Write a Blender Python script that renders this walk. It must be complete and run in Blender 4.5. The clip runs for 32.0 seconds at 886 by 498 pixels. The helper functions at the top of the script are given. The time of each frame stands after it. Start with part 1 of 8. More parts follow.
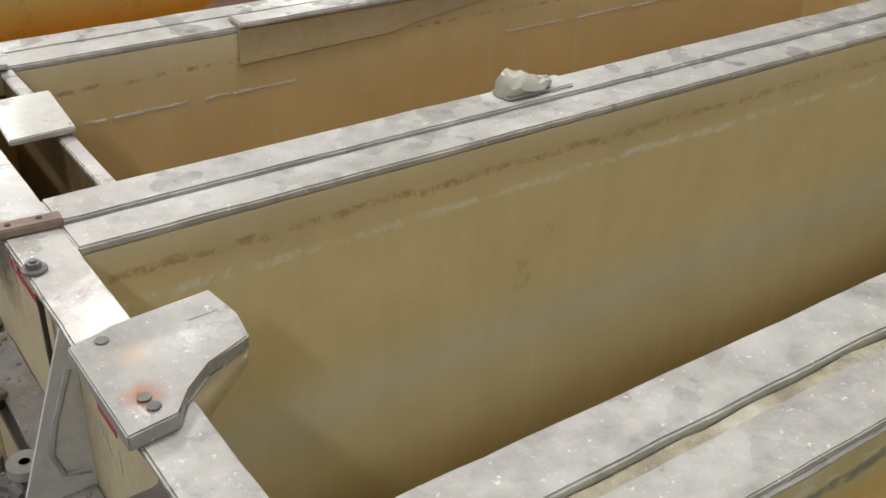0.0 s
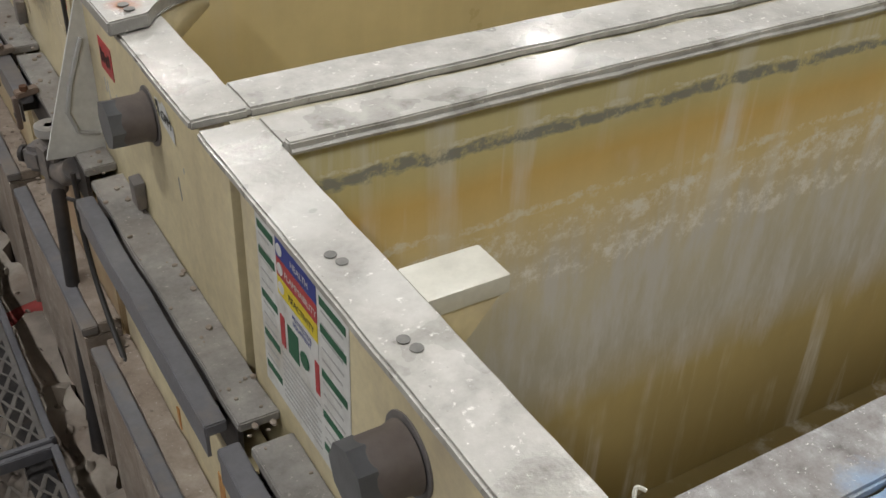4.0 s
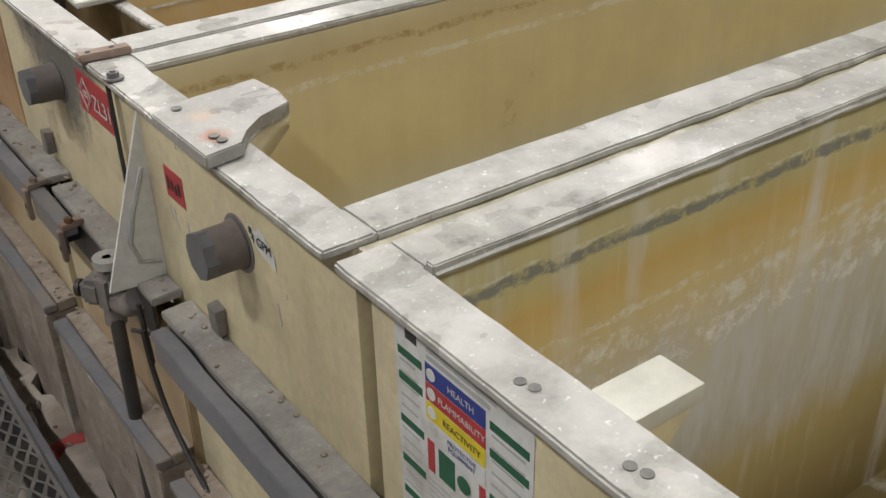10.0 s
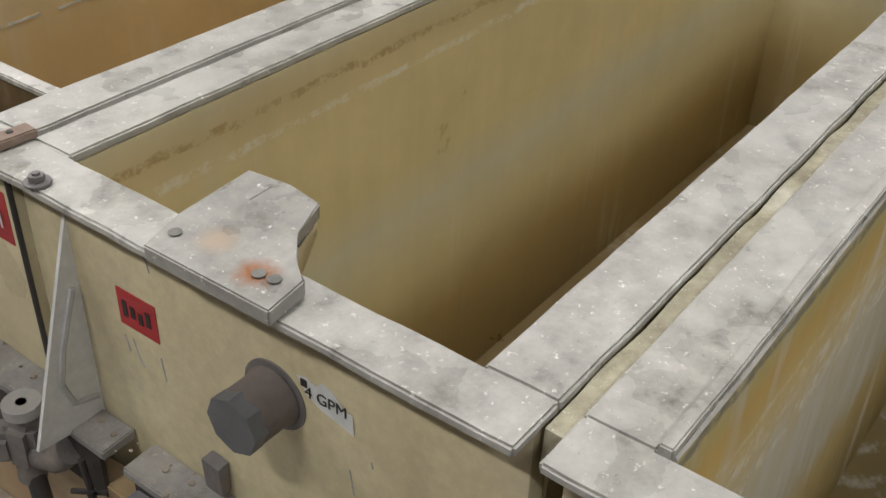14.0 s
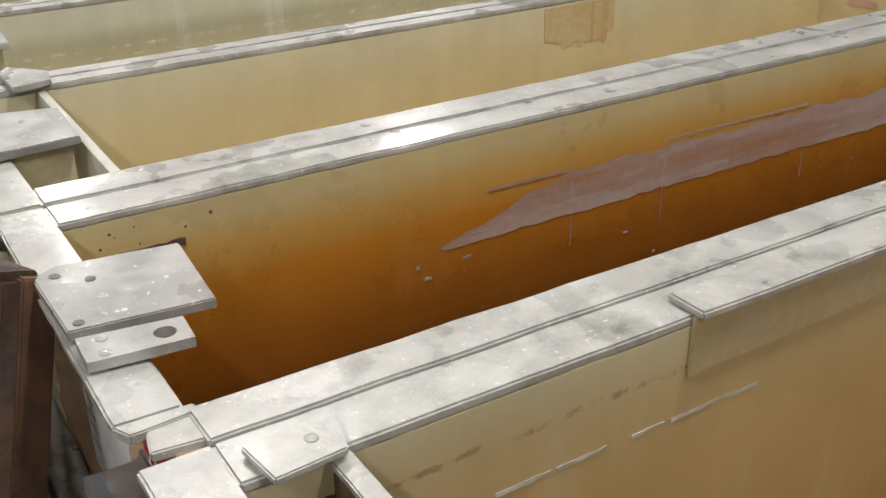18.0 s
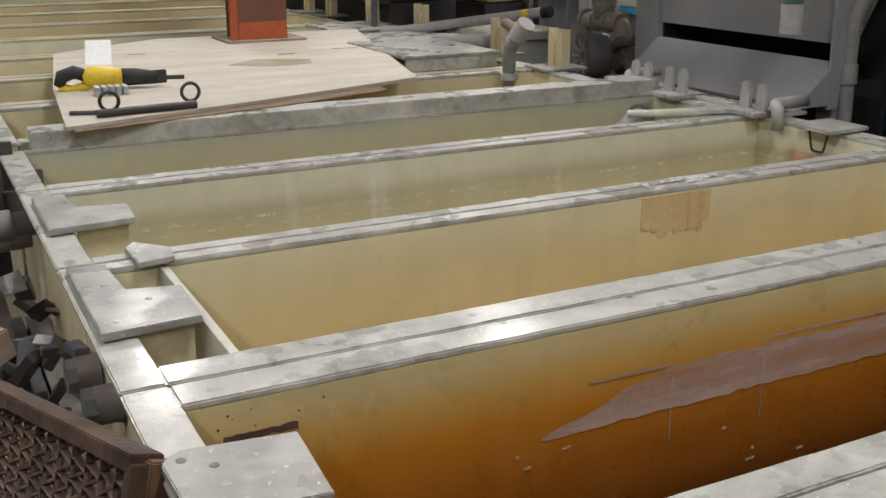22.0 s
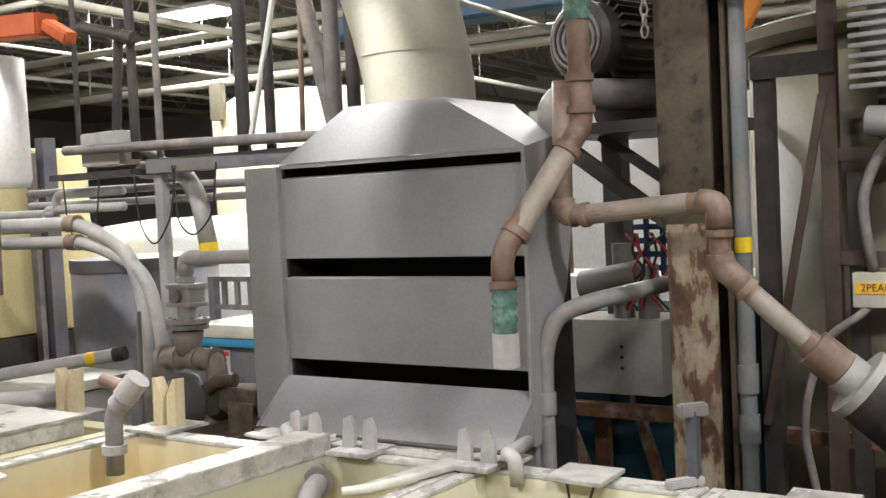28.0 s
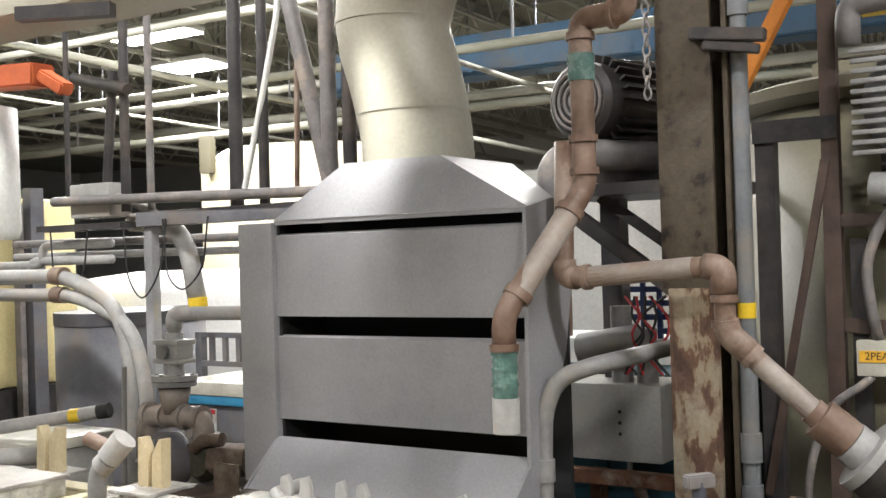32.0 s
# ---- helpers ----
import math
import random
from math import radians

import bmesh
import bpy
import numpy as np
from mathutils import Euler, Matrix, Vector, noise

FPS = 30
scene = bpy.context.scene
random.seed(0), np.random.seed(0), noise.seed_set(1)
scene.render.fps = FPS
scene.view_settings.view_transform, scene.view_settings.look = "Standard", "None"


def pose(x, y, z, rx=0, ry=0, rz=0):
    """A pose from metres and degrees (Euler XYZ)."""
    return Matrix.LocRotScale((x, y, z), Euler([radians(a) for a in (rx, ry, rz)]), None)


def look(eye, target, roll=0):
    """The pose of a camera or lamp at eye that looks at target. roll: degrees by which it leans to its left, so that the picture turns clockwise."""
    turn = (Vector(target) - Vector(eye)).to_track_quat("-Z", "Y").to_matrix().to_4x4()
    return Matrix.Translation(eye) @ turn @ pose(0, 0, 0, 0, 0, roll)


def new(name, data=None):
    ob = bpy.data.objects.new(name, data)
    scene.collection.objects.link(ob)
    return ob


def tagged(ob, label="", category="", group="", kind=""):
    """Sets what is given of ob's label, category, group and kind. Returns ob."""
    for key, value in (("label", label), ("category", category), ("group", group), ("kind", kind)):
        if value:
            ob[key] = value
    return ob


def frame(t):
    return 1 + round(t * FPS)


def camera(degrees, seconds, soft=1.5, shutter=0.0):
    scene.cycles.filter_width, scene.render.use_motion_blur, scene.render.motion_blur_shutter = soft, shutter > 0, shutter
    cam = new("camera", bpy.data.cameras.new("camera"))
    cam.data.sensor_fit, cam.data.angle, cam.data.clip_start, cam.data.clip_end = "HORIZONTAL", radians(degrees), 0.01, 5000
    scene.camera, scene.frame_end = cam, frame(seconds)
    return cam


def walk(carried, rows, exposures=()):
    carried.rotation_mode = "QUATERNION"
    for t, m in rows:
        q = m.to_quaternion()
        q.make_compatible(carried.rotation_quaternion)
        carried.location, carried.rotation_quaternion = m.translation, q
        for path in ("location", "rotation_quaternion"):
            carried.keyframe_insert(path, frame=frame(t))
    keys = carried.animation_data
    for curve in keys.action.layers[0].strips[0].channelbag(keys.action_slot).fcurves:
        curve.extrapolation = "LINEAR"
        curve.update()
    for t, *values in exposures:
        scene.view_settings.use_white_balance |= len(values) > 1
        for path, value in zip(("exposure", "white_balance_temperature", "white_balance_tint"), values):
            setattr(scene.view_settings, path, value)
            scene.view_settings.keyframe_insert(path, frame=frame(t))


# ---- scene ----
cam = camera(45.90, 32.0)
PATH = [
    (0, (-0.2211, -0.5295, 1.6298), (-35.697, -29.908, 1.697)),
    (0.5, (-0.2332, -0.5050, 1.6481), (-32.766, -27.101, 1.156)),
    (1, (-0.2642, -0.4973, 1.6545), (-30.588, -23.775, 1.060)),
    (1.2, (-0.2707, -0.5165, 1.6798), (-29.376, -22.717, 0.828)),
    (1.5, (-0.2880, -0.5278, 1.6800), (-27.670, -20.081, 1.129)),
    (2, (-0.3135, -0.6300, 1.7137), (-24.658, -16.240, 0.326)),
    (2.4, (-0.3310, -0.7234, 1.7019), (-23.698, -14.446, -0.709)),
    (2.5, (-0.3273, -0.7665, 1.6966), (-23.285, -14.680, -0.427)),
    (3, (-0.3073, -0.8978, 1.6486), (-24.240, -20.240, 0.470)),
    (3.5, (-0.2559, -0.9996, 1.5854), (-23.354, -25.053, -0.502)),
    (3.8, (-0.2590, -1.0442, 1.5265), (-27.137, -28.607, -0.887)),
    (4, (-0.3052, -1.0406, 1.5096), (-31.982, -34.550, 2.303)),
    (4.3, (-0.3214, -1.0689, 1.4853), (-33.001, -39.258, 4.222)),
    (4.5, (-0.3171, -1.0814, 1.4733), (-33.745, -41.140, 4.665)),
    (6.5, (-0.2773, -1.1450, 1.4547), (-36.919, -43.578, 3.994)),
    (7, (-0.2843, -1.1223, 1.4734), (-35.959, -42.254, 2.864)),
    (7.5, (-0.3087, -1.0763, 1.4955), (-31.016, -38.897, 0.093)),
    (8, (-0.3494, -1.0420, 1.5312), (-29.160, -34.953, -2.366)),
    (8.5, (-0.4060, -0.9980, 1.5480), (-30.140, -32.739, -3.390)),
    (9, (-0.4374, -0.9566, 1.5289), (-32.553, -31.242, -3.120)),
    (9.5, (-0.4561, -0.9322, 1.5380), (-34.601, -30.991, -3.179)),
    (10, (-0.4626, -0.8895, 1.5401), (-35.199, -30.660, -1.458)),
    (10.5, (-0.4421, -0.7866, 1.5483), (-34.421, -30.857, -1.323)),
    (11, (-0.3757, -0.6638, 1.5479), (-33.925, -31.736, -1.947)),
    (11.5, (-0.3225, -0.5842, 1.5594), (-34.651, -32.962, -2.010)),
    (12, (-0.2894, -0.5631, 1.5555), (-35.714, -33.919, -3.510)),
    (12.5, (-0.3150, -0.5364, 1.5511), (-39.195, -34.109, -4.688)),
    (13, (-0.4148, -0.4746, 1.5601), (-46.499, -34.171, -3.528)),
    (13.5, (-0.4832, -0.4105, 1.5617), (-52.233, -34.658, -2.218)),
    (14, (-0.5390, -0.3130, 1.5668), (-54.060, -34.121, 1.913)),
    (14.5, (-0.4912, -0.1750, 1.5945), (-48.097, -32.808, 2.223)),
    (15, (-0.4597, -0.0025, 1.5986), (-42.126, -31.363, 3.747)),
    (15.2, (-0.4250, 0.0396, 1.6101), (-40.037, -30.988, 3.641)),
    (15.5, (-0.3671, 0.0802, 1.6187), (-37.315, -29.719, 4.443)),
    (17.5, (-0.2682, 0.5546, 1.6261), (-37.837, -20.509, 4.014)),
    (17.6, (-0.2271, 0.6073, 1.6105), (-36.896, -22.928, 3.361)),
    (18, (-0.1634, 0.6507, 1.5597), (-31.531, -26.262, -0.819)),
    (18.5, (-0.1805, 0.7175, 1.5606), (-28.872, -28.514, -1.844)),
    (19, (-0.2055, 0.7276, 1.5586), (-26.097, -27.864, -0.341)),
    (19.5, (-0.1841, 0.6927, 1.5508), (-23.878, -28.228, -1.426)),
    (20, (-0.1690, 0.6697, 1.5648), (-23.578, -26.896, -3.089)),
    (20.2, (-0.2030, 0.6575, 1.5943), (-24.538, -25.605, -1.699)),
    (20.5, (-0.2065, 0.6967, 1.5871), (-23.214, -23.638, -1.271)),
    (21, (-0.2168, 0.6915, 1.6066), (-21.659, -20.888, -2.649)),
    (21.5, (-0.1961, 0.6808, 1.6117), (-25.652, -19.354, -1.894)),
    (22, (-0.2210, 0.6558, 1.6310), (-27.206, -17.643, -0.052)),
    (22.5, (-0.2374, 0.6558, 1.6415), (-28.465, -15.488, 1.017)),
    (23, (-0.2299, 0.6598, 1.6419), (-29.567, -14.075, 0.623)),
    (23.5, (-0.2102, 0.6549, 1.6335), (-30.375, -14.321, 0.095)),
    (24, (-0.1806, 0.6529, 1.6554), (-31.942, -14.640, 0.285)),
    (24.3, (-0.1978, 0.6950, 1.6470), (-34.111, -13.933, 0.976)),
    (24.5, (-0.1827, 0.7251, 1.6433), (-34.718, -13.791, 0.099)),
    (26.5, (-0.1187, 1.5781, 1.7192), (-49.284, -11.854, 0.023)),
    (26.6, (-0.1239, 1.6222, 1.6542), (-50.402, -10.538, 0.113)),
    (27, (-0.1140, 1.7003, 1.6770), (-52.256, -8.633, 0.405)),
    (27.4, (-0.1425, 1.8265, 1.6929), (-54.022, -5.879, -2.202)),
    (27.5, (-0.1454, 1.8208, 1.6985), (-54.169, -5.020, -2.644)),
    (28, (-0.1260, 1.8930, 1.6855), (-57.303, -1.703, -1.693)),
    (28.5, (-0.1095, 1.9599, 1.6964), (-56.397, 0.861, -1.371)),
    (28.6, (-0.1052, 1.9833, 1.7375), (-56.957, 0.754, -1.689)),
    (29, (-0.1005, 1.9714, 1.6984), (-58.061, 1.831, -1.521)),
    (29.5, (-0.0856, 1.9739, 1.6985), (-58.844, 2.681, -1.221)),
    (30, (-0.0949, 1.9703, 1.6995), (-58.491, 1.887, -1.223)),
    (30.5, (-0.1024, 1.9702, 1.6969), (-58.408, 1.548, -0.810)),
    (31, (-0.1061, 1.9671, 1.6978), (-58.332, 1.647, -0.299)),
    (31.5, (-0.1031, 1.9694, 1.6982), (-58.212, 1.442, -0.182)),
    (32, (-0.0982, 1.9700, 1.6997), (-58.288, 1.340, -0.737)),
]


def view(eye, turn):
    """A pose from an eye and yaw, pitch and roll in degrees."""
    yaw, pitch, roll = (radians(a) for a in turn)
    ahead = Vector((-math.sin(yaw) * math.cos(pitch), math.cos(yaw) * math.cos(pitch), math.sin(pitch)))
    return look(eye, Vector(eye) + ahead, turn[2])


# ---- path end ----
EXPOSURES = [(0.0, -0.06), (1.5, -0.03), (3.5, 0.02), (4.0, 0.0), (6.5, 0.5), (8.0, 0.42), (9.0, 0.25), (12.0, 0.0), (13.0, -0.08), (15.0, -0.02), (17.5, 0.07), (20.0, 0.0), (22.0, -0.17), (24.5, -0.17), (26.5, 0.25), (27.2, 0.5), (28.0, 0.9), (30.0, 1.05), (32.0, 1.05)]
walk(cam, [(t, view(eye, turn)) for t, eye, turn in PATH], EXPOSURES)

# ---- world and lamps ----
RIM = 0.95  # height of the tank rims above the walkway
world = bpy.data.worlds.new("world")
scene.world = world
world.use_nodes = True
world.node_tree.nodes["Background"].inputs[0].default_value = (0.75, 0.82, 0.9, 1)
world.node_tree.nodes["Background"].inputs[1].default_value = 0.12
# x, y and watts of the high-bay lamps
LAMPS = [(-2.6, -3.2, 72), (-2.6, 0.6, 74), (-2.6, 4.2, 70), (-2.6, 8.0, 60), (1.3, -3.4, 80), (1.3, 0.9, 80), (1.5, 5.2, 85), (1.6, 10.2, 90), (5.4, -1.0, 8), (5.9, 4.6, 30), (5.9, 7.4, 115), (5.5, 10.5, 110),
         (9.2, 1.0, 30), (9.2, 5.6, 70), (8.6, 11.4, 120), (10.25, 12.47, 120), (13.0, 8.0, 80), (15.0, 12.0, 80)]
LAMP_Z = 4.55


# ---- materials ----
def material(name):
    m = bpy.data.materials.new(name)
    m.use_nodes = True
    nt = m.node_tree
    return m, nt, nt.nodes["Principled BSDF"]


def node(nt, kind, **values):
    n = nt.nodes.new(kind)
    for key, value in values.items():
        if key in n.inputs:
            n.inputs[key].default_value = value
        else:
            setattr(n, key, value)
    return n


def place_of(nt, stretch=(1, 1, 1)):
    """World position in metres, stretched."""
    geo = nt.nodes.new("ShaderNodeNewGeometry")
    mul = node(nt, "ShaderNodeVectorMath", operation="MULTIPLY")
    mul.inputs[1].default_value = stretch
    nt.links.new(geo.outputs["Position"], mul.inputs[0])
    return mul.outputs[0]


def noise_of(nt, scale, detail=5.0, rough=0.55, stretch=(1, 1, 1)):
    n = node(nt, "ShaderNodeTexNoise", Scale=scale, Detail=detail, Roughness=rough)
    nt.links.new(place_of(nt, stretch), n.inputs["Vector"])
    return n.outputs["Fac"]


def ramp_of(nt, fac, stops):
    r = nt.nodes.new("ShaderNodeValToRGB")
    els = r.color_ramp.elements
    while len(els) < len(stops):
        els.new(0.5)
    for el, (pos, col) in zip(els, stops):
        el.position = pos
        el.color = (*col, 1) if len(col) == 3 else col
    nt.links.new(fac, r.inputs[0])
    return r.outputs[0]


def blend(nt, fac, a, b, mode="MIX"):
    mix = node(nt, "ShaderNodeMix", data_type="RGBA", blend_type=mode)
    for sock, v in ((mix.inputs[0], fac), (mix.inputs[6], a), (mix.inputs[7], b)):
        if isinstance(v, (int, float)):
            sock.default_value = v
        elif isinstance(v, tuple):
            sock.default_value = (*v, 1)
        else:
            nt.links.new(v, sock)
    return mix.outputs[2]


def grey(v):
    return (v, v, v)


def bumped(nt, bsdf, fac, strength, distance=0.003):
    b = node(nt, "ShaderNodeBump", Strength=strength, Distance=distance)
    nt.links.new(fac, b.inputs["Height"])
    nt.links.new(b.outputs[0], bsdf.inputs["Normal"])


def surface(name, stops, scale=6.0, rough=0.5, metal=0.0, bump=0.25, fine=60.0, dirt=None, rough_var=0.15, detail=6.0, stretch=(1, 1, 1)):
    """Mottled colour at one scale, grain at a finer one, an optional dirt colour in patches."""
    m, nt, b = material(name)
    big = noise_of(nt, scale, detail, 0.6, stretch)
    small = noise_of(nt, fine, 4.0, 0.6)
    col = ramp_of(nt, big, stops)
    col = blend(nt, 0.35, col, ramp_of(nt, small, [(0.3, grey(0.55)), (0.7, grey(1.0))]), "MULTIPLY")
    if dirt:
        patch = ramp_of(nt, noise_of(nt, scale * 0.6, 8.0, 0.7), [(0.5, grey(0.0)), (0.68, grey(1.0))])
        col = blend(nt, patch, col, dirt)
    nt.links.new(col, b.inputs["Base Color"])
    r = node(nt, "ShaderNodeMapRange", **{"To Min": max(0.02, rough - rough_var), "To Max": min(1.0, rough + rough_var)})
    nt.links.new(big, r.inputs["Value"])
    nt.links.new(r.outputs[0], b.inputs["Roughness"])
    b.inputs["Metallic"].default_value = metal
    bumped(nt, b, small, bump)
    return m


def height_mask(nt, zc, half, ragged, rag_scale=22.0, stretch=(0.5, 0.5, 1)):
    """A ragged horizontal band round the height zc below the rim."""
    geo = nt.nodes.new("ShaderNodeNewGeometry")
    xyz = nt.nodes.new("ShaderNodeSeparateXYZ")
    nt.links.new(geo.outputs["Position"], xyz.inputs[0])
    d = node(nt, "ShaderNodeMath", operation="MULTIPLY_ADD")
    d.inputs[1].default_value = ragged
    nt.links.new(noise_of(nt, rag_scale, 7.0, 0.7, stretch), d.inputs[0])
    nt.links.new(xyz.outputs[2], d.inputs[2])
    sub = node(nt, "ShaderNodeMath", operation="SUBTRACT")
    nt.links.new(d.outputs[0], sub.inputs[0])
    sub.inputs[1].default_value = RIM + zc + ragged / 2
    ab = node(nt, "ShaderNodeMath", operation="ABSOLUTE")
    nt.links.new(sub.outputs[0], ab.inputs[0])
    band = node(nt, "ShaderNodeMapRange", **{"From Min": half * 0.5, "From Max": half, "To Min": 1.0, "To Max": 0.0})
    nt.links.new(ab.outputs[0], band.inputs["Value"])
    return band.outputs[0]


def stained(name, stops, streak=(0.75, 0.72, 0.6), streaks=0.25, rough=0.32, wave=0.06, lines=(), scale_zone=None):
    """Tank plastic whose stain and tone change down the wall, with drips; stops: (height below the rim, colour);
    lines: residue bands (z, half width, colour, raggedness, how broken 0..1); scale_zone: (z, half, colour) of crusted
    drips."""
    m, nt, b = material(name)
    geo = nt.nodes.new("ShaderNodeNewGeometry")
    xyz = nt.nodes.new("ShaderNodeSeparateXYZ")
    nt.links.new(geo.outputs["Position"], xyz.inputs[0])
    wob = noise_of(nt, 2.2, 6.0, 0.62)
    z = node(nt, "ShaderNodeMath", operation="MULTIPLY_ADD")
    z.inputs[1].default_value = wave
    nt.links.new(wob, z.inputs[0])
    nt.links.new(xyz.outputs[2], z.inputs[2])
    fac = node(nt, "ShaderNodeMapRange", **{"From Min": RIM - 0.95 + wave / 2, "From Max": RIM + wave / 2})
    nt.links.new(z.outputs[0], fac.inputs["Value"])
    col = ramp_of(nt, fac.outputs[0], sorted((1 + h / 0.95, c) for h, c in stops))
    blotch = noise_of(nt, 5.0, 7.0, 0.65)
    col = blend(nt, 0.45, col, ramp_of(nt, blotch, [(0.3, grey(0.72)), (0.62, grey(1.0))]), "MULTIPLY")
    fine_v = noise_of(nt, 26.0, 5.0, 0.6, (1, 1, 0.05))
    col = blend(nt, 0.14, col, ramp_of(nt, fine_v, [(0.35, grey(0.8)), (0.65, grey(1.08))]), "MULTIPLY")
    gate_n = noise_of(nt, 2.6, 4.0, 0.6)
    drip = blend(nt, 1.0, ramp_of(nt, noise_of(nt, 17.0, 5.0, 0.6, (1, 1, 0.07)), [(0.52, grey(0)), (0.66, grey(streaks))]), ramp_of(nt, gate_n, [(0.45, grey(0)), (0.6, grey(1))]), "MULTIPLY")
    col = blend(nt, drip, col, streak)
    if scale_zone:
        zc, half, colour = scale_zone
        zone = height_mask(nt, zc, half, 0.3, 9.0, (1, 1, 0.15))
        crust = ramp_of(nt, noise_of(nt, 20.0, 8.0, 0.7, (1, 1, 0.22)), [(0.44, grey(0.1)), (0.6, grey(0.85))])
        col = blend(nt, blend(nt, 1.0, zone, crust, "MULTIPLY"), col, colour)
    for zc, half, colour, rag, broken in lines:
        band = height_mask(nt, zc, half, rag)
        gate = ramp_of(nt, noise_of(nt, 30.0, 9.0, 0.78), [(0.3 + 0.25 * broken, grey(0)), (0.42 + 0.25 * broken, grey(0.9))])
        col = blend(nt, blend(nt, 1.0, band, gate, "MULTIPLY"), col, colour)
    nt.links.new(col, b.inputs["Base Color"])
    r = node(nt, "ShaderNodeMapRange", **{"To Min": max(0.1, rough - 0.14), "To Max": rough + 0.22})
    nt.links.new(blotch, r.inputs["Value"])
    nt.links.new(r.outputs[0], b.inputs["Roughness"])
    bumped(nt, b, noise_of(nt, 14.0, 6.0, 0.6), 0.18, 0.006)
    return m


def weathered(name, stops, speck=(0.82, 0.81, 0.77), smudge=(0.2, 0.19, 0.17), rough=0.42, scale=22.0, spots=(), bump=0.5, film=0.0):
    """Dusty worn plastic: small mottling, broad smudges, white specks and glossy patches; spots: ((x, y, z), radius, colour) stains."""
    m, nt, b = material(name)
    mid = noise_of(nt, scale, 7.0, 0.68)
    broad = noise_of(nt, scale * 0.22, 5.0, 0.6)
    fine = noise_of(nt, scale * 6, 5.0, 0.65)
    col = ramp_of(nt, mid, stops)
    col = blend(nt, ramp_of(nt, broad, [(0.46, grey(0)), (0.76, grey(0.5))]), col, smudge)
    col = blend(nt, ramp_of(nt, broad, [(0.25, grey(0.45)), (0.42, grey(0))]), col, speck)
    col = blend(nt, ramp_of(nt, fine, [(0.62, grey(0)), (0.7, grey(0.8))]), col, speck)
    col = blend(nt, ramp_of(nt, fine, [(0.27, grey(0.75)), (0.34, grey(0))]), col, smudge)
    geo = nt.nodes.new("ShaderNodeNewGeometry")
    for centre, radius, colour in spots:
        dist = node(nt, "ShaderNodeVectorMath", operation="DISTANCE")
        nt.links.new(geo.outputs["Position"], dist.inputs[0])
        dist.inputs[1].default_value = centre
        jag = node(nt, "ShaderNodeMath", operation="MULTIPLY_ADD")
        jag.inputs[1].default_value = radius * 1.4
        nt.links.new(noise_of(nt, 55.0, 5.0, 0.7), jag.inputs[0])
        nt.links.new(dist.outputs["Value"], jag.inputs[2])
        mask = node(nt, "ShaderNodeMapRange", **{"From Min": radius * 1.15, "From Max": radius * 2.1, "To Min": 0.95, "To Max": 0.0})
        nt.links.new(jag.outputs[0], mask.inputs["Value"])
        col = blend(nt, mask.outputs[0], col, colour)
    if film:
        f = noise_of(nt, 7.5, 2.5, 0.45)
        nt.links.new(ramp_of(nt, f, [(0.56, grey(0.15)), (0.6, grey(film))]), b.inputs["Coat Weight"])
        b.inputs["Coat Roughness"].default_value = 0.17
        # Film patches are whitened too: their gloss highlight is put into the colour.
        edge = ramp_of(nt, f, [(0.55, grey(0)), (0.6, grey(0.26)), (0.7, grey(0.42))])
        col = blend(nt, edge, col, (0.66, 0.66, 0.63))
        crumbs = ramp_of(nt, noise_of(nt, 95.0, 3.0, 0.7), [(0.72, grey(0)), (0.78, grey(0.7))])
        col = blend(nt, crumbs, col, (0.74, 0.73, 0.7))
    nt.links.new(col, b.inputs["Base Color"])
    r = node(nt, "ShaderNodeMapRange", **{"From Min": 0.35, "From Max": 0.65, "To Min": max(0.1, rough - 0.2), "To Max": rough + 0.25})
    nt.links.new(noise_of(nt, scale * 0.5, 4.0, 0.5), r.inputs["Value"])
    nt.links.new(r.outputs[0], b.inputs["Roughness"])
    bumped(nt, b, mid, bump, 0.004)
    return m


CREAM = surface("cream_plastic", [(0.3, (0.48, 0.41, 0.25)), (0.42, (0.62, 0.54, 0.34)), (0.55, (0.7, 0.62, 0.4)), (0.75, (0.76, 0.69, 0.48))], 4.2, 0.4, dirt=(0.42, 0.36, 0.26), bump=0.15, detail=10.0, stretch=(1, 1, 0.6))
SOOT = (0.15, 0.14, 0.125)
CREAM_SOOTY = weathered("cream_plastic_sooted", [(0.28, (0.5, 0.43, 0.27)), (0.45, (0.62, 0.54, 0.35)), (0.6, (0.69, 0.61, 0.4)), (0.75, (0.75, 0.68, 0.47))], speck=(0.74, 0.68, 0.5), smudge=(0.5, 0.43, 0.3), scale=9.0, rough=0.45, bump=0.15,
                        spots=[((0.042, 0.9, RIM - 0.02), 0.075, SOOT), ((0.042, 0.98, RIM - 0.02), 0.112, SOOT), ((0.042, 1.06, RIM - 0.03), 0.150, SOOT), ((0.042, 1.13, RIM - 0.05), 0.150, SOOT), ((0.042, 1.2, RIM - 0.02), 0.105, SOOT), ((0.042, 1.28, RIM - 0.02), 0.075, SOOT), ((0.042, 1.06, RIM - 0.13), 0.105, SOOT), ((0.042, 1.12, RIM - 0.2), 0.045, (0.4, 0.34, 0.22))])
CREAM_ORANGE = surface("cream_plastic_stained_orange", [(0.3, (0.42, 0.24, 0.13)), (0.6, (0.55, 0.36, 0.2)), (0.8, (0.6, 0.45, 0.27))], 2.5, 0.45, dirt=(0.3, 0.2, 0.13), bump=0.15)
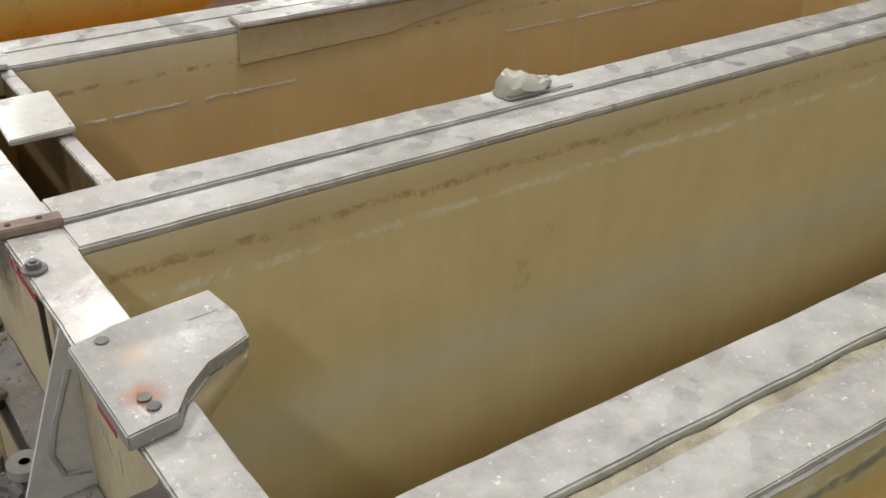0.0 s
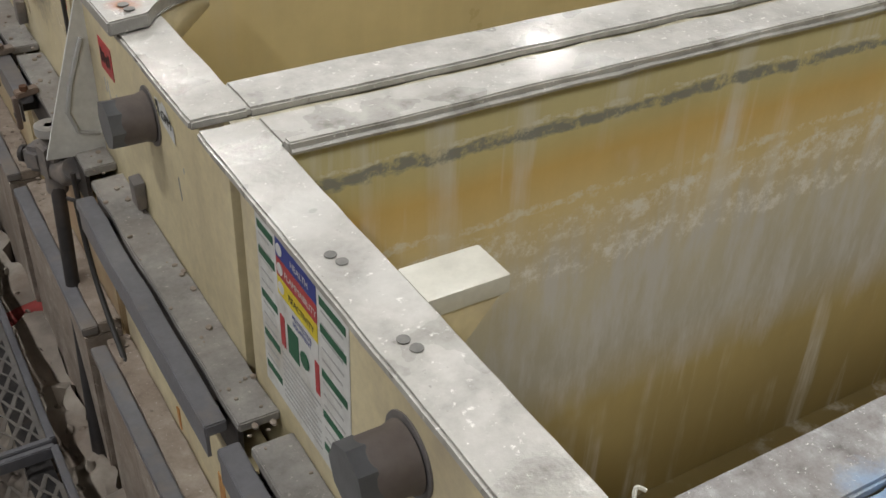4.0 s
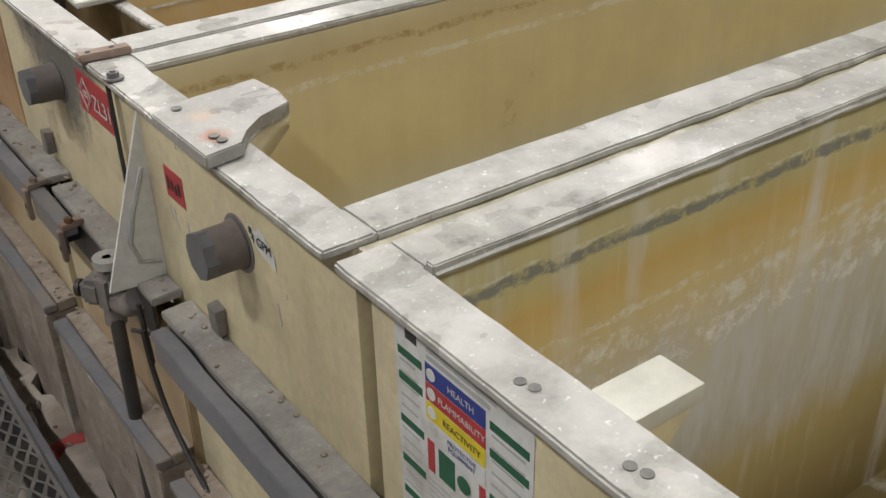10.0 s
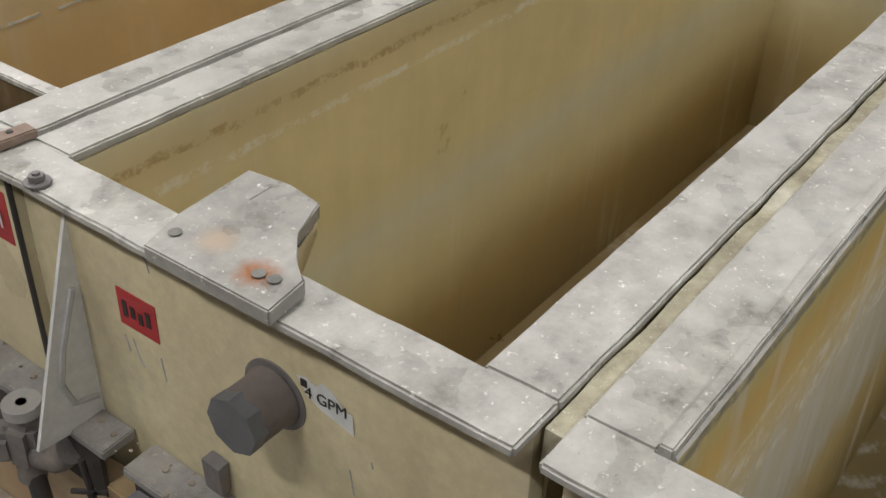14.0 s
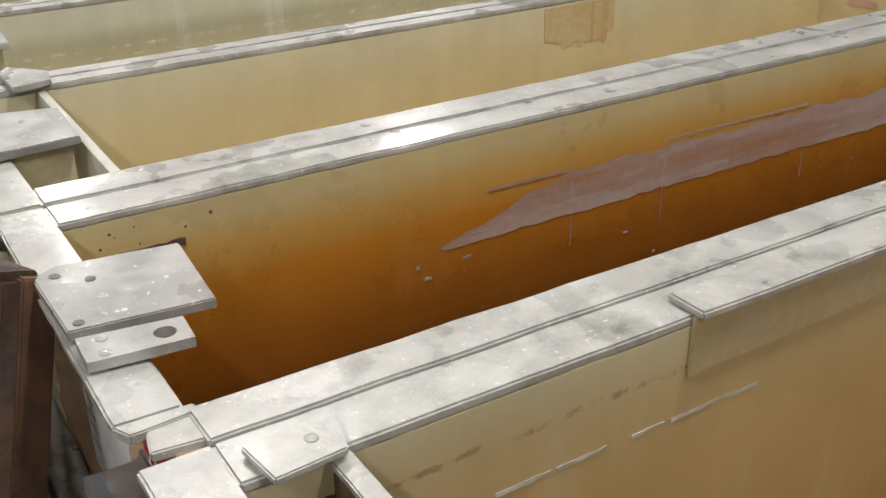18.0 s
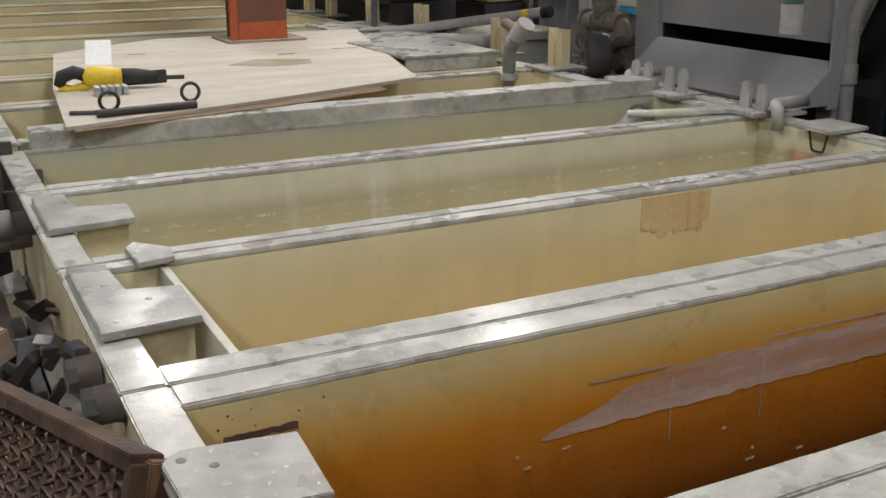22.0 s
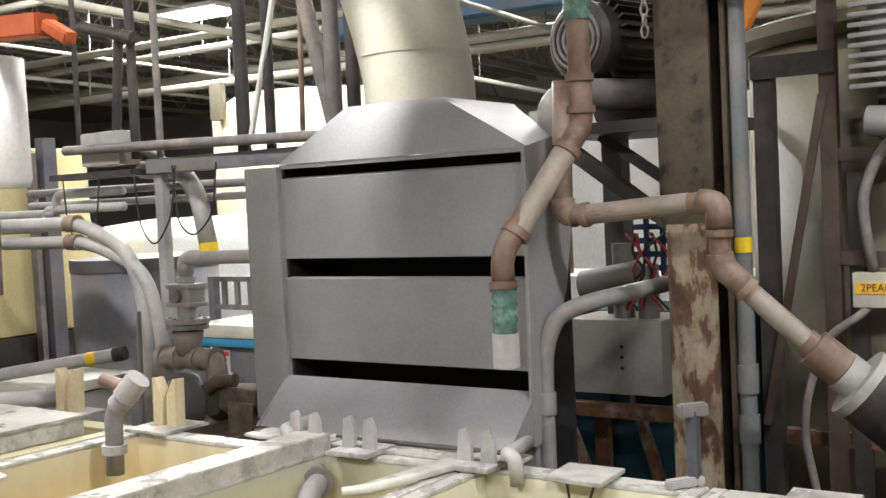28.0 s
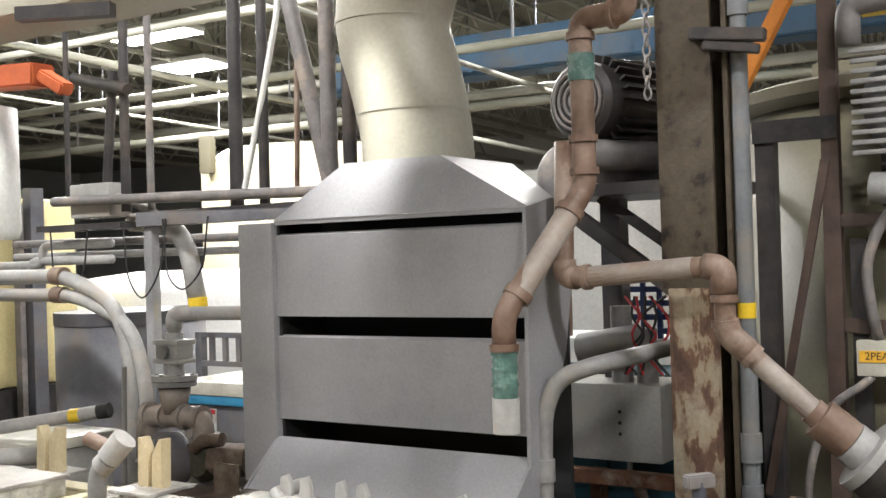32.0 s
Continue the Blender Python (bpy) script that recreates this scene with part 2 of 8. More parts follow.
RIM_M = weathered("rim_plastic_dusty", [(0.27, (0.19, 0.184, 0.167)), (0.4, (0.345, 0.336, 0.31)), (0.55, (0.44, 0.43, 0.4)), (0.75, (0.55, 0.54, 0.51))], smudge=(0.22, 0.212, 0.192), rough=0.34, scale=18.0, bump=0.45, film=0.6)
DUST_STEEL = weathered("dust_coated_channel", [(0.28, (0.17, 0.163, 0.155)), (0.45, (0.26, 0.25, 0.24)), (0.6, (0.33, 0.32, 0.305)), (0.75, (0.42, 0.405, 0.385))], speck=(0.52, 0.48, 0.44), smudge=(0.22, 0.18, 0.155), rough=0.7)
LEDGE_M = weathered("rubble_dusted_ledge", [(0.28, (0.17, 0.135, 0.112)), (0.45, (0.27, 0.225, 0.188)), (0.6, (0.35, 0.3, 0.255)), (0.75, (0.46, 0.41, 0.36))], speck=(0.6, 0.56, 0.51), smudge=(0.22, 0.165, 0.13), rough=0.8, bump=1.0)
PLATE_M = weathered("plate_plastic_dusty", [(0.28, (0.2, 0.19, 0.18)), (0.45, (0.28, 0.27, 0.255)), (0.6, (0.34, 0.33, 0.31)), (0.75, (0.43, 0.42, 0.4))], smudge=(0.16, 0.15, 0.14), rough=0.42, scale=15.0, bump=0.3, film=0.6)
BRACKET_M = weathered("bracket_plastic", [(0.28, (0.15, 0.145, 0.135)), (0.4, (0.29, 0.282, 0.262)), (0.55, (0.38, 0.37, 0.345)), (0.75, (0.5, 0.49, 0.46))], rough=0.38, smudge=(0.2, 0.19, 0.17), scale=17.0, spots=[((0.025, 0.318, RIM + 0.022), 0.02, (0.3, 0.11, 0.035)), ((0.04, 0.39, RIM + 0.022), 0.02, (0.42, 0.34, 0.26))])
CRUST = weathered("crusted_rim", [(0.3, (0.12, 0.11, 0.105)), (0.42, (0.22, 0.212, 0.205)), (0.55, (0.3, 0.295, 0.29)), (0.7, (0.45, 0.45, 0.46))], smudge=(0.26, 0.235, 0.22), rough=0.65, bump=1.0, scale=48.0, spots=[((0.42, -0.775, RIM + 0.01), 0.05, (0.2, 0.32, 0.52)), ((0.62, -0.78, RIM + 0.01), 0.04, (0.22, 0.36, 0.56)), ((0.25, -0.77, RIM + 0.01), 0.03, (0.25, 0.36, 0.52)), ((0.9, -0.775, RIM + 0.01), 0.06, (0.24, 0.36, 0.52)), ((0.1, -0.79, RIM), 0.03, (0.28, 0.15, 0.1))])
CRUST_RUST = weathered("rusty_thin_rim", [(0.3, (0.2, 0.15, 0.125)), (0.45, (0.34, 0.3, 0.27)), (0.6, (0.45, 0.43, 0.41)), (0.75, (0.6, 0.58, 0.56))], smudge=(0.27, 0.16, 0.1), rough=0.55, bump=0.9, scale=34.0)
RUST_WALL = surface("rusty_peeling_wall", [(0.36, (0.03, 0.02, 0.016)), (0.45, (0.09, 0.045, 0.028)), (0.5, (0.13, 0.155, 0.12)), (0.58, (0.2, 0.23, 0.185)), (0.66, (0.1, 0.105, 0.09)), (0.75, (0.3, 0.31, 0.28))], 19.0, 0.6, dirt=(0.045, 0.03, 0.024), bump=1.0, fine=55.0, stretch=(1, 1, 0.5), detail=10.0)
DARK_RUST = surface("dark_rusty_wall", [(0.3, (0.05, 0.035, 0.03)), (0.6, (0.13, 0.07, 0.05)), (0.8, (0.22, 0.2, 0.2))], 8.0, 0.6, bump=0.8)
GREY_CRUST = weathered("grey_salt_crust", [(0.3, (0.17, 0.16, 0.16)), (0.45, (0.28, 0.27, 0.27)), (0.6, (0.38, 0.37, 0.38)), (0.75, (0.52, 0.52, 0.53))], smudge=(0.16, 0.13, 0.12), rough=0.65, bump=1.0)
SLATE_CRUST = weathered("slate_crusted_sheet", [(0.3, (0.07, 0.065, 0.07)), (0.45, (0.14, 0.13, 0.14)), (0.6, (0.22, 0.21, 0.23)), (0.75, (0.42, 0.42, 0.44))], speck=(0.5, 0.5, 0.52), smudge=(0.06, 0.045, 0.045), rough=0.5, bump=1.0, scale=30.0)
GREY_PVC = surface("grey_pvc", [(0.3, (0.13, 0.12, 0.12)), (0.6, (0.2, 0.19, 0.19)), (0.8, (0.3, 0.28, 0.27))], 8.0, 0.5, dirt=(0.3, 0.25, 0.21), bump=0.3)
MID_PVC = surface("dusty_mid_grey_pvc", [(0.3, (0.19, 0.19, 0.195)), (0.6, (0.27, 0.27, 0.27)), (0.8, (0.37, 0.365, 0.36))], 8.0, 0.42, dirt=(0.3, 0.27, 0.24), bump=0.2)
LIGHT_PVC = surface("dusty_light_grey_pvc", [(0.3, (0.3, 0.3, 0.3)), (0.6, (0.42, 0.42, 0.41)), (0.8, (0.55, 0.54, 0.52))], 8.0, 0.5, dirt=(0.4, 0.36, 0.31), bump=0.2)
STEEL_GREY = surface("grey_painted_steel", [(0.3, (0.1, 0.102, 0.118)), (0.6, (0.155, 0.157, 0.175)), (0.8, (0.21, 0.21, 0.215))], 5.0, 0.55, dirt=(0.17, 0.145, 0.125), bump=0.3)
BROWN_DIRT = surface("dirty_brown_steel", [(0.3, (0.18, 0.12, 0.09)), (0.55, (0.32, 0.24, 0.19)), (0.8, (0.42, 0.35, 0.28))], 6.0, 0.75, dirt=(0.2, 0.18, 0.17), bump=0.6)
RUST = surface("rusted_steel", [(0.3, (0.07, 0.035, 0.02)), (0.55, (0.17, 0.08, 0.045)), (0.8, (0.28, 0.15, 0.08))], 12.0, 0.75, metal=0.2, dirt=(0.3, 0.26, 0.22), bump=0.8)
HOOD_M = surface("grey_painted_hood", [(0.3, (0.225, 0.225, 0.238)), (0.5, (0.27, 0.27, 0.285)), (0.75, (0.305, 0.305, 0.318))], 3.5, 0.4, bump=0.06, fine=90.0, detail=8.0)
# Near-black hood inside: the shade behind the slots is put into the colour.
HOOD_SHADE = surface("hood_inside_shade", [(0.3, (0.01, 0.01, 0.012)), (0.7, (0.02, 0.02, 0.02))], 3.0, 0.7)
DUCT_M = surface("cream_duct", [(0.3, (0.26, 0.243, 0.195)), (0.7, (0.31, 0.297, 0.243))], 2.5, 0.5, bump=0.15)
CONCRETE = surface("debris_concrete", [(0.3, (0.16, 0.135, 0.115)), (0.5, (0.28, 0.245, 0.21)), (0.75, (0.42, 0.385, 0.335))], 5.0, 0.85, dirt=(0.18, 0.13, 0.095), bump=1.0, fine=25.0)
BAR_BLUE = surface("blue_grey_painted_bar", [(0.3, (0.15, 0.152, 0.172)), (0.6, (0.21, 0.212, 0.235)), (0.8, (0.28, 0.28, 0.29))], 5.0, 0.5, dirt=(0.24, 0.21, 0.185), bump=0.25)
GRATE_M = surface("galvanised_grating", [(0.3, (0.25, 0.24, 0.23)), (0.7, (0.42, 0.4, 0.38))], 9.0, 0.55, metal=0.5, dirt=(0.3, 0.26, 0.22), bump=0.4)
BLUE_DRUM = surface("blue_plastic", [(0.3, (0.01, 0.035, 0.3)), (0.7, (0.015, 0.06, 0.42))], 3.0, 0.4, bump=0.08)
RED_COL = surface("rust_red_column_paint", [(0.3, (0.11, 0.04, 0.025)), (0.6, (0.19, 0.07, 0.04)), (0.8, (0.26, 0.1, 0.055))], 5.0, 0.6, dirt=(0.13, 0.07, 0.05), bump=0.3)
ORANGE_PAINT = surface("orange_paint", [(0.3, (0.36, 0.075, 0.025)), (0.7, (0.5, 0.12, 0.04))], 6.0, 0.5)
BRIGHT_ORANGE = surface("bright_orange_rack_paint", [(0.3, (0.75, 0.25, 0.03)), (0.7, (0.85, 0.33, 0.05))], 4.0, 0.45)
PLY = surface("weathered_plywood", [(0.3, (0.44, 0.39, 0.32)), (0.55, (0.56, 0.51, 0.44)), (0.8, (0.66, 0.62, 0.55))], 5.0, 0.7, dirt=(0.42, 0.38, 0.32), bump=0.25, stretch=(0.35, 1.6, 1), detail=9.0)
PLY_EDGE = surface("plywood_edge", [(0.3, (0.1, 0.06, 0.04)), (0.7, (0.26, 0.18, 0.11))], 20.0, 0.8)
WOOD_PALE = surface("pale_wood_block", [(0.3, (0.6, 0.48, 0.28)), (0.7, (0.76, 0.66, 0.44))], 8.0, 0.6, stretch=(1, 1, 0.2))
WHITE_PL = surface("white_plastic", [(0.3, (0.5, 0.49, 0.42)), (0.7, (0.64, 0.63, 0.55))], 8.0, 0.4, bump=0.15)
WHITE_PAINT = surface("white_paint", [(0.3, (0.72, 0.73, 0.72)), (0.7, (0.82, 0.83, 0.82))], 3.0, 0.5, bump=0.05)
BLACK = surface("black_rubber", [(0.3, (0.012, 0.012, 0.012)), (0.7, (0.03, 0.03, 0.03))], 8.0, 0.6)
BLACK_STEEL = surface("dark_steel", [(0.3, (0.03, 0.03, 0.033)), (0.7, (0.07, 0.065, 0.065))], 6.0, 0.5, metal=0.3, dirt=(0.1, 0.08, 0.07))
YELLOW = surface("yellow_paint", [(0.3, (0.75, 0.5, 0.02)), (0.7, (0.85, 0.62, 0.05))], 6.0, 0.45)
RED = surface("red_label", [(0.3, (0.42, 0.03, 0.035)), (0.7, (0.55, 0.04, 0.05))], 10.0, 0.4, bump=0.05)
LABEL_BLUE = surface("blue_label", [(0.3, (0.02, 0.09, 0.27)), (0.7, (0.03, 0.12, 0.34))], 10.0, 0.4, bump=0.05)
NAVY = surface("navy_panel", [(0.3, (0.012, 0.03, 0.13)), (0.7, (0.02, 0.045, 0.18))], 6.0, 0.4, bump=0.1)
LABEL_WHITE = surface("paper_label", [(0.3, (0.66, 0.67, 0.66)), (0.7, (0.78, 0.79, 0.78))], 12.0, 0.45, dirt=(0.47, 0.44, 0.39), bump=0.05)
INK = surface("label_ink", [(0.3, (0.02, 0.02, 0.02)), (0.7, (0.04, 0.04, 0.04))], 10.0, 0.5)
INK_GREY = surface("faded_ink", [(0.3, (0.4, 0.4, 0.4)), (0.7, (0.5, 0.5, 0.5))], 10.0, 0.5)
GREEN = surface("green_label", [(0.3, (0.015, 0.1, 0.05)), (0.7, (0.02, 0.14, 0.07))], 10.0, 0.5)
LABEL_PURPLE = surface("label_blue_band", [(0.3, (0.02, 0.04, 0.25)), (0.7, (0.03, 0.06, 0.32))], 10.0, 0.45)
LABEL_YELLOW = surface("label_yellow_band", [(0.3, (0.75, 0.6, 0.02)), (0.7, (0.85, 0.7, 0.04))], 10.0, 0.45)
ORANGE_TXT = surface("orange_tag_paper", [(0.3, (0.8, 0.42, 0.03)), (0.7, (0.88, 0.5, 0.05))], 10.0, 0.45)
BROWN_PIPE = surface("brown_dusty_pipe", [(0.3, (0.1, 0.058, 0.04)), (0.5, (0.19, 0.125, 0.092)), (0.75, (0.3, 0.225, 0.18))], 7.0, 0.5, dirt=(0.3, 0.24, 0.2), bump=0.3)
PIPE_DUST = surface("pale_dusty_pipe", [(0.3, (0.24, 0.2, 0.17)), (0.6, (0.34, 0.3, 0.27)), (0.8, (0.44, 0.41, 0.38))], 8.0, 0.5, dirt=(0.26, 0.19, 0.15), bump=0.25)
CREAM_TANK = surface("cream_tank_shell", [(0.3, (0.17, 0.155, 0.105)), (0.7, (0.22, 0.205, 0.145))], 1.2, 0.5, dirt=(0.14, 0.12, 0.085), bump=0.1)
YELLOW_TANK = surface("yellow_tank_shell", [(0.3, (0.68, 0.58, 0.28)), (0.7, (0.78, 0.69, 0.38))], 1.0, 0.5, bump=0.1)
COLUMN_RUST = surface("peeling_column_paint", [(0.38, (0.06, 0.032, 0.022)), (0.46, (0.14, 0.075, 0.045)), (0.495, (0.29, 0.23, 0.155)), (0.6, (0.34, 0.29, 0.215)), (0.75, (0.37, 0.325, 0.255))], 15.0, 0.65, dirt=(0.14, 0.08, 0.06), bump=0.7, fine=50.0, stretch=(1, 1, 0.4))
COLUMN_BROWN = surface("brown_column_paint", [(0.3, (0.008, 0.005, 0.004)), (0.36, (0.03, 0.021, 0.013)), (0.42, (0.052, 0.039, 0.024)), (0.6, (0.066, 0.051, 0.031)), (0.75, (0.052, 0.034, 0.02))], 16.0, 0.5, dirt=(0.035, 0.023, 0.015), bump=0.4, detail=3.0, stretch=(1, 1, 0.8))
TEAL_GLASS = surface("teal_sight_glass", [(0.3, (0.05, 0.1, 0.09)), (0.55, (0.1, 0.19, 0.17)), (0.75, (0.2, 0.3, 0.28))], 16.0, 0.25, bump=0.1)
BLUE_STEEL = surface("blue_painted_steel", [(0.3, (0.01, 0.06, 0.13)), (0.7, (0.02, 0.1, 0.2))], 3.0, 0.5, dirt=(0.06, 0.07, 0.08))
TRUSS_M = surface("pale_roof_steel", [(0.3, (0.26, 0.26, 0.22)), (0.7, (0.38, 0.38, 0.33))], 1.5, 0.6)
CEIL_M = surface("ceiling_deck", [(0.3, (0.2, 0.2, 0.16)), (0.7, (0.28, 0.28, 0.23))], 1.5, 0.7)
WALL_M = surface("pale_factory_wall", [(0.3, (0.55, 0.57, 0.57)), (0.7, (0.66, 0.68, 0.68))], 0.8, 0.7, dirt=(0.5, 0.5, 0.47))
GALV = surface("galvanised_duct", [(0.3, (0.45, 0.46, 0.48)), (0.7, (0.6, 0.61, 0.63))], 3.0, 0.35, metal=0.6, bump=0.1)
ENAMEL = surface("pale_grey_enamel", [(0.3, (0.34, 0.34, 0.325)), (0.7, (0.42, 0.42, 0.4))], 3.0, 0.4, dirt=(0.38, 0.36, 0.32), bump=0.08)
FAR_RIM = surface("yellowed_far_rim", [(0.3, (0.38, 0.35, 0.22)), (0.5, (0.5, 0.46, 0.3)), (0.75, (0.58, 0.54, 0.38))], 4.0, 0.45, dirt=(0.4, 0.4, 0.36), bump=0.2)
GREEN_HOSE = surface("green_hose", [(0.3, (0.05, 0.13, 0.08)), (0.7, (0.09, 0.2, 0.12))], 5.0, 0.5)

# inner walls: stain colours by height, each one darker towards the bottom
TANK_IN = {
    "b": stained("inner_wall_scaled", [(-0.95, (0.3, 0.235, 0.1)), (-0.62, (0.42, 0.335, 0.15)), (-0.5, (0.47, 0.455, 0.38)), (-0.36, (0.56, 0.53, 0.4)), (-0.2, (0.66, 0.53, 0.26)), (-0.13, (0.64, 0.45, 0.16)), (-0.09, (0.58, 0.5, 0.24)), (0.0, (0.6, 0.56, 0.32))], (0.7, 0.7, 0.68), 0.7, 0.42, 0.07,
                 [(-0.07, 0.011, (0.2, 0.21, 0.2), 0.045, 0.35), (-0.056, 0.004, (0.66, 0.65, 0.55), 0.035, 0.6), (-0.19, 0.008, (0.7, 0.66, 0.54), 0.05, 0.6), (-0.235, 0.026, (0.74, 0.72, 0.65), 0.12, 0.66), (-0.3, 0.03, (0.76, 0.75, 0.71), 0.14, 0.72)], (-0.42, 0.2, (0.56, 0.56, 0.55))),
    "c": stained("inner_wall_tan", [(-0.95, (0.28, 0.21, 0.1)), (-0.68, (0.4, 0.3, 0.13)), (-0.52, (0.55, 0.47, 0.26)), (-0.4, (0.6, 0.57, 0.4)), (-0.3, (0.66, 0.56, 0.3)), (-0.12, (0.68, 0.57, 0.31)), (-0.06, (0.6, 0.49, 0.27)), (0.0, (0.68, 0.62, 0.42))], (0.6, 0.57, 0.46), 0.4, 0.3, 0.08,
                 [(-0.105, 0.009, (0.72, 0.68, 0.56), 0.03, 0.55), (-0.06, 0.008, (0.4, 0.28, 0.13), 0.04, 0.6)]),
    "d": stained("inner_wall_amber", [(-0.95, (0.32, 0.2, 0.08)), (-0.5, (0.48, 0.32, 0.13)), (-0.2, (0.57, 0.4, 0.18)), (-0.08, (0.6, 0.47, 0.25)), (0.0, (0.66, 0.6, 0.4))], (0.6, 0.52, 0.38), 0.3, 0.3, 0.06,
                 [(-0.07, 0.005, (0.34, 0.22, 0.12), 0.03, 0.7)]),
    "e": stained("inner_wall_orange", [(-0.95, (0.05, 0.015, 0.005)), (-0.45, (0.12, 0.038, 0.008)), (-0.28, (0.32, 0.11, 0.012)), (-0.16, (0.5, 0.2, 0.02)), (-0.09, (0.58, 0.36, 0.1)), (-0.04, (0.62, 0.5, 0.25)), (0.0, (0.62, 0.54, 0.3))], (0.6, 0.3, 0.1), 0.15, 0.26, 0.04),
    "f": stained("inner_wall_pale_yellow", [(-0.95, (0.45, 0.3, 0.12)), (-0.5, (0.6, 0.43, 0.18)), (-0.22, (0.68, 0.54, 0.27)), (-0.1, (0.68, 0.58, 0.34)), (0.0, (0.7, 0.65, 0.46))], (0.74, 0.7, 0.58), 0.2, 0.32, 0.08),
    "g": stained("inner_wall_pale_green", [(-0.95, (0.42, 0.34, 0.17)), (-0.4, (0.56, 0.48, 0.27)), (-0.17, (0.61, 0.54, 0.33)), (-0.11, (0.52, 0.48, 0.32)), (-0.07, (0.68, 0.66, 0.5)), (0.0, (0.72, 0.7, 0.55))], (0.76, 0.75, 0.68), 0.5, 0.32, 0.04,
                 [(-0.13, 0.006, (0.76, 0.75, 0.67), 0.02, 0.85), (-0.155, 0.004, (0.78, 0.77, 0.7), 0.02, 0.9)]),
    "h": stained("inner_wall_grey_green", [(-0.95, (0.44, 0.32, 0.15)), (-0.35, (0.58, 0.46, 0.23)), (-0.2, (0.57, 0.48, 0.26)), (-0.12, (0.53, 0.49, 0.31)), (-0.05, (0.52, 0.51, 0.37)), (0.0, (0.44, 0.46, 0.4))], (0.58, 0.52, 0.36), 0.2, 0.32, 0.1),
}


# ---- mesh helpers ----
def finish(bm, name, mat, smooth=False):
    bmesh.ops.recalc_face_normals(bm, faces=bm.faces)
    me = bpy.data.meshes.new(name)
    bm.to_mesh(me)
    bm.free()
    for p in me.polygons:
        p.use_smooth = True
    me.set_sharp_from_angle(angle=math.radians(180 if smooth else 40))
    me.materials.append(mat)
    return me


PLACE = Matrix.Identity(4)  # where the group of things being built stands


def thing(name, label, category, group="", at=(0, 0, 0), kind=""):
    ob = new(name)
    ob.location = PLACE @ Vector(at)
    return tagged(ob, label, category, group, kind)


def part(name, bm, mat, parent=None, label="", smooth=False):
    """Links a bmesh, given in world coordinates, as one mesh object under a thing or a part."""
    bm.transform(PLACE)
    ob = new(name, finish(bm, name, mat, smooth))
    if parent:
        ob.parent = parent
        base = Vector(parent.location)
        up = parent.parent
        while up:
            base += Vector(up.location)
            up = up.parent
        ob.location = -base
    if label:
        ob["label"] = label
    return ob


def box(x0, x1, y0, y1, z0, z1, bevel=0.0, bm=None):
    bm = bm or bmesh.new()
    made = bmesh.ops.create_cube(bm, size=1)["verts"]
    for v in made:
        v.co = Vector((x0 + (v.co.x + 0.5) * (x1 - x0), y0 + (v.co.y + 0.5) * (y1 - y0), z0 + (v.co.z + 0.5) * (z1 - z0)))
    if bevel:
        edges = list({e for v in made for e in v.link_edges})
        bmesh.ops.bevel(bm, geom=edges, offset=bevel, segments=2, affect="EDGES", profile=0.6)
    return bm


def bar(a, b, w, h, bevel=0.0, up=(0, 0, 1), bm=None):
    """A straight bar of section w x h from a to b."""
    bm = bm or bmesh.new()
    a, b = Vector(a), Vector(b)
    ahead = (b - a).normalized()
    side = ahead.cross(Vector(up))
    if side.length < 1e-3:
        side = ahead.cross(Vector((1, 0, 0)))
    side.normalize()
    top = side.cross(ahead)
    rings = []
    for p in (a, b):
        rings.append([bm.verts.new(p + side * sx * w / 2 + top * sz * h / 2) for sx, sz in ((-1, -1), (1, -1), (1, 1), (-1, 1))])
    faces = [bm.faces.new(rings[0]), bm.faces.new(rings[1][::-1])]
    for i in range(4):
        faces.append(bm.faces.new((rings[0][i], rings[1][i], rings[1][(i + 1) % 4], rings[0][(i + 1) % 4])))
    if bevel:
        edges = list({e for f in faces for e in f.edges})
        bmesh.ops.bevel(bm, geom=edges, offset=bevel, segments=2, affect="EDGES")
    return bm


def prism(points, z0, z1, bevel=0.0, bm=None):
    """An outline in x and y, extruded from z0 to z1."""
    bm = bm or bmesh.new()
    lo = [bm.verts.new((x, y, z0)) for x, y in points]
    hi = [bm.verts.new((x, y, z1)) for x, y in points]
    n = len(points)
    faces = [bm.faces.new(lo[::-1]), bm.faces.new(hi)]
    for i in range(n):
        faces.append(bm.faces.new((lo[i], lo[(i + 1) % n], hi[(i + 1) % n], hi[i])))
    if bevel:
        bmesh.ops.bevel(bm, geom=list({e for f in faces for e in f.edges}), offset=bevel, segments=2, affect="EDGES")
    return bm


def tube(path, r, sides=14, bm=None, radii=None, closed_ends=True):
    """A round tube along points; radii may differ from point to point."""
    bm = bm or bmesh.new()
    pts = [Vector(p) for p in path]
    rings = []
    side = None
    for i, p in enumerate(pts):
        ahead = (pts[min(i + 1, len(pts) - 1)] - pts[max(i - 1, 0)]).normalized()
        if side is None:
            side = ahead.orthogonal().normalized()
        side = (side - ahead * side.dot(ahead)).normalized()
        up = ahead.cross(side)
        rr = radii[i] if radii else r
        rings.append([bm.verts.new(p + (side * math.cos(k * math.tau / sides) + up * math.sin(k * math.tau / sides)) * rr) for k in range(sides)])
    for a, b in zip(rings, rings[1:]):
        for k in range(sides):
            bm.faces.new((a[k], a[(k + 1) % sides], b[(k + 1) % sides], b[k]))
    if closed_ends:
        bm.faces.new(rings[0][::-1])
        bm.faces.new(rings[-1])
    return bm


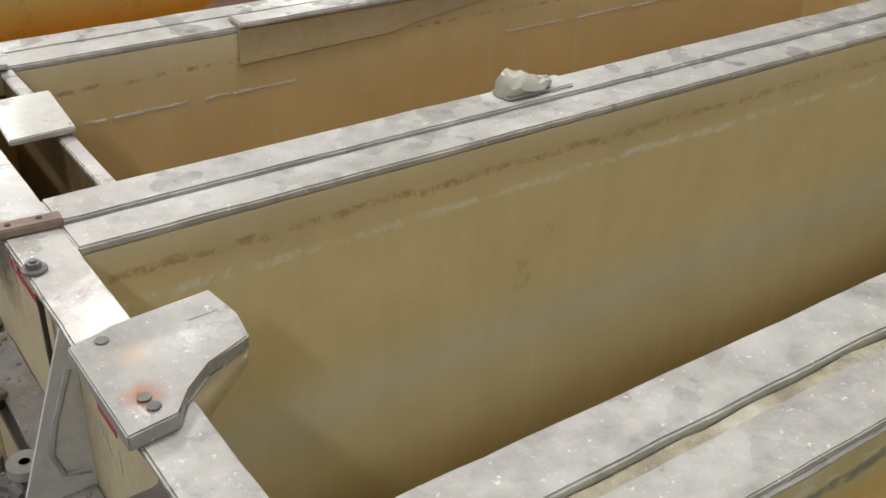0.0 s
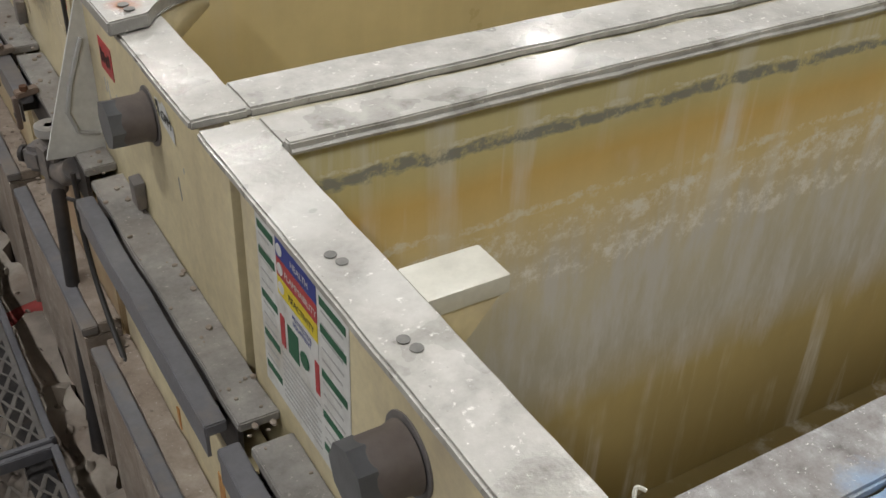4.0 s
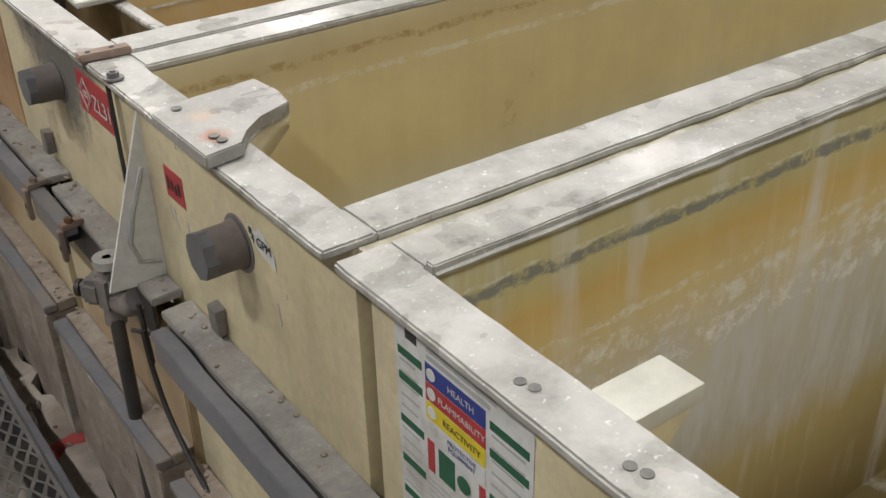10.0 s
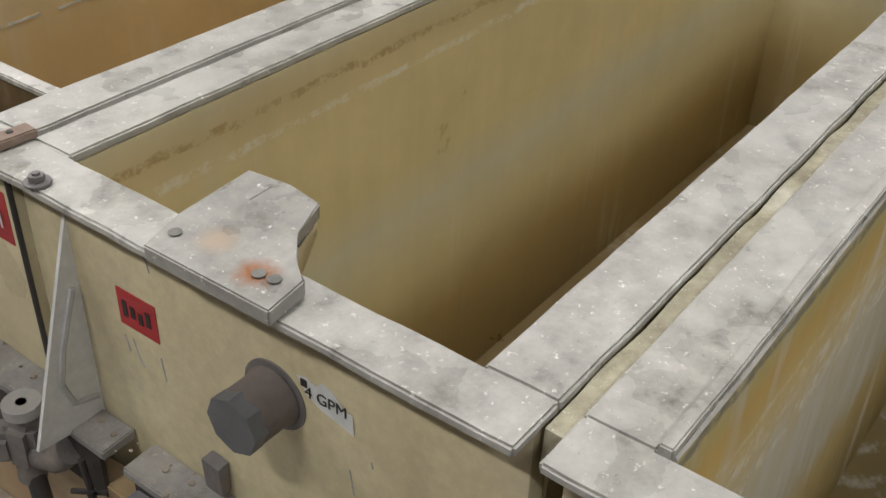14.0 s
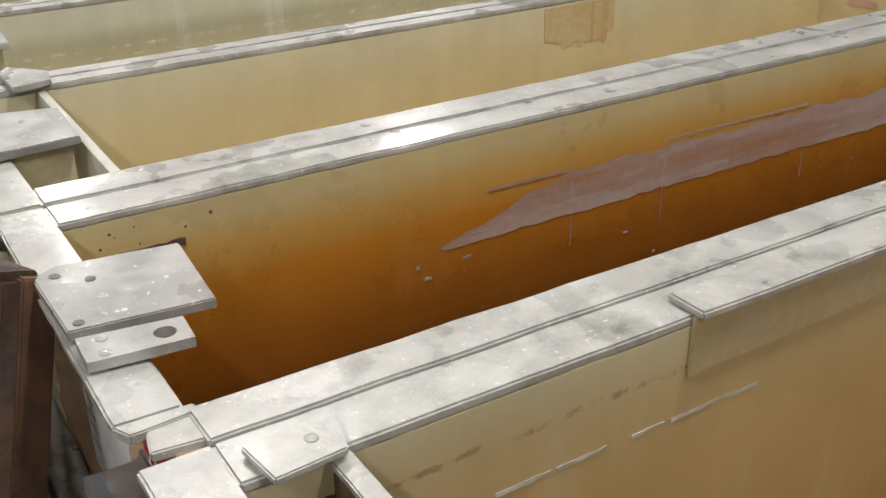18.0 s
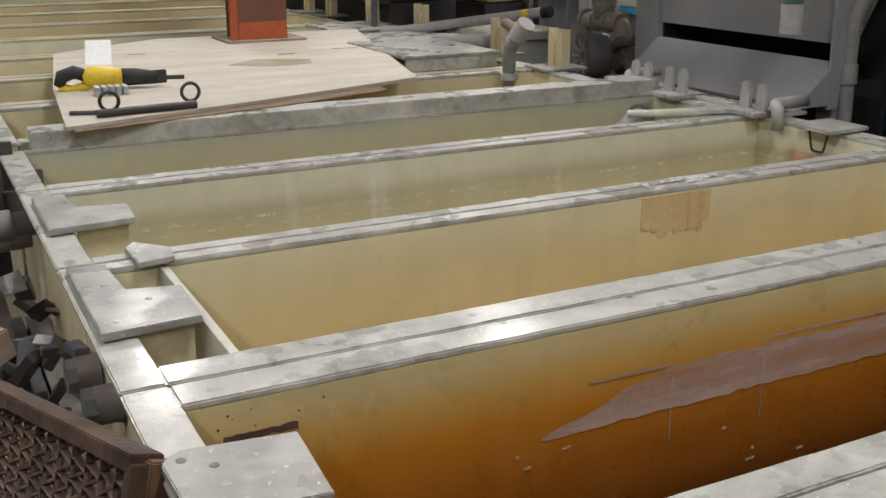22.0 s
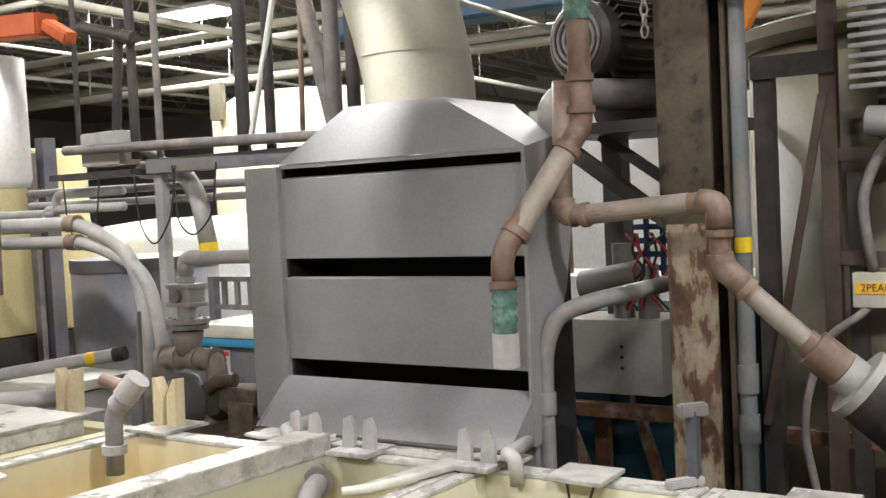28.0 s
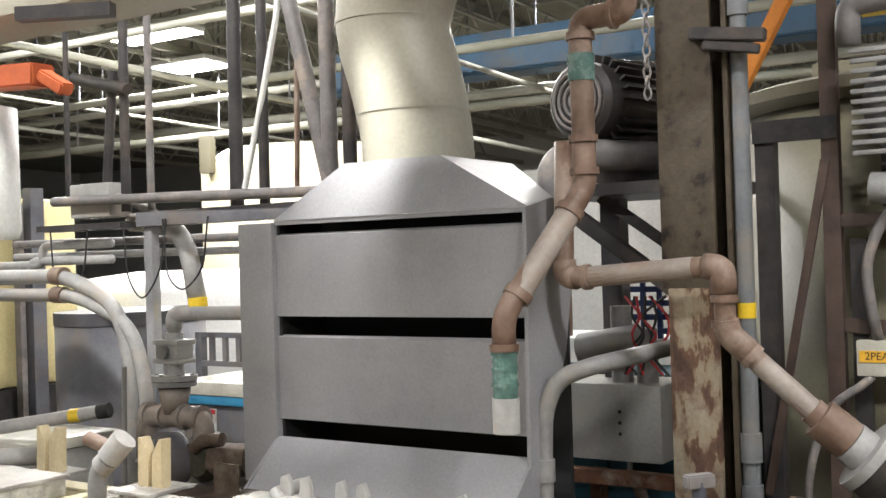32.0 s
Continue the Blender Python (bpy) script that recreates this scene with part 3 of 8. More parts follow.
def bend(points, radius, steps=6):
    """Rounds the corners of a path."""
    pts = [Vector(p) for p in points]
    out = [pts[0]]
    for a, b, c in zip(pts, pts[1:], pts[2:]):
        d = min(radius, (b - a).length * 0.48, (c - b).length * 0.48)
        p, q = b + (a - b).normalized() * d, b + (c - b).normalized() * d
        for i in range(steps + 1):
            t = i / steps
            out.append(p.lerp(b, t).lerp(b.lerp(q, t), t))
    out.append(pts[-1])
    return out


def worn(bm, amount, scale=14.0):
    """Jitters a mesh with smooth noise, for worn edges."""
    for v in bm.verts:
        v.co += noise.noise_vector(v.co * scale) * amount
    return bm


def slab(x0, x1, y0, y1, z0, z1, wear=0.0025, step=0.06, bevel=0.003):
    """A plate with many short edge segments, slightly uneven."""
    bm = bmesh.new()
    nx, ny = max(1, round((x1 - x0) / step)), max(1, round((y1 - y0) / step))
    grid = {}
    for i in range(nx + 1):
        for j in range(ny + 1):
            for k, z in enumerate((z0, z1)):
                grid[i, j, k] = bm.verts.new((x0 + (x1 - x0) * i / nx, y0 + (y1 - y0) * j / ny, z))
    for i in range(nx):
        for j in range(ny):
            bm.faces.new((grid[i, j, 1], grid[i + 1, j, 1], grid[i + 1, j + 1, 1], grid[i, j + 1, 1]))
            bm.faces.new((grid[i, j, 0], grid[i, j + 1, 0], grid[i + 1, j + 1, 0], grid[i + 1, j, 0]))
    for i in range(nx):
        for j in (0, ny):
            bm.faces.new((grid[i, j, 0], grid[i + 1, j, 0], grid[i + 1, j, 1], grid[i, j, 1]))
    for j in range(ny):
        for i in (0, nx):
            bm.faces.new((grid[i, j, 0], grid[i, j + 1, 0], grid[i, j + 1, 1], grid[i, j, 1]))
    bmesh.ops.recalc_face_normals(bm, faces=bm.faces)
    if bevel:
        rim_edges = [e for e in bm.edges if len(e.link_faces) == 2 and e.calc_face_angle(0) > 1.0]
        bmesh.ops.bevel(bm, geom=rim_edges, offset=bevel, segments=2, affect="EDGES")
    return worn(bm, wear)


def disc(centre, axis, r, depth, sides=20, bevel=0.0):
    c, a = Vector(centre), Vector(axis).normalized()
    bm = tube([c, c + a * depth], r, sides)
    if bevel:
        bmesh.ops.bevel(bm, geom=[e for e in bm.edges if e.calc_face_angle(0) > 1.2], offset=bevel, segments=2, affect="EDGES")
    return bm


def words(name, text, size, mat, parent, at, rot, align="CENTER", depth=0.0006):
    """Lettering in the built-in font, turned into a mesh."""
    cu = bpy.data.curves.new(name, "FONT")
    cu.body, cu.size, cu.extrude, cu.align_x, cu.align_y = text, size, depth, align, "CENTER"
    tmp = bpy.data.objects.new(name, cu)
    scene.collection.objects.link(tmp)
    dg = bpy.context.evaluated_depsgraph_get()
    me = bpy.data.meshes.new_from_object(tmp.evaluated_get(dg))
    bpy.data.objects.remove(tmp)
    me.transform(PLACE @ Matrix.Translation(at) @ rot.to_4x4())
    me.materials.clear()
    me.materials.append(mat)
    ob = new(name, me)
    ob.parent = parent
    base = Vector(parent.location)
    if parent.parent:
        base += Vector(parent.parent.location)
    ob.location = -base
    return ob


# ---- room ----
tagged(part("floor", box(-14, 26, -14, 34, -0.47, -0.27), CONCRETE), kind="structure")
tagged(part("ceiling", box(-14, 26, -14, 34, 5.6, 5.8), CEIL_M), kind="structure")
for nm, dims in (("wall_west", (-14.2, -14, -14, 34)), ("wall_east", (26, 26.2, -14, 34)), ("wall_south", (-14, 26, -14.2, -14)), ("wall_north", (-14, 26, 34, 34.2))):
    x0, x1, y0, y1 = dims
    tagged(part(nm, box(x0, x1, y0, y1, -0.4, 5.6), WALL_M), kind="structure")

# lamps: high-bay fixtures with an area lamp each
_, nt, b = material("lamp_diffuser")
LAMP_M = bpy.data.materials["lamp_diffuser"]
b.inputs["Emission Color"].default_value = (1, 0.98, 0.94, 1)
b.inputs["Emission Strength"].default_value = 14.0
for lx, ly, watts in LAMPS:
    lamp = thing("high_bay_lamp", "long white fluorescent high-bay lamp hung from the roof", "ceiling lamp", "roof lamps", (lx, ly, LAMP_Z))
    hw = 0.3 if lx > 8 else 0.14  # the hall's lamps are widened, their glare put into the shape
    part("housing", prism([(lx - hw, ly - 0.62), (lx + hw, ly - 0.62), (lx + hw, ly + 0.62), (lx - hw, ly + 0.62)], LAMP_Z + 0.03, LAMP_Z + 0.1, 0.015), WHITE_PAINT, lamp)
    part("diffuser", box(lx - hw + 0.02, lx + hw - 0.02, ly - 0.6, ly + 0.6, LAMP_Z + 0.012, LAMP_Z + 0.03, 0.005), LAMP_M, lamp, "glowing white tubes")
    for s in (-0.5, 0.5):
        part("hanger", tube([(lx, ly + s, LAMP_Z + 0.1), (lx, ly + s, 5.6)], 0.006, 6), BLACK_STEEL, lamp)
    li = bpy.data.lights.new("lamp_light", "AREA")
    li.shape, li.size, li.size_y, li.energy, li.color = "RECTANGLE", 0.24, 1.2, watts, (1.0, 0.98, 0.955)
    lo = new("lamp_light", li)
    lo.location = (lx, ly, LAMP_Z)

# ---- tanks ----
FRONT, BACK = 0.042, 2.57  # front and back faces of the tank bodies


def tank(name, label, y0, y1, i0, i1, inner, x_in=0.073, x_far=2.48, front=CREAM, depth=0.93, rim=RIM_M, far_rim=0.09, skip=(), seam=None, near=None):
    """An open-topped plastic tank: y0, y1 over the rim; i0, i1 inside."""
    t = thing(name, label, "tank", "process tanks", (0.0, (y0 + y1) / 2, RIM - depth))
    zb, zt = RIM - depth, RIM - 0.013
    part("front_wall", box(FRONT, x_in - 0.003, y0 + 0.004, y1 - 0.004, zb, zt, 0.004), front, t)
    part("back_wall", box(x_far, x_far + 0.03, i0 - 0.022, i1 + 0.022, zb, zt), inner, t)
    part("side_wall", box(x_in - 0.003, x_far, i0 - 0.02, i0, zb, zt), inner, t)
    part("side_wall", box(x_in - 0.003, x_far, i1, i1 + 0.02, zb, zt), inner, t)
    part("lining", box(x_in - 0.003, x_in, i0, i1, zb, zt), inner, t)
    part("bottom", box(x_in, x_far, i0, i1, zb, zb + 0.02), inner, t)
    zr0, zr1 = RIM - 0.013, RIM
    if "front" not in skip:
        part("front_rim", worn(slab(0.0, x_in, y0, y1, zr0, zr1, 0.0009, 0.025), 0.0009, 60), rim, t, "dusty grey-white plastic rim")
    part("near_rim", worn(slab(x_in, x_far + far_rim, y0, i0, zr0, zr1, 0.001, 0.04), 0.0009, 60), near or rim, t)
    part("far_rim", worn(slab(x_in, x_far + far_rim, i1, y1, zr0, zr1, 0.001, 0.04), 0.0009, 60), rim, t)
    part("back_rim", slab(x_far, x_far + far_rim, i0, i1, zr0, zr1), rim, t)
    part("rail_web", box(x_in + 0.002, x_far, y0 + 0.004, i0 - 0.021, RIM - 0.3, zr0 - 0.001), CREAM, t)
    if seam:
        part("rail_seam", worn(slab(0.046, x_far, y1 - 0.002, y1 + seam[0] + 0.002, RIM - 0.06, RIM - 0.011, 0.003, 0.03, 0.0), 0.002, 50), seam[1], t)
    return t


SEAM_M = weathered("dirty_cream_seam", [(0.28, (0.2, 0.18, 0.12)), (0.45, (0.34, 0.31, 0.22)), (0.6, (0.44, 0.41, 0.3)), (0.75, (0.52, 0.49, 0.38))], smudge=(0.16, 0.14, 0.1), rough=0.55, scale=30.0)
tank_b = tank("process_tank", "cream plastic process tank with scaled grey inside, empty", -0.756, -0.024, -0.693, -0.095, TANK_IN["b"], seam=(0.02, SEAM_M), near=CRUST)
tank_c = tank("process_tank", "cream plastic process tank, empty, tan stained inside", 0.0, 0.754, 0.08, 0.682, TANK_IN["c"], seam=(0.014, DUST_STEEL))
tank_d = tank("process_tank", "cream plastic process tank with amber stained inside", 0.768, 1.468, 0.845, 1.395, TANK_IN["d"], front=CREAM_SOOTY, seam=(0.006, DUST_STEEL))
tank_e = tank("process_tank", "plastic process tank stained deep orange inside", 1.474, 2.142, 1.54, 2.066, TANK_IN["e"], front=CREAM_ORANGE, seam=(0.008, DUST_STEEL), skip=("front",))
part("front_rim", worn(slab(0.0, 0.073, 1.545, 2.142, RIM - 0.013, RIM, 0.0009, 0.025), 0.0009, 60), RIM_M, tank_e, "dusty grey-white plastic rim")
part("rim_end", worn(prism([(0.0, 1.547), (0.012, 1.523), (0.08, 1.53), (0.085, 1.547)], RIM - 0.014, RIM - 0.001, 0.002), 0.0012), RIM_M, tank_e, "cut end of the rim")
part("corner_gusset", worn(prism([(0.02, 1.49), (0.19, 1.472), (0.088, 1.542), (0.03, 1.54)], RIM - 0.016, RIM - 0.004, 0.002), 0.001), RIM_M, tank_e, "pale corner gusset")
tank_f = tank("process_tank", "pale yellow plastic process tank, empty", 2.15, 2.795, 2.223, 2.75, TANK_IN["f"], seam=(0.008, CREAM))
tank_g = tank("process_tank", "pale greenish plastic process tank, empty", 2.803, 3.49, 2.848, 3.44, TANK_IN["g"], seam=(0.008, CREAM))
tank_h = tank("process_tank", "wide pale plastic process tank behind a thick beam", 3.496, 4.035, 3.545, 4.02, TANK_IN["h"], x_far=2.45)

# the dirty tank at the near end
a0, a1 = -1.9, -0.762
tank_a = thing("rusty_tank", "rust-stained steel tank with a crusted rim", "tank", "process tanks", (0, -1.3, 0.02))
part("front_wall", box(0.01, 0.028, a0, a1, 0.02, RIM - 0.03), NAVY, tank_a, "navy blue painted front")
part("front_rim", worn(worn(slab(-0.008, 0.03, a0, a1, RIM - 0.03, RIM - 0.006, 0.003, 0.02, 0.002), 0.003, 40), 0.0015, 110), CRUST_RUST, tank_a, "narrow rusty rim")
part("far_rim", worn(worn(slab(0.02, 2.57, -0.79, a1, RIM - 0.024, RIM + 0.004, 0.002, 0.008, 0.004), 0.003, 40), 0.002, 150), CRUST, tank_a, "thick crust of salts on the rim")
part("far_wall", box(0.03, 2.4, -0.79, -0.765, 0.05, RIM - 0.025), RUST_WALL, tank_a)
part("back_wall", box(2.4, 2.43, a0, -0.775, 0.05, RIM), RUST_WALL, tank_a)
part("near_wall", box(0.03, 2.4, a0 - 0.03, a0, 0.05, RIM), RUST_WALL, tank_a)
part("bottom", box(0.03, 2.4, a0, -0.79, 0.03, 0.06), DARK_RUST, tank_a)

# beam between the far tanks
beam = thing("support_beam", "thick dusty grey-white boxed beam beside the tank", "beam", at=(1.2, 4.09, RIM - 0.1))
part("beam_body", slab(0.1, 2.5, 4.03, 4.15, RIM - 0.035, RIM + 0.052, 0.003), RIM_M, beam)


def Z(v):
    """A height given from the tank rims."""
    return RIM + v


PLY_Z = lambda y: Z(0.056)
FACE = Matrix(((0, 0, -1), (-1, 0, 0), (0, 1, 0)))  # lettering that faces the walkway


def bolt(at, parent, r=0.011, mat=None, washer=True):
    x, y, z = at
    bm = bmesh.new()
    if washer:
        tube([(x, y, z), (x, y, z + 0.003)], r * 1.7, 14, bm)
    if washer:
        tube([(x, y, z + 0.003), (x, y, z + 0.011)], r, 6, bm)
        tube([(x, y, z + 0.011), (x, y, z + 0.014)], r * 0.5, 8, bm)
    else:
        tube([(x, y, z), (x, y, z + 0.002), (x, y, z + 0.004)], r * 1.2, 14, bm, [r * 1.25, r * 1.15, r * 0.6])
    return part("bolt", bm, mat or GREY_PVC, parent)


def end_cap(y, z, label, parent, r=0.035):
    """Outlet stub in the front wall, closed by an eight-sided plug."""
    cap = part("outlet_flange", disc((FRONT - 0.002, y, z), (1, 0, 0), r + 0.01, 0.006, 28, 0.002), GREY_PVC, parent, label)
    part("socket", tube([(FRONT - 0.05, y, z), (FRONT - 0.047, y, z), (FRONT - 0.016, y, z), (FRONT - 0.004, y, z)], r, 32, None, [r - 0.002, r, r, r + 0.003]), SOCKET_M, cap, smooth=False)
    part("ring", tube([(FRONT - 0.056, y, z), (FRONT - 0.05, y, z)], r - 0.003, 28), BLACK, cap)
    part("octagon_plug", worn(disc((FRONT - 0.066, y, z), (1, 0, 0), r + 0.001, 0.02, 8, 0.003), 0.0006, 40), PLUG_M, cap)
    return cap


PLUG_M = surface("slate_grey_plug", [(0.3, (0.12, 0.125, 0.135)), (0.7, (0.19, 0.195, 0.205))], 9.0, 0.5, bump=0.15)
SOCKET_M = surface("dusty_brown_grey_pvc", [(0.3, (0.11, 0.09, 0.08)), (0.6, (0.19, 0.16, 0.145)), (0.8, (0.27, 0.235, 0.215))], 7.0, 0.55, bump=0.3)

# ---- things on the near tanks ----
for yy, zz, tk in ((-0.44, -0.152, tank_b), (0.325, -0.152, tank_c), (1.1, -0.145, tank_d), (1.6, -0.13, tank_e), (2.4, -0.13, tank_f), (2.62, -0.16, tank_f)):
    end_cap(yy, Z(zz), "grey plastic outlet with a hexagonal plug", tk)

HOLE_M = surface("hole_shadow_grey", [(0.3, (0.1, 0.1, 0.092)), (0.7, (0.24, 0.235, 0.22))], 40.0, 0.7)
# white block in tank b
blockb = thing("plastic_block", "off-white plastic support block at the tank rim", "block", at=(0.12, -0.38, Z(-0.03)))
part("block", worn(box(0.074, 0.164, -0.411, -0.354, Z(-0.026), Z(-0.004), 0.003), 0.001), WHITE_PL, blockb)
bm = bmesh.new()
wd = [[bm.verts.new((x, y, Z(z))) for x, z in ((0.074, -0.027), (0.158, -0.027), (0.074, -0.13))] for y in (-0.405, -0.355)]
bm.faces.new(wd[0])
bm.faces.new(wd[1][::-1])
for i in range(3):
    bm.faces.new((wd[0][i], wd[0][(i + 1) % 3], wd[1][(i + 1) % 3], wd[1][i]))
part("wedge", bm, CREAM, blockb, "cream wedge under the block")
# lip strip along tank b
lipb = thing("plastic_strip", "narrow grey plastic strip welded along the tank edge", "strip", at=(1.2, -0.09, Z(0)))
part("strip", slab(0.075, 2.48, -0.108, -0.093, Z(-0.008), Z(0.006), 0.0015, 0.03, 0.002), RIM_M, lipb)
part("inner_bead", worn(tube([(0.078 + k * 0.05, -0.108, Z(-0.006)) for k in range(49)], 0.004, 6), 0.002, 60), RIM_M, lipb)
for yy in (-0.326, -0.466):
    for dx in (0.0, 0.015):
        part("bolt_hole", disc((0.032 - dx * 0.3, yy + dx, Z(0.0006)), (0, 0, 1), 0.0062, 0.0006, 14), HOLE_M, tank_b)

# rust-marked bracket on tank c
brk = thing("plastic_bracket", "grey plastic bracket with a rust mark bolted on the tank rim", "bracket", at=(0.09, 0.39, Z(0)))
arc = [(0.043, 0.272), (0.063, 0.306), (0.1, 0.338), (0.158, 0.358)]
part("plate", worn(prism([(-0.013, 0.442), (-0.013, 0.266)] + arc + [(0.166, 0.408), (0.16, 0.468), (0.048, 0.458)], Z(0.002), Z(0.022), 0.002), 0.002), BRACKET_M, brk)
bm = bmesh.new()
rows = []
for i, (gx, gy) in enumerate(arc):
    low = Z(-0.13 + 0.11 * i / (len(arc) - 1))
    rows.append([bm.verts.new((gx, gy + 0.006, Z(0.0))), bm.verts.new((gx, gy + 0.006, low)), bm.verts.new((gx, gy + 0.02, low)), bm.verts.new((gx, gy + 0.02, Z(0.0)))])
for p, q in zip(rows, rows[1:]):
    for k in range(4):
        bm.faces.new((p[k], p[(k + 1) % 4], q[(k + 1) % 4], q[k]))
bm.faces.new(rows[0])
bm.faces.new(rows[-1][::-1])
part("gusset", bm, CREAM, brk, "curved cream gusset under the bracket", True)
for cx, cy in ((0.114, 0.42),):
    part("crack", bar((cx, cy, Z(0.0222)), (cx + 0.05, cy + 0.002, Z(0.0222)), 0.0025, 0.0008), HOLE_M, brk)
for hx, hy in ((0.023, 0.314), (0.026, 0.296), (0.021, 0.432)):
    part("bolt_hole", disc((hx, hy, Z(0.0228)), (0, 0, 1), 0.0075, 0.0012, 12), HOLE_M, brk)

# bolt at the far corner of tank c and the brown strap across to tank d
bolt((0.011, 0.655, Z(0.002)), tank_c, 0.0095)
strap = thing("steel_strap", "rusty brown steel strap joining two tank rims", "strap", at=(0.05, 0.79, Z(0)))
part("strap", worn(bar((-0.008, 0.764, Z(0.008)), (0.078, 0.758, Z(0.008)), 0.026, 0.013, 0.002), 0.0008), BROWN_DIRT, strap)
for sx in (0.01, 0.05):
    part("bolt_hole", disc((sx, 0.762, Z(0.0148)), (0, 0, 1), 0.0045, 0.001, 10), BLACK, strap)

PLATE_PALE = weathered("pale_cut_plate", [(0.28, (0.34, 0.33, 0.29)), (0.45, (0.46, 0.45, 0.41)), (0.6, (0.54, 0.53, 0.48)), (0.75, (0.62, 0.61, 0.56))], smudge=(0.34, 0.33, 0.29), rough=0.42, film=0.4)
# Brown stain made darker still: the compartment's shadow is put into this colour.
SLUDGE_SHADE_M = surface("brown_stain_and_shade", [(0.3, (0.05, 0.035, 0.02)), (0.55, (0.14, 0.095, 0.05)), (0.8, (0.3, 0.24, 0.15))], 9.0, 0.4, dirt=(0.07, 0.05, 0.03), bump=0.3, stretch=(1, 1, 0.4))
# square plate and inner compartment of tank d
pld = thing("plastic_plate", "square grey-white plastic plate over the tank compartment", "plate", at=(0.12, 1.1, Z(0)))
part("plate", worn(prism([(0.085, 1.036), (0.188, 1.038), (0.199, 1.212), (0.095, 1.212)], Z(0.002), Z(0.013), 0.002), 0.0012), PLATE_PALE, pld)
part("compartment_wall", box(0.165, 0.18, 0.846, 1.394, Z(-0.6), Z(-0.012), 0.002), SLUDGE_SHADE_M, tank_d, "brown stained compartment wall, its shadow put into the colour")
part("compartment_edge", slab(0.16, 0.185, 0.846, 1.394, Z(-0.014), Z(-0.004), 0.001, 0.05, 0.002), RIM_M, tank_d)
# white crust lump on the rail between c and d
lump = thing("salt_lump", "whitish crusted lump on the tank rail", "lump", at=(0.9, 0.85, Z(0)))
bm = bmesh.new()
bmesh.ops.create_icosphere(bm, subdivisions=3, radius=1.0)
for v in bm.verts:
    v.co = Vector((0.91 + v.co.x * 0.055, 0.815 + v.co.y * 0.028, Z(0.014) + max(v.co.z, -0.5) * (0.03 if v.co.x < 0.2 else 0.018) * (1.25 if v.co.x < -0.6 else 1.0)))
part("lump", worn(worn(bm, 0.016, 22.0), 0.007, 70.0), WHITE_PL, lump)
tray = worn(slab(0.855, 1.005, 0.785, 0.84, Z(0.0), Z(0.006), 0.002, 0.03), 0.002, 40)
part("flake", tray, RIM_M, lump)

PATCH_M = surface("greyed_cream_patch", [(0.3, (0.46, 0.37, 0.21)), (0.5, (0.53, 0.43, 0.25)), (0.75, (0.58, 0.49, 0.31))], 7.0, 0.35, dirt=(0.48, 0.42, 0.3), bump=0.15)
# tank d/e rail: patch sheet and tab
patch = thing("repair_sheet", "grey plastic repair sheet welded inside the tank edge", "sheet", at=(0.9, 1.375, Z(-0.1)))
pp = bmesh.new()
prof = [(0.63, 0.0), (1.39, 0.0), (1.385, -0.02), (1.07, -0.055), (1.0, -0.07), (0.63, -0.078)]
fr = [pp.verts.new((x, 1.388, Z(z))) for x, z in prof]
bk = [pp.verts.new((x, 1.394, Z(z))) for x, z in prof]
pp.faces.new(fr)
pp.faces.new(bk[::-1])
for i in range(len(prof)):
    pp.faces.new((fr[i], bk[i], bk[(i + 1) % len(prof)], fr[(i + 1) % len(prof)]))
part("sheet", pp, PATCH_M, patch)
part("top_lip", slab(0.63, 1.39, 1.378, 1.438, Z(0.0), Z(0.012), 0.002), RIM_M, patch)
tabd = thing("plastic_tab", "bright grey-white plastic tab bolted on the rail", "plate", at=(0.14, 1.39, Z(0)))
part("plate", worn(prism([(0.098, 1.37), (0.176, 1.376), (0.191, 1.44), (0.09, 1.433)], Z(0.003), Z(0.012), 0.002), 0.001), RIM_M, tabd)
bolt((0.152, 1.408, Z(0.011)), tabd, 0.006, RIM_M, False)

# plates on tank e
ple = thing("plastic_plate", "grey plastic plate screwed over the tank rim", "plate", at=(0.08, 1.77, Z(0)))
part("plate", worn(prism([(0.004, 1.722), (0.172, 1.705), (0.185, 1.876), (0.03, 1.895), (0.0, 1.875)], Z(0.006), Z(0.02), 0.002), 0.0012), PLATE_M, ple)
for hx, hy in ((0.025, 1.865), (0.06, 1.835), (0.02, 1.735)):
    part("bolt_hole", disc((hx, hy, Z(0.0195)), (0, 0, 1), 0.007, 0.0015, 10), HOLE_M, ple)
ple2 = thing("plastic_plate", "small grey plastic plate with a round hole", "plate", at=(0.05, 1.64, Z(0)))
out = [(0.006, 1.65), (0.122, 1.64), (0.126, 1.692), (0.008, 1.708)]
bm = bmesh.new()
ring = [(0.097 + 0.013 * math.cos(a * math.tau / 16), 1.668 + 0.013 * math.sin(a * math.tau / 16)) for a in range(16)]
corner = [3, 0, 1, 2]


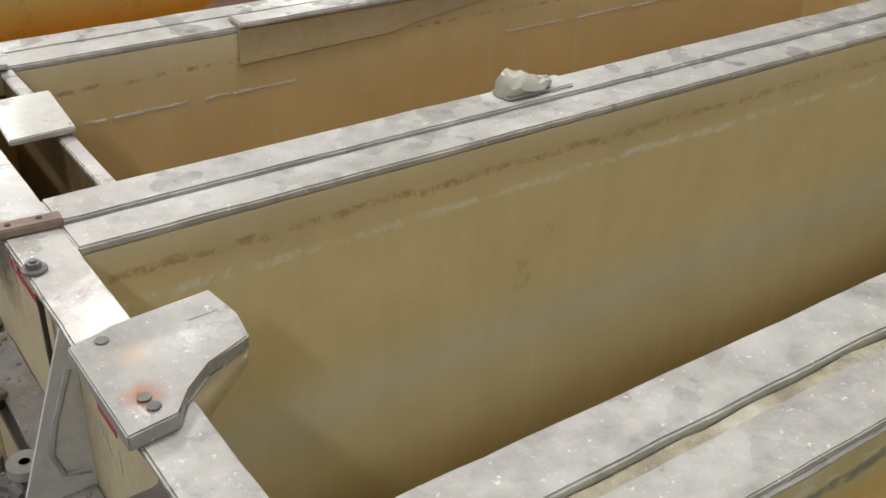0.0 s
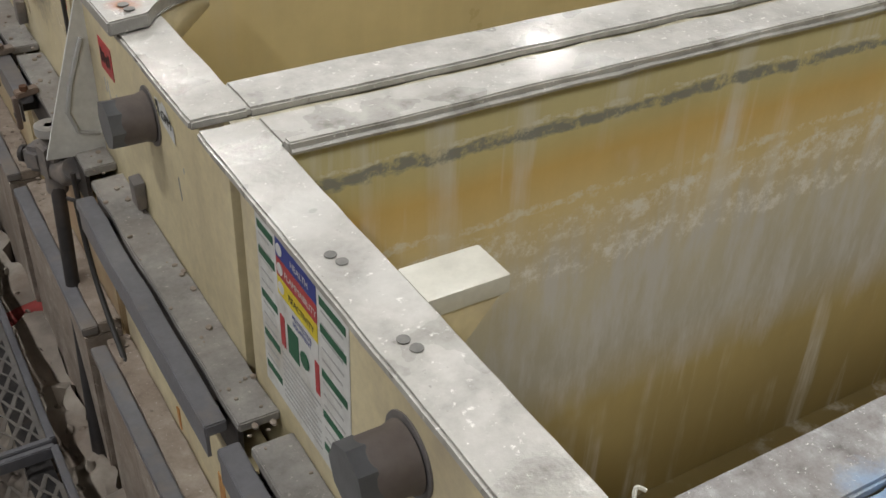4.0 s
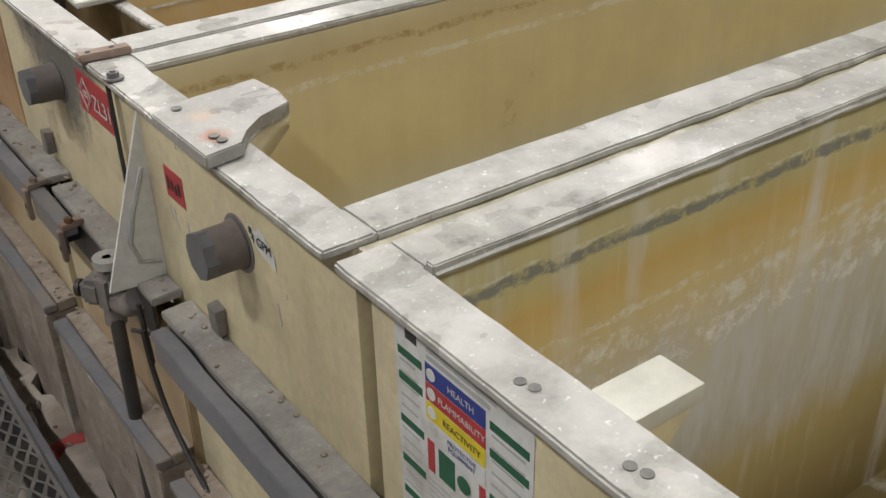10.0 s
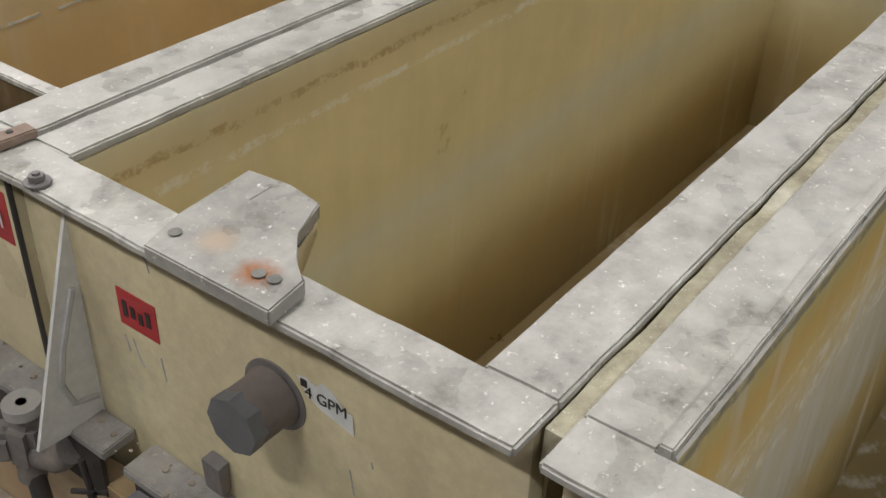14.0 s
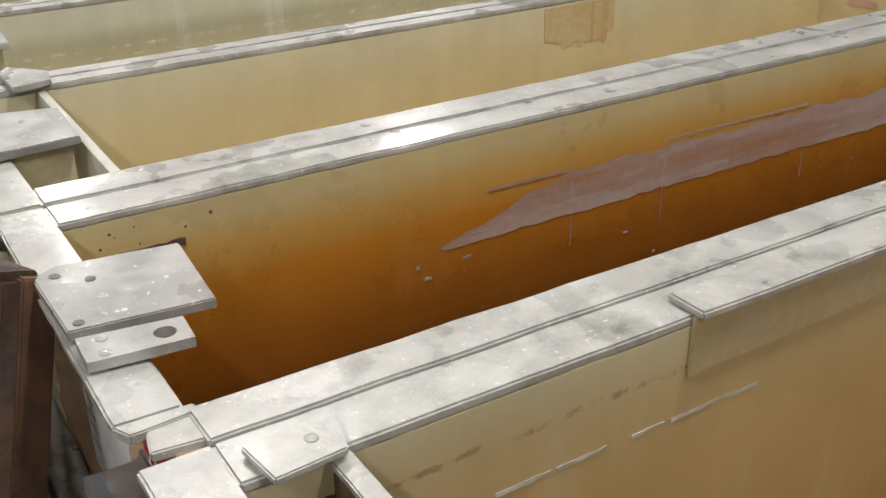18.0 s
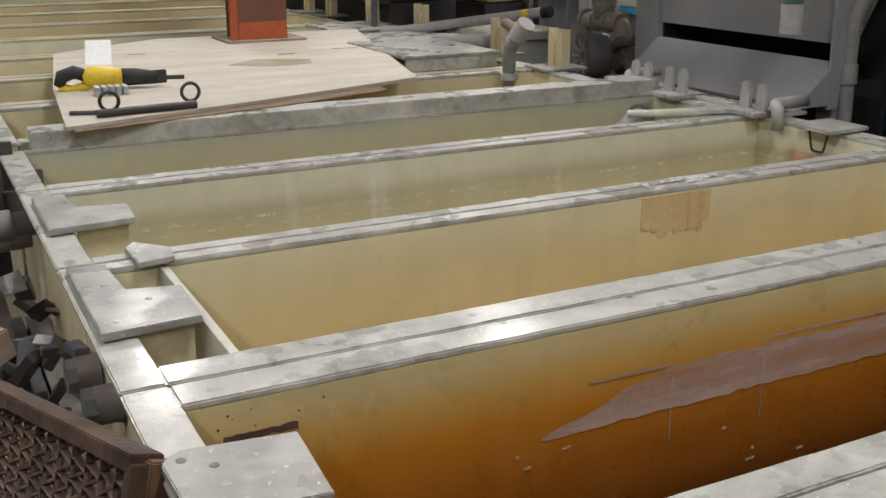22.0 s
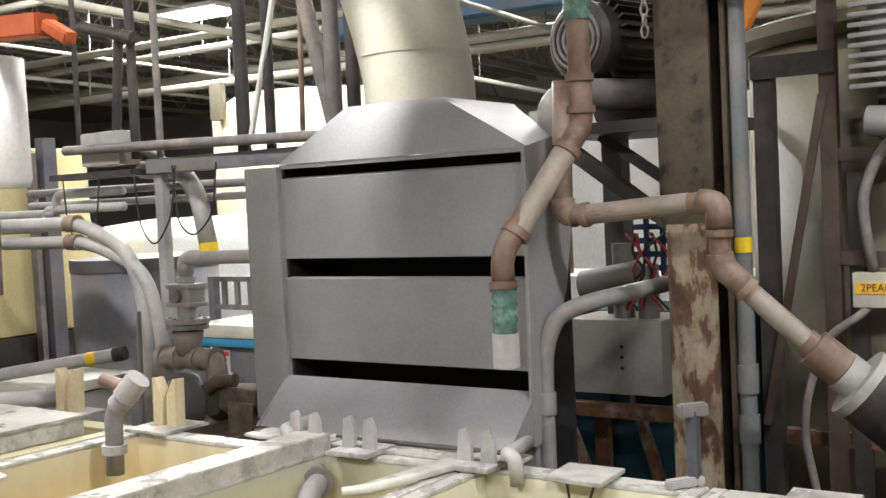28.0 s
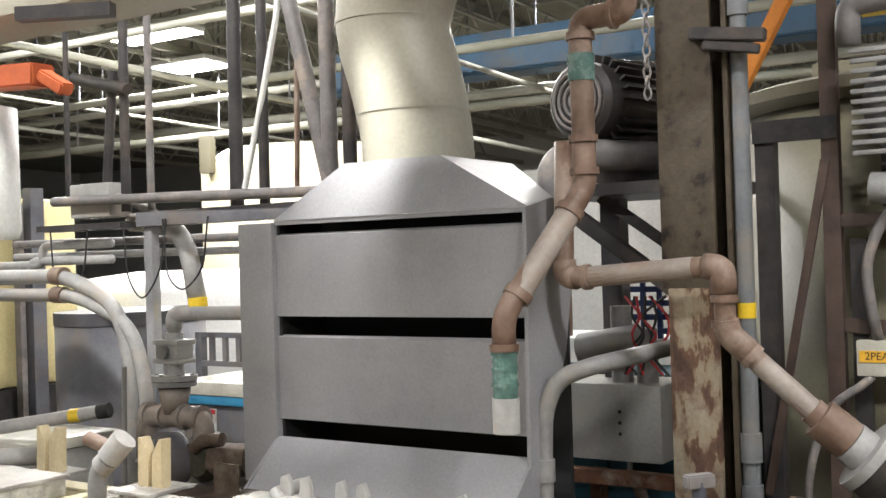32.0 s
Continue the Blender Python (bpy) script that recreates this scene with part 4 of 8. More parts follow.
def plate_with_hole(bm, outer, hole, z0, z1):
    """Outer quad with a round hole, by fans from each hole segment."""
    for z, flip in ((z0, True), (z1, False)):
        o = [bm.verts.new((x, y, z)) for x, y in outer]
        h = [bm.verts.new((x, y, z)) for x, y in hole]
        n = len(h)
        edges = [bm.edges.new((o[i], o[(i + 1) % len(o)])) for i in range(len(o))] + [bm.edges.new((h[i], h[(i + 1) % n])) for i in range(n)]
        bmesh.ops.triangle_fill(bm, use_beauty=True, edges=edges)
    bm.verts.ensure_lookup_table()
    n, m = len(outer), len(hole)
    v = bm.verts
    for i in range(n):
        bm.faces.new((v[i], v[(i + 1) % n], v[n + m + (i + 1) % n], v[n + m + i]))
    for i in range(m):
        bm.faces.new((v[n + i], v[n + (i + 1) % m], v[2 * n + m + (i + 1) % m], v[2 * n + m + i]))
    return bm


part("plate", plate_with_hole(bm, out, ring, Z(0.004), Z(0.017)), PLATE_M, ple2)
bolt((0.033, 1.692, Z(0.016)), ple2, 0.006, RIM_M, False)
bolt((0.028, 1.66, Z(0.016)), ple2, 0.006, RIM_M, False)
# rust smear and residue patch in tank e
smear = thing("residue_patch", "pale purple residue peeled along the orange tank wall", "residue", at=(1.4, 2.069, Z(-0.15)))
RESIDUE = surface("mauve_residue", [(0.32, (0.42, 0.2, 0.09)), (0.45, (0.44, 0.3, 0.24)), (0.6, (0.52, 0.4, 0.36)), (0.75, (0.62, 0.52, 0.49))], 12.0, 0.28, bump=0.2, stretch=(0.12, 1, 1))
bm = bmesh.new()
top, low = [], []
for i in range(60):
    x = 0.7 + i * 0.0255
    up = Z(-0.205 + 0.08 * min(1, (x - 0.7) / 0.28) + 0.012 * noise.noise(Vector((x * 13, 0, 0))) + 0.006 * noise.noise(Vector((x * 60, 5, 0))))
    dn = Z(-0.212 + 0.007 * noise.noise(Vector((x * 14, 3, 0))) + 0.006 * noise.noise(Vector((x * 55, 8, 0))))
    top.append(bm.verts.new((x, 2.0645, max(up, dn + 0.004))))
    low.append(bm.verts.new((x, 2.0645, dn)))
for i in range(59):
    bm.faces.new((top[i], top[i + 1], low[i + 1], low[i]))
part("film", bm, RESIDUE, smear)
for x0, x1, zz in ((0.8, 0.985, -0.118), (1.23, 1.63, -0.112)):
    part("streak", worn(box(x0, x1, 2.0646, 2.065, Z(zz - 0.004), Z(zz + 0.002)), 0.003, 25), RESIDUE, smear)
for xx in (0.99, 1.22, 1.63):
    part("drip", worn(box(xx, xx + 0.0015, 2.0645, 2.0652, Z(-0.28), Z(-0.11)), 0.0006, 30), RIM_M, smear, "thin white drip line")
scorch = thing("residue_patch", "dark brown crust under the tank rim", "residue", at=(0.17, 2.069, Z(-0.06)))
part("crust", worn(slab(0.13, 0.25, 2.0635, 2.0655, Z(-0.078), Z(-0.066), 0.002, 0.01, 0.0), 0.004, 70), DARK_RUST, scorch)
random.seed(21)
for k in range(9):
    fx, fz = random.uniform(0.4, 2.0), random.uniform(-0.4, -0.2)
    part("fleck", worn(slab(fx, fx + random.uniform(0.006, 0.022), 2.0644, 2.0652, Z(fz), Z(fz + random.uniform(0.003, 0.008)), 0.0, 0.004, 0.0), 0.0015, 120), RESIDUE, smear)
for k in range(8):
    fx = random.uniform(0.1, 0.3)
    part("speck", disc((fx, 2.0653, Z(random.uniform(-0.075, -0.03))), (0, 1, 0), random.uniform(0.0008, 0.0026), 0.0006, 8), DARK_RUST, scorch)
# black residue in the corner of tank d
tar = thing("residue_patch", "black tarry residue in the corner under the tank rim", "residue", at=(0.16, 1.393, Z(-0.06)))
for x0, x1, z0, z1 in ((0.1, 0.205, -0.068, -0.052), (0.12, 0.19, -0.085, -0.064), (0.15, 0.165, -0.12, -0.08)):
    part("crust", worn(slab(x0, x1, 1.3925, 1.3945, Z(z0), Z(z1), 0.002, 0.008, 0.0), 0.005, 70), BLACK_STEEL, tar)
# white residue dashes in tank d
dash = thing("residue_patch", "broken white residue line along the amber tank wall", "residue", at=(0.9, 1.376, Z(-0.115)))
for i, (x0, x1) in enumerate(((0.3, 0.34), (0.355, 0.43), (0.44, 0.51), (0.55, 0.6), (0.61, 0.69), (0.7, 0.76), (1.33, 1.42), (1.43, 1.51), (1.56, 1.72), (1.75, 1.98))):
    zd = -0.138 if x0 < 1 else -0.126
    part("streak", worn(slab(x0, x1, 1.3934, 1.3942, Z(zd - 0.002), Z(zd + 0.003), 0.0, 0.006, 0.0), 0.0022, 70), WHITE_PL, dash)

# plates of tank f and g
plf = thing("plastic_plate", "long grey plastic plate screwed across the tank rim", "plate", at=(0.09, 2.6, Z(0)))
part("plate", worn(prism([(0.012, 2.35), (0.186, 2.366), (0.192, 2.54), (0.09, 2.56), (0.085, 2.73), (0.012, 2.75)], Z(0.003), Z(0.018), 0.002), 0.0015), PLATE_M, plf)
for hx, hy in ((0.045, 2.4), (0.06, 2.6), (0.12, 2.49)):
    bolt((hx, hy, Z(0.017)), plf, 0.006, RIM_M, False)
part("gusset", prism([(0.075, 2.39), (0.178, 2.405), (0.178, 2.42), (0.075, 2.405)], Z(-0.09), Z(0.0)), CREAM, plf)
part("inner_fin", box(0.195, 0.213, 2.224, 2.749, Z(-0.5), Z(-0.008), 0.003), WHITE_PL, tank_f, "pale plastic fin")
tabf = thing("plastic_tab", "cut grey plastic tab on the rail end", "plate", at=(0.16, 2.87, Z(0)))
part("plate", worn(prism([(0.15, 2.72), (0.225, 2.735), (0.235, 2.8), (0.17, 2.88), (0.145, 2.84)], Z(0.002), Z(0.014), 0.002), 0.0015), PLATE_M, tabf)
plg = thing("plastic_plate", "grey-white plastic plate on the tank corner", "plate", at=(0.1, 3.3, Z(0)))
part("plate", worn(prism([(0.018, 3.035), (0.21, 3.05), (0.22, 3.19), (0.1, 3.21), (0.095, 3.36), (0.02, 3.36)], Z(0.003), Z(0.018), 0.002), 0.0015), PLATE_M, plg)
part("gusset", prism([(0.085, 3.075), (0.2, 3.085), (0.2, 3.1), (0.085, 3.09)], Z(-0.09), Z(0.0)), CREAM, plg)

# residue flakes on the rails, their wet glint put into the white colour
GLINT_WHITE = surface("wet_residue_glint", [(0.3, (0.5, 0.49, 0.46)), (0.7, (0.72, 0.71, 0.68))], 30.0, 0.16, bump=0.5, rough_var=0.06)
random.seed(17)
for nm_y, spans in ((2.79, ((1.46, 1.76),)), (1.43, ((0.95, 1.25), (1.35, 1.5)))):
    for x0, x1 in spans:
        fl = thing("residue_patch", "residue flakes on the rail, white for their wet glint", "residue", at=((x0 + x1) / 2, nm_y, Z(0)))
        for k in range(int((x1 - x0) * 55)):
            fx, fy, fw = random.uniform(x0, x1), nm_y + random.uniform(-0.032, 0.026), random.uniform(0.012, 0.045)
            part("flake", worn(worn(slab(fx, fx + fw, fy, fy + random.uniform(0.006, 0.016), Z(0.0008), Z(0.0035), 0.002, 0.008, 0.0006), 0.005, 60), 0.002, 140), GLINT_WHITE, fl)
stain = thing("residue_patch", "rusty brown stain below the rail", "residue", at=(1.55, 2.748, Z(-0.06)))
STAIN_M = surface("pale_rust_stain", [(0.3, (0.6, 0.45, 0.23)), (0.7, (0.66, 0.53, 0.3))], 9.0, 0.4)
STAIN_RED = surface("red_rust_stain", [(0.3, (0.55, 0.35, 0.17)), (0.7, (0.63, 0.46, 0.25))], 12.0, 0.4)
x_run = 1.435
for k in range(13):
    w_run = random.uniform(0.011, 0.023)
    low = -random.uniform(0.112, 0.135) * (0.85 if k in (0, 1, 12) else 1.0)
    pts_run = [(x_run, -0.016), (x_run + w_run + 0.001, -0.016), (x_run + w_run + 0.001, low * 0.93), (x_run + w_run * 0.7, low), (x_run + w_run * 0.3, low * 0.99), (x_run, low * 0.94)]
    bm = bmesh.new()
    outer = [bm.verts.new((px, 2.7478 - 0.0001 * (k % 2), Z(pz))) for px, pz in pts_run]
    inner = [bm.verts.new((px, 2.7498, Z(pz))) for px, pz in pts_run]
    bm.faces.new(outer)
    for i in range(6):
        bm.faces.new((outer[i - 1], inner[i - 1], inner[i], outer[i]))
    bmesh.ops.recalc_face_normals(bm, faces=bm.faces)
    part("stain_run", bm, STAIN_RED if k in (8, 11) else STAIN_M, stain)
    x_run += w_run
# far-end plates with wire brackets, red marks, outlets
for yy, nm in ((2.495, "f"), (3.13, "g"), (1.81, "e")):
    pl = thing("plastic_plate", "grey-white plastic shelf plate at the tank end", "plate", "tank end plates", at=(2.51, yy, Z(0)))
    part("plate", worn(prism([(2.41, yy - 0.085), (2.6, yy - 0.075), (2.6, yy + 0.1), (2.42, yy + 0.09)], Z(0.004), Z(0.017), 0.002), 0.0012), PLATE_M, pl)
    part("wire", tube(bend([(2.44, yy - 0.05, Z(0.0)), (2.46, yy - 0.02, Z(-0.07)), (2.46, yy + 0.03, Z(-0.07)), (2.44, yy + 0.03, Z(0.0))], 0.012, 3), 0.004, 8), BLACK_STEEL, pl, "bent dark wire bracket")
RED_MARK = surface("faded_red_mark", [(0.4, (0.62, 0.3, 0.22)), (0.7, (0.62, 0.42, 0.32))], 9.0, 0.5)
for yy, tk in ((2.6, tank_f), (3.22, tank_g)):
    part("red_mark", worn(box(2.4785, 2.4795, yy - 0.05, yy + 0.05, Z(-0.125), Z(-0.085)), 0.008, 30), RED_MARK, tk, "faded red paint mark")
pipef = part("outlet_pipe", tube([(2.485, 2.49, Z(-0.17)), (2.45, 2.49, Z(-0.17))], 0.043, 28), GREY_PVC, tank_f, "dark grey outlet ring")
part("bore", disc((2.4495, 2.49, Z(-0.17)), (-1, 0, 0), 0.033, 0.001, 24), BLACK, pipef)
pipeg = part("outlet_pipe", tube(bend([(2.485, 3.14, Z(-0.14)), (2.44, 3.15, Z(-0.14)), (2.43, 3.165, Z(-0.145)), (2.425, 3.168, Z(-0.2))], 0.02), 0.036, 20), LIGHT_PVC, tank_g)
pipeh = part("outlet_pipe", tube(bend([(2.43, 4.03, 0.868), (2.37, 3.985, 0.868), (2.31, 3.965, 0.858), (2.26, 3.955, 0.8)], 0.04), 0.034, 20), MID_PVC, tank_h, "grey elbow pipe inside the tank", True)
part("collar", tube([(2.4, 4.01, 0.868), (2.375, 3.99, 0.868)], 0.05, 24), GREY_PVC, pipeh)
part("collar", tube([(2.285, 3.96, 0.83), (2.258, 3.955, 0.798)], 0.042, 20), LIGHT_PVC, pipeh)

# ---- labels on the tank fronts ----
LX = FRONT - 0.0012


def label_plate(name, label, y0, y1, z0, z1, mat, lift=0.0):
    """A flat sign on the front wall; y0 is its edge to the reader's left (larger y)."""
    lab = thing(name, label, "sign", at=(LX, (y0 + y1) / 2, Z((z0 + z1) / 2)))
    part("sheet", box(LX - lift, FRONT - 0.0002, min(y0, y1), max(y0, y1), Z(z0), Z(z1)), mat, lab)
    return lab


def patch_on(lab, y0, y1, z0, z1, mat, depth=0.0018, name="panel", label=""):
    return part(name, box(FRONT - depth, FRONT - depth + 0.0004, min(y0, y1), max(y0, y1), Z(z0), Z(z1)), mat, lab, label)


# hazard chart on tank b
chart = label_plate("hazard_chart", "white paper hazard chart with coloured bands", -0.078, -0.318, -0.335, -0.052, LABEL_WHITE)
yc0, yc1 = -0.137, -0.243
for i, (m, txt) in enumerate(((LABEL_PURPLE, "HEALTH"), (RED, "FLAMMABILITY"), (LABEL_YELLOW, "REACTIVITY"), (LABEL_WHITE, "PROTECTIVE\nEQUIPMENT"))):
    zt = -0.085 - i * 0.026
    patch_on(chart, yc0, yc1, zt - 0.025, zt, m, 0.0018, "band")
    part("dot", disc((FRONT - 0.0026, yc0 - 0.011, Z(zt - 0.0125)), (1, 0, 0), 0.008, 0.0006, 14), LABEL_WHITE, chart)
    words("lettering", txt, 0.0125 if i < 3 else 0.009, (INK if i == 2 else LABEL_PURPLE if i == 3 else LABEL_WHITE), chart, (FRONT - 0.0026, (yc0 - 0.02 + yc1) / 2 - 0.002, Z(zt - 0.0125)), FACE, "CENTER", 0.0001)
patch_on(chart, yc0, -0.15, -0.238, -0.192, RED)
patch_on(chart, -0.232, yc1, -0.238, -0.192, RED)
patch_on(chart, -0.158, -0.188, -0.236, -0.194, GREEN)
part("symbol", disc((FRONT - 0.0026, -0.205, Z(-0.214)), (1, 0, 0), 0.012, 0.0006, 10), GREEN, chart)
for side_a, side_b in ((-0.084, -0.13), (-0.25, -0.312)):
    for zt in (-0.092, -0.128, -0.19, -0.25, -0.3):
        patch_on(chart, side_a, side_b, zt - 0.011, zt, GREEN, 0.0018, "heading_bar")
    for k in range(12):
        zt = -0.108 - k * 0.0165
        w = 0.006 + 0.02 * abs(noise.noise(Vector((k * 3.1, side_a * 40, 0))))
        patch_on(chart, side_a - 0.003, side_b + w, zt - 0.003, zt, INK_GREY, 0.0017, "text_bar")
for k in range(9):
    zt = -0.25 - k * 0.0085
    patch_on(chart, yc0, yc1 + 0.03 * abs(noise.noise(Vector((k * 2.7, 9, 0)))), zt - 0.0028, zt, INK_GREY, 0.0017, "text_bar")
patch_on(chart, -0.1, -0.122, -0.075, -0.057, INK, 0.0018, "emblem")
patch_on(chart, -0.14, -0.26, -0.07, -0.064, INK_GREY, 0.0017, "text_bar")
patch_on(chart, -0.14, -0.25, -0.08, -0.074, INK_GREY, 0.0017, "text_bar")


def tag_plate(y0, y1, z0, z1, mat, text, label, emblem="diamond"):
    lab = label_plate("tank_label", label, y0, y1, z0, z1, mat)
    w, hgt = abs(y1 - y0), z1 - z0
    zc = Z((z0 + z1) / 2)
    if emblem:
        cy = y0 - w * 0.22
        for s in (0.40, 0.31) if emblem == "diamond" else ():
            bm = bmesh.new()
            for k in range(4):
                a, b2 = k * math.pi / 2, (k + 1) * math.pi / 2
                bar((FRONT - 0.0024, cy + math.cos(a) * hgt * s, zc + math.sin(a) * hgt * s), (FRONT - 0.0024, cy + math.cos(b2) * hgt * s, zc + math.sin(b2) * hgt * s), 0.0016, 0.0008, 0, (1, 0, 0), bm)
            part("diamond_emblem", bm, LABEL_WHITE, lab)
        for dz in (-0.14, 0.0, 0.14) if emblem == "bars" else (-0.05, 0.05):
            patch_on(lab, cy + hgt * 0.15, cy - hgt * 0.15, (z0 + z1) / 2 - 0.0022 + dz * hgt, (z0 + z1) / 2 + 0.0022 + dz * hgt, LABEL_WHITE, 0.0022, "emblem_bar")
    words("lettering", text, hgt * 0.56, LABEL_WHITE, lab, (FRONT - 0.0026, y0 - w * (0.69 if emblem else 0.5), zc - hgt * (0.06 if emblem == "diamond" else 0.0)), FACE, "CENTER", 0.0002)
    return lab


tag_plate(-0.495, -0.668, -0.338, -0.252, LABEL_BLUE, "ZL4", "blue tank label with white letters")
tag_plate(0.972, 0.795, -0.16, -0.08, RED, "ZL31", "red tank label with white letters")
tag_plate(1.61, 1.49, -0.11, -0.04, RED, "ZL20", "small red tank label with white letters", "")
redc = label_plate("tank_label", "torn red tank label with scratched-off marks", 0.587, 0.517, -0.182, -0.127, RED)
for k in range(4):
    patch_on(redc, 0.578 - k * 0.014, 0.57 - k * 0.014, -0.167 + 0.003 * (k % 2), -0.142 - 0.004 * (k % 3), INK, 0.0022, "mark_bar")
gpm = thing("paper_tag", "torn dirty white paper tag with black letters", "sign", at=(LX, 0.25, Z(-0.12)))
bm = bmesh.new()
face = [bm.verts.new((LX, y, Z(z))) for y, z in ((0.29, -0.104), (0.276, -0.101), (0.262, -0.106), (0.255, -0.097), (0.24, -0.101), (0.226, -0.114), (0.213, -0.119), (0.212, -0.146), (0.232, -0.141), (0.257, -0.136), (0.276, -0.126), (0.284, -0.113))]
bm.faces.new(face[::-1])
part("sheet", bm, LABEL_WHITE, gpm)
words("lettering", "4 GPM", 0.021, INK, gpm, (FRONT - 0.0022, 0.249, Z(-0.12)), FACE, "CENTER", 0.0002)
part("ink_corner", prism([(LX - 0.0008, 0.284), (LX - 0.0002, 0.284), (LX - 0.0002, 0.275), (LX - 0.0008, 0.275)], Z(-0.115), Z(-0.105)), INK, gpm)
marks = thing("ink_marks", "faint dark scratches and ink hooks on the tank front", "marks", at=(FRONT, 0.5, Z(-0.15)))
for pts in (((0.56, -0.045), (0.535, -0.05), (0.52, -0.062), (0.517, -0.078)), ((0.585, -0.2), (0.58, -0.225)), ((0.57, -0.2), (0.562, -0.23), (0.555, -0.238)), ((0.52, -0.205), (0.516, -0.24)), ((0.6, -0.05), (0.596, -0.052)), ((0.22, -0.2), (0.215, -0.235)), ((0.19, -0.17), (0.188, -0.178))):
    part("mark", tube([(FRONT - 0.0002, y, Z(z)) for y, z in pts], 0.0011, 5), INK_GREY, marks)
lbe = label_plate("hazard_chart", "white paper hazard chart on the orange tank", 1.92, 1.69, -0.3, -0.04, LABEL_WHITE)
for i, m in enumerate((LABEL_PURPLE, RED, LABEL_YELLOW)):
    patch_on(lbe, 1.86, 1.75, -0.1 - i * 0.026, -0.075 - i * 0.026, m, 0.0018, "band")
for k in range(8):
    patch_on(lbe, 1.91, 1.87, -0.08 - k * 0.025, -0.074 - k * 0.025, INK_GREY, 0.0017, "text_bar")
# white triangular gusset with a drawn line between tanks c and d
tri = thing("gusset_sheet", "white triangular plastic gusset with a dark drawn line", "panel", at=(0.02, 0.668, Z(-0.3)))
bm = bmesh.new()
for y in (0.665, 0.671):
    [bm.verts.new((x, y, Z(z))) for x, z in ((FRONT, -0.06), (FRONT, -0.38), (-0.062, -0.372))]
v = list(bm.verts)
bm.faces.new(v[:3])
bm.faces.new(v[3:][::-1])
for i in range(3):
    bm.faces.new((v[i], v[(i + 1) % 3], v[3 + (i + 1) % 3], v[3 + i]))
part("sheet", bm, WHITE_PAINT, tri)
part("drawn_line", tube([(0.03, 0.663, Z(-0.16)), (0.0, 0.663, Z(-0.24)), (-0.012, 0.663, Z(-0.29)), (0.0, 0.663, Z(-0.33)), (0.035, 0.663, Z(-0.34))], 0.0045, 6), INK_GREY, tri)
rod = thing("plumb_rod", "thin dark rod standing in the gap between the tanks", "rod", at=(0.03, 0.756, Z(-0.37)))
part("rod", tube([(0.03, 0.757, Z(-0.37)), (0.03, 0.757, Z(-0.01))], 0.004, 8), BLACK_STEEL, rod)
# spigot marks on the fronts
for yy, zz in ((0.43, -0.33), (1.25, -0.32), (-0.33, -0.345)):
    sp = thing("pipe_clip", "small grey plastic clip screwed to the tank front", "clip", at=(FRONT, yy, Z(zz)))
    part("clip", worn(box(FRONT - 0.02, FRONT, yy - 0.014, yy + 0.014, Z(zz - 0.03), Z(zz + 0.02), 0.004), 0.003, 50), GREY_PVC, sp)

# ---- supports along the front ----
for y0, y1 in ((-1.9, -0.5), (-0.47, -0.15), (-0.11, 0.56), (0.6, 1.13), (1.17, 1.64), (1.68, 2.4), (2.44, 3.6)):
    led = thing("support_channel", "dusty grey steel channel under the tank fronts", "channel", "support channels", at=(0.0, (y0 + y1) / 2, Z(-0.4)))
    part("flange", worn(slab(-0.014, 0.041, y0, y1, Z(-0.385), Z(-0.37), 0.002, 0.06, 0.002), 0.0015), DUST_STEEL, led)
    part("web", box(-0.013, -0.006, y0 + 0.01, y1 - 0.02, Z(-0.46), Z(-0.386)), BLACK_STEEL, led)
for y0, y1 in ((-1.9, -0.46), (-0.42, -0.13), (-0.09, 0.52), (0.94, 1.15), (1.18, 1.62), (1.67, 2.4), (2.44, 3.6)):
    fb = thing("flat_bar", "blue-grey painted flat bar along the tank supports", "bar", "support bars", at=(-0.05, (y0 + y1) / 2, Z(-0.4)))
    part("bar", worn(slab(-0.052, -0.022, y0, y1, Z(-0.392), Z(-0.374), 0.0015, 0.08, 0.002), 0.001), BAR_BLUE, fb)
    part("lip", box(-0.05, -0.045, y0 + 0.005, y1 - 0.005, Z(-0.43), Z(-0.392)), BAR_BLUE, fb)
    for yk in (y0 + 0.05, y1 - 0.06):
        part("tie", box(-0.046, -0.006, yk, yk + 0.02, Z(-0.43), Z(-0.4)), BLACK_STEEL, fb)
SKIRT_M = surface("browned_cream_plastic", [(0.3, (0.36, 0.25, 0.14)), (0.45, (0.5, 0.38, 0.22)), (0.6, (0.6, 0.5, 0.31)), (0.8, (0.68, 0.6, 0.4))], 3.2, 0.45, dirt=(0.4, 0.27, 0.16), bump=0.15, detail=8.0)
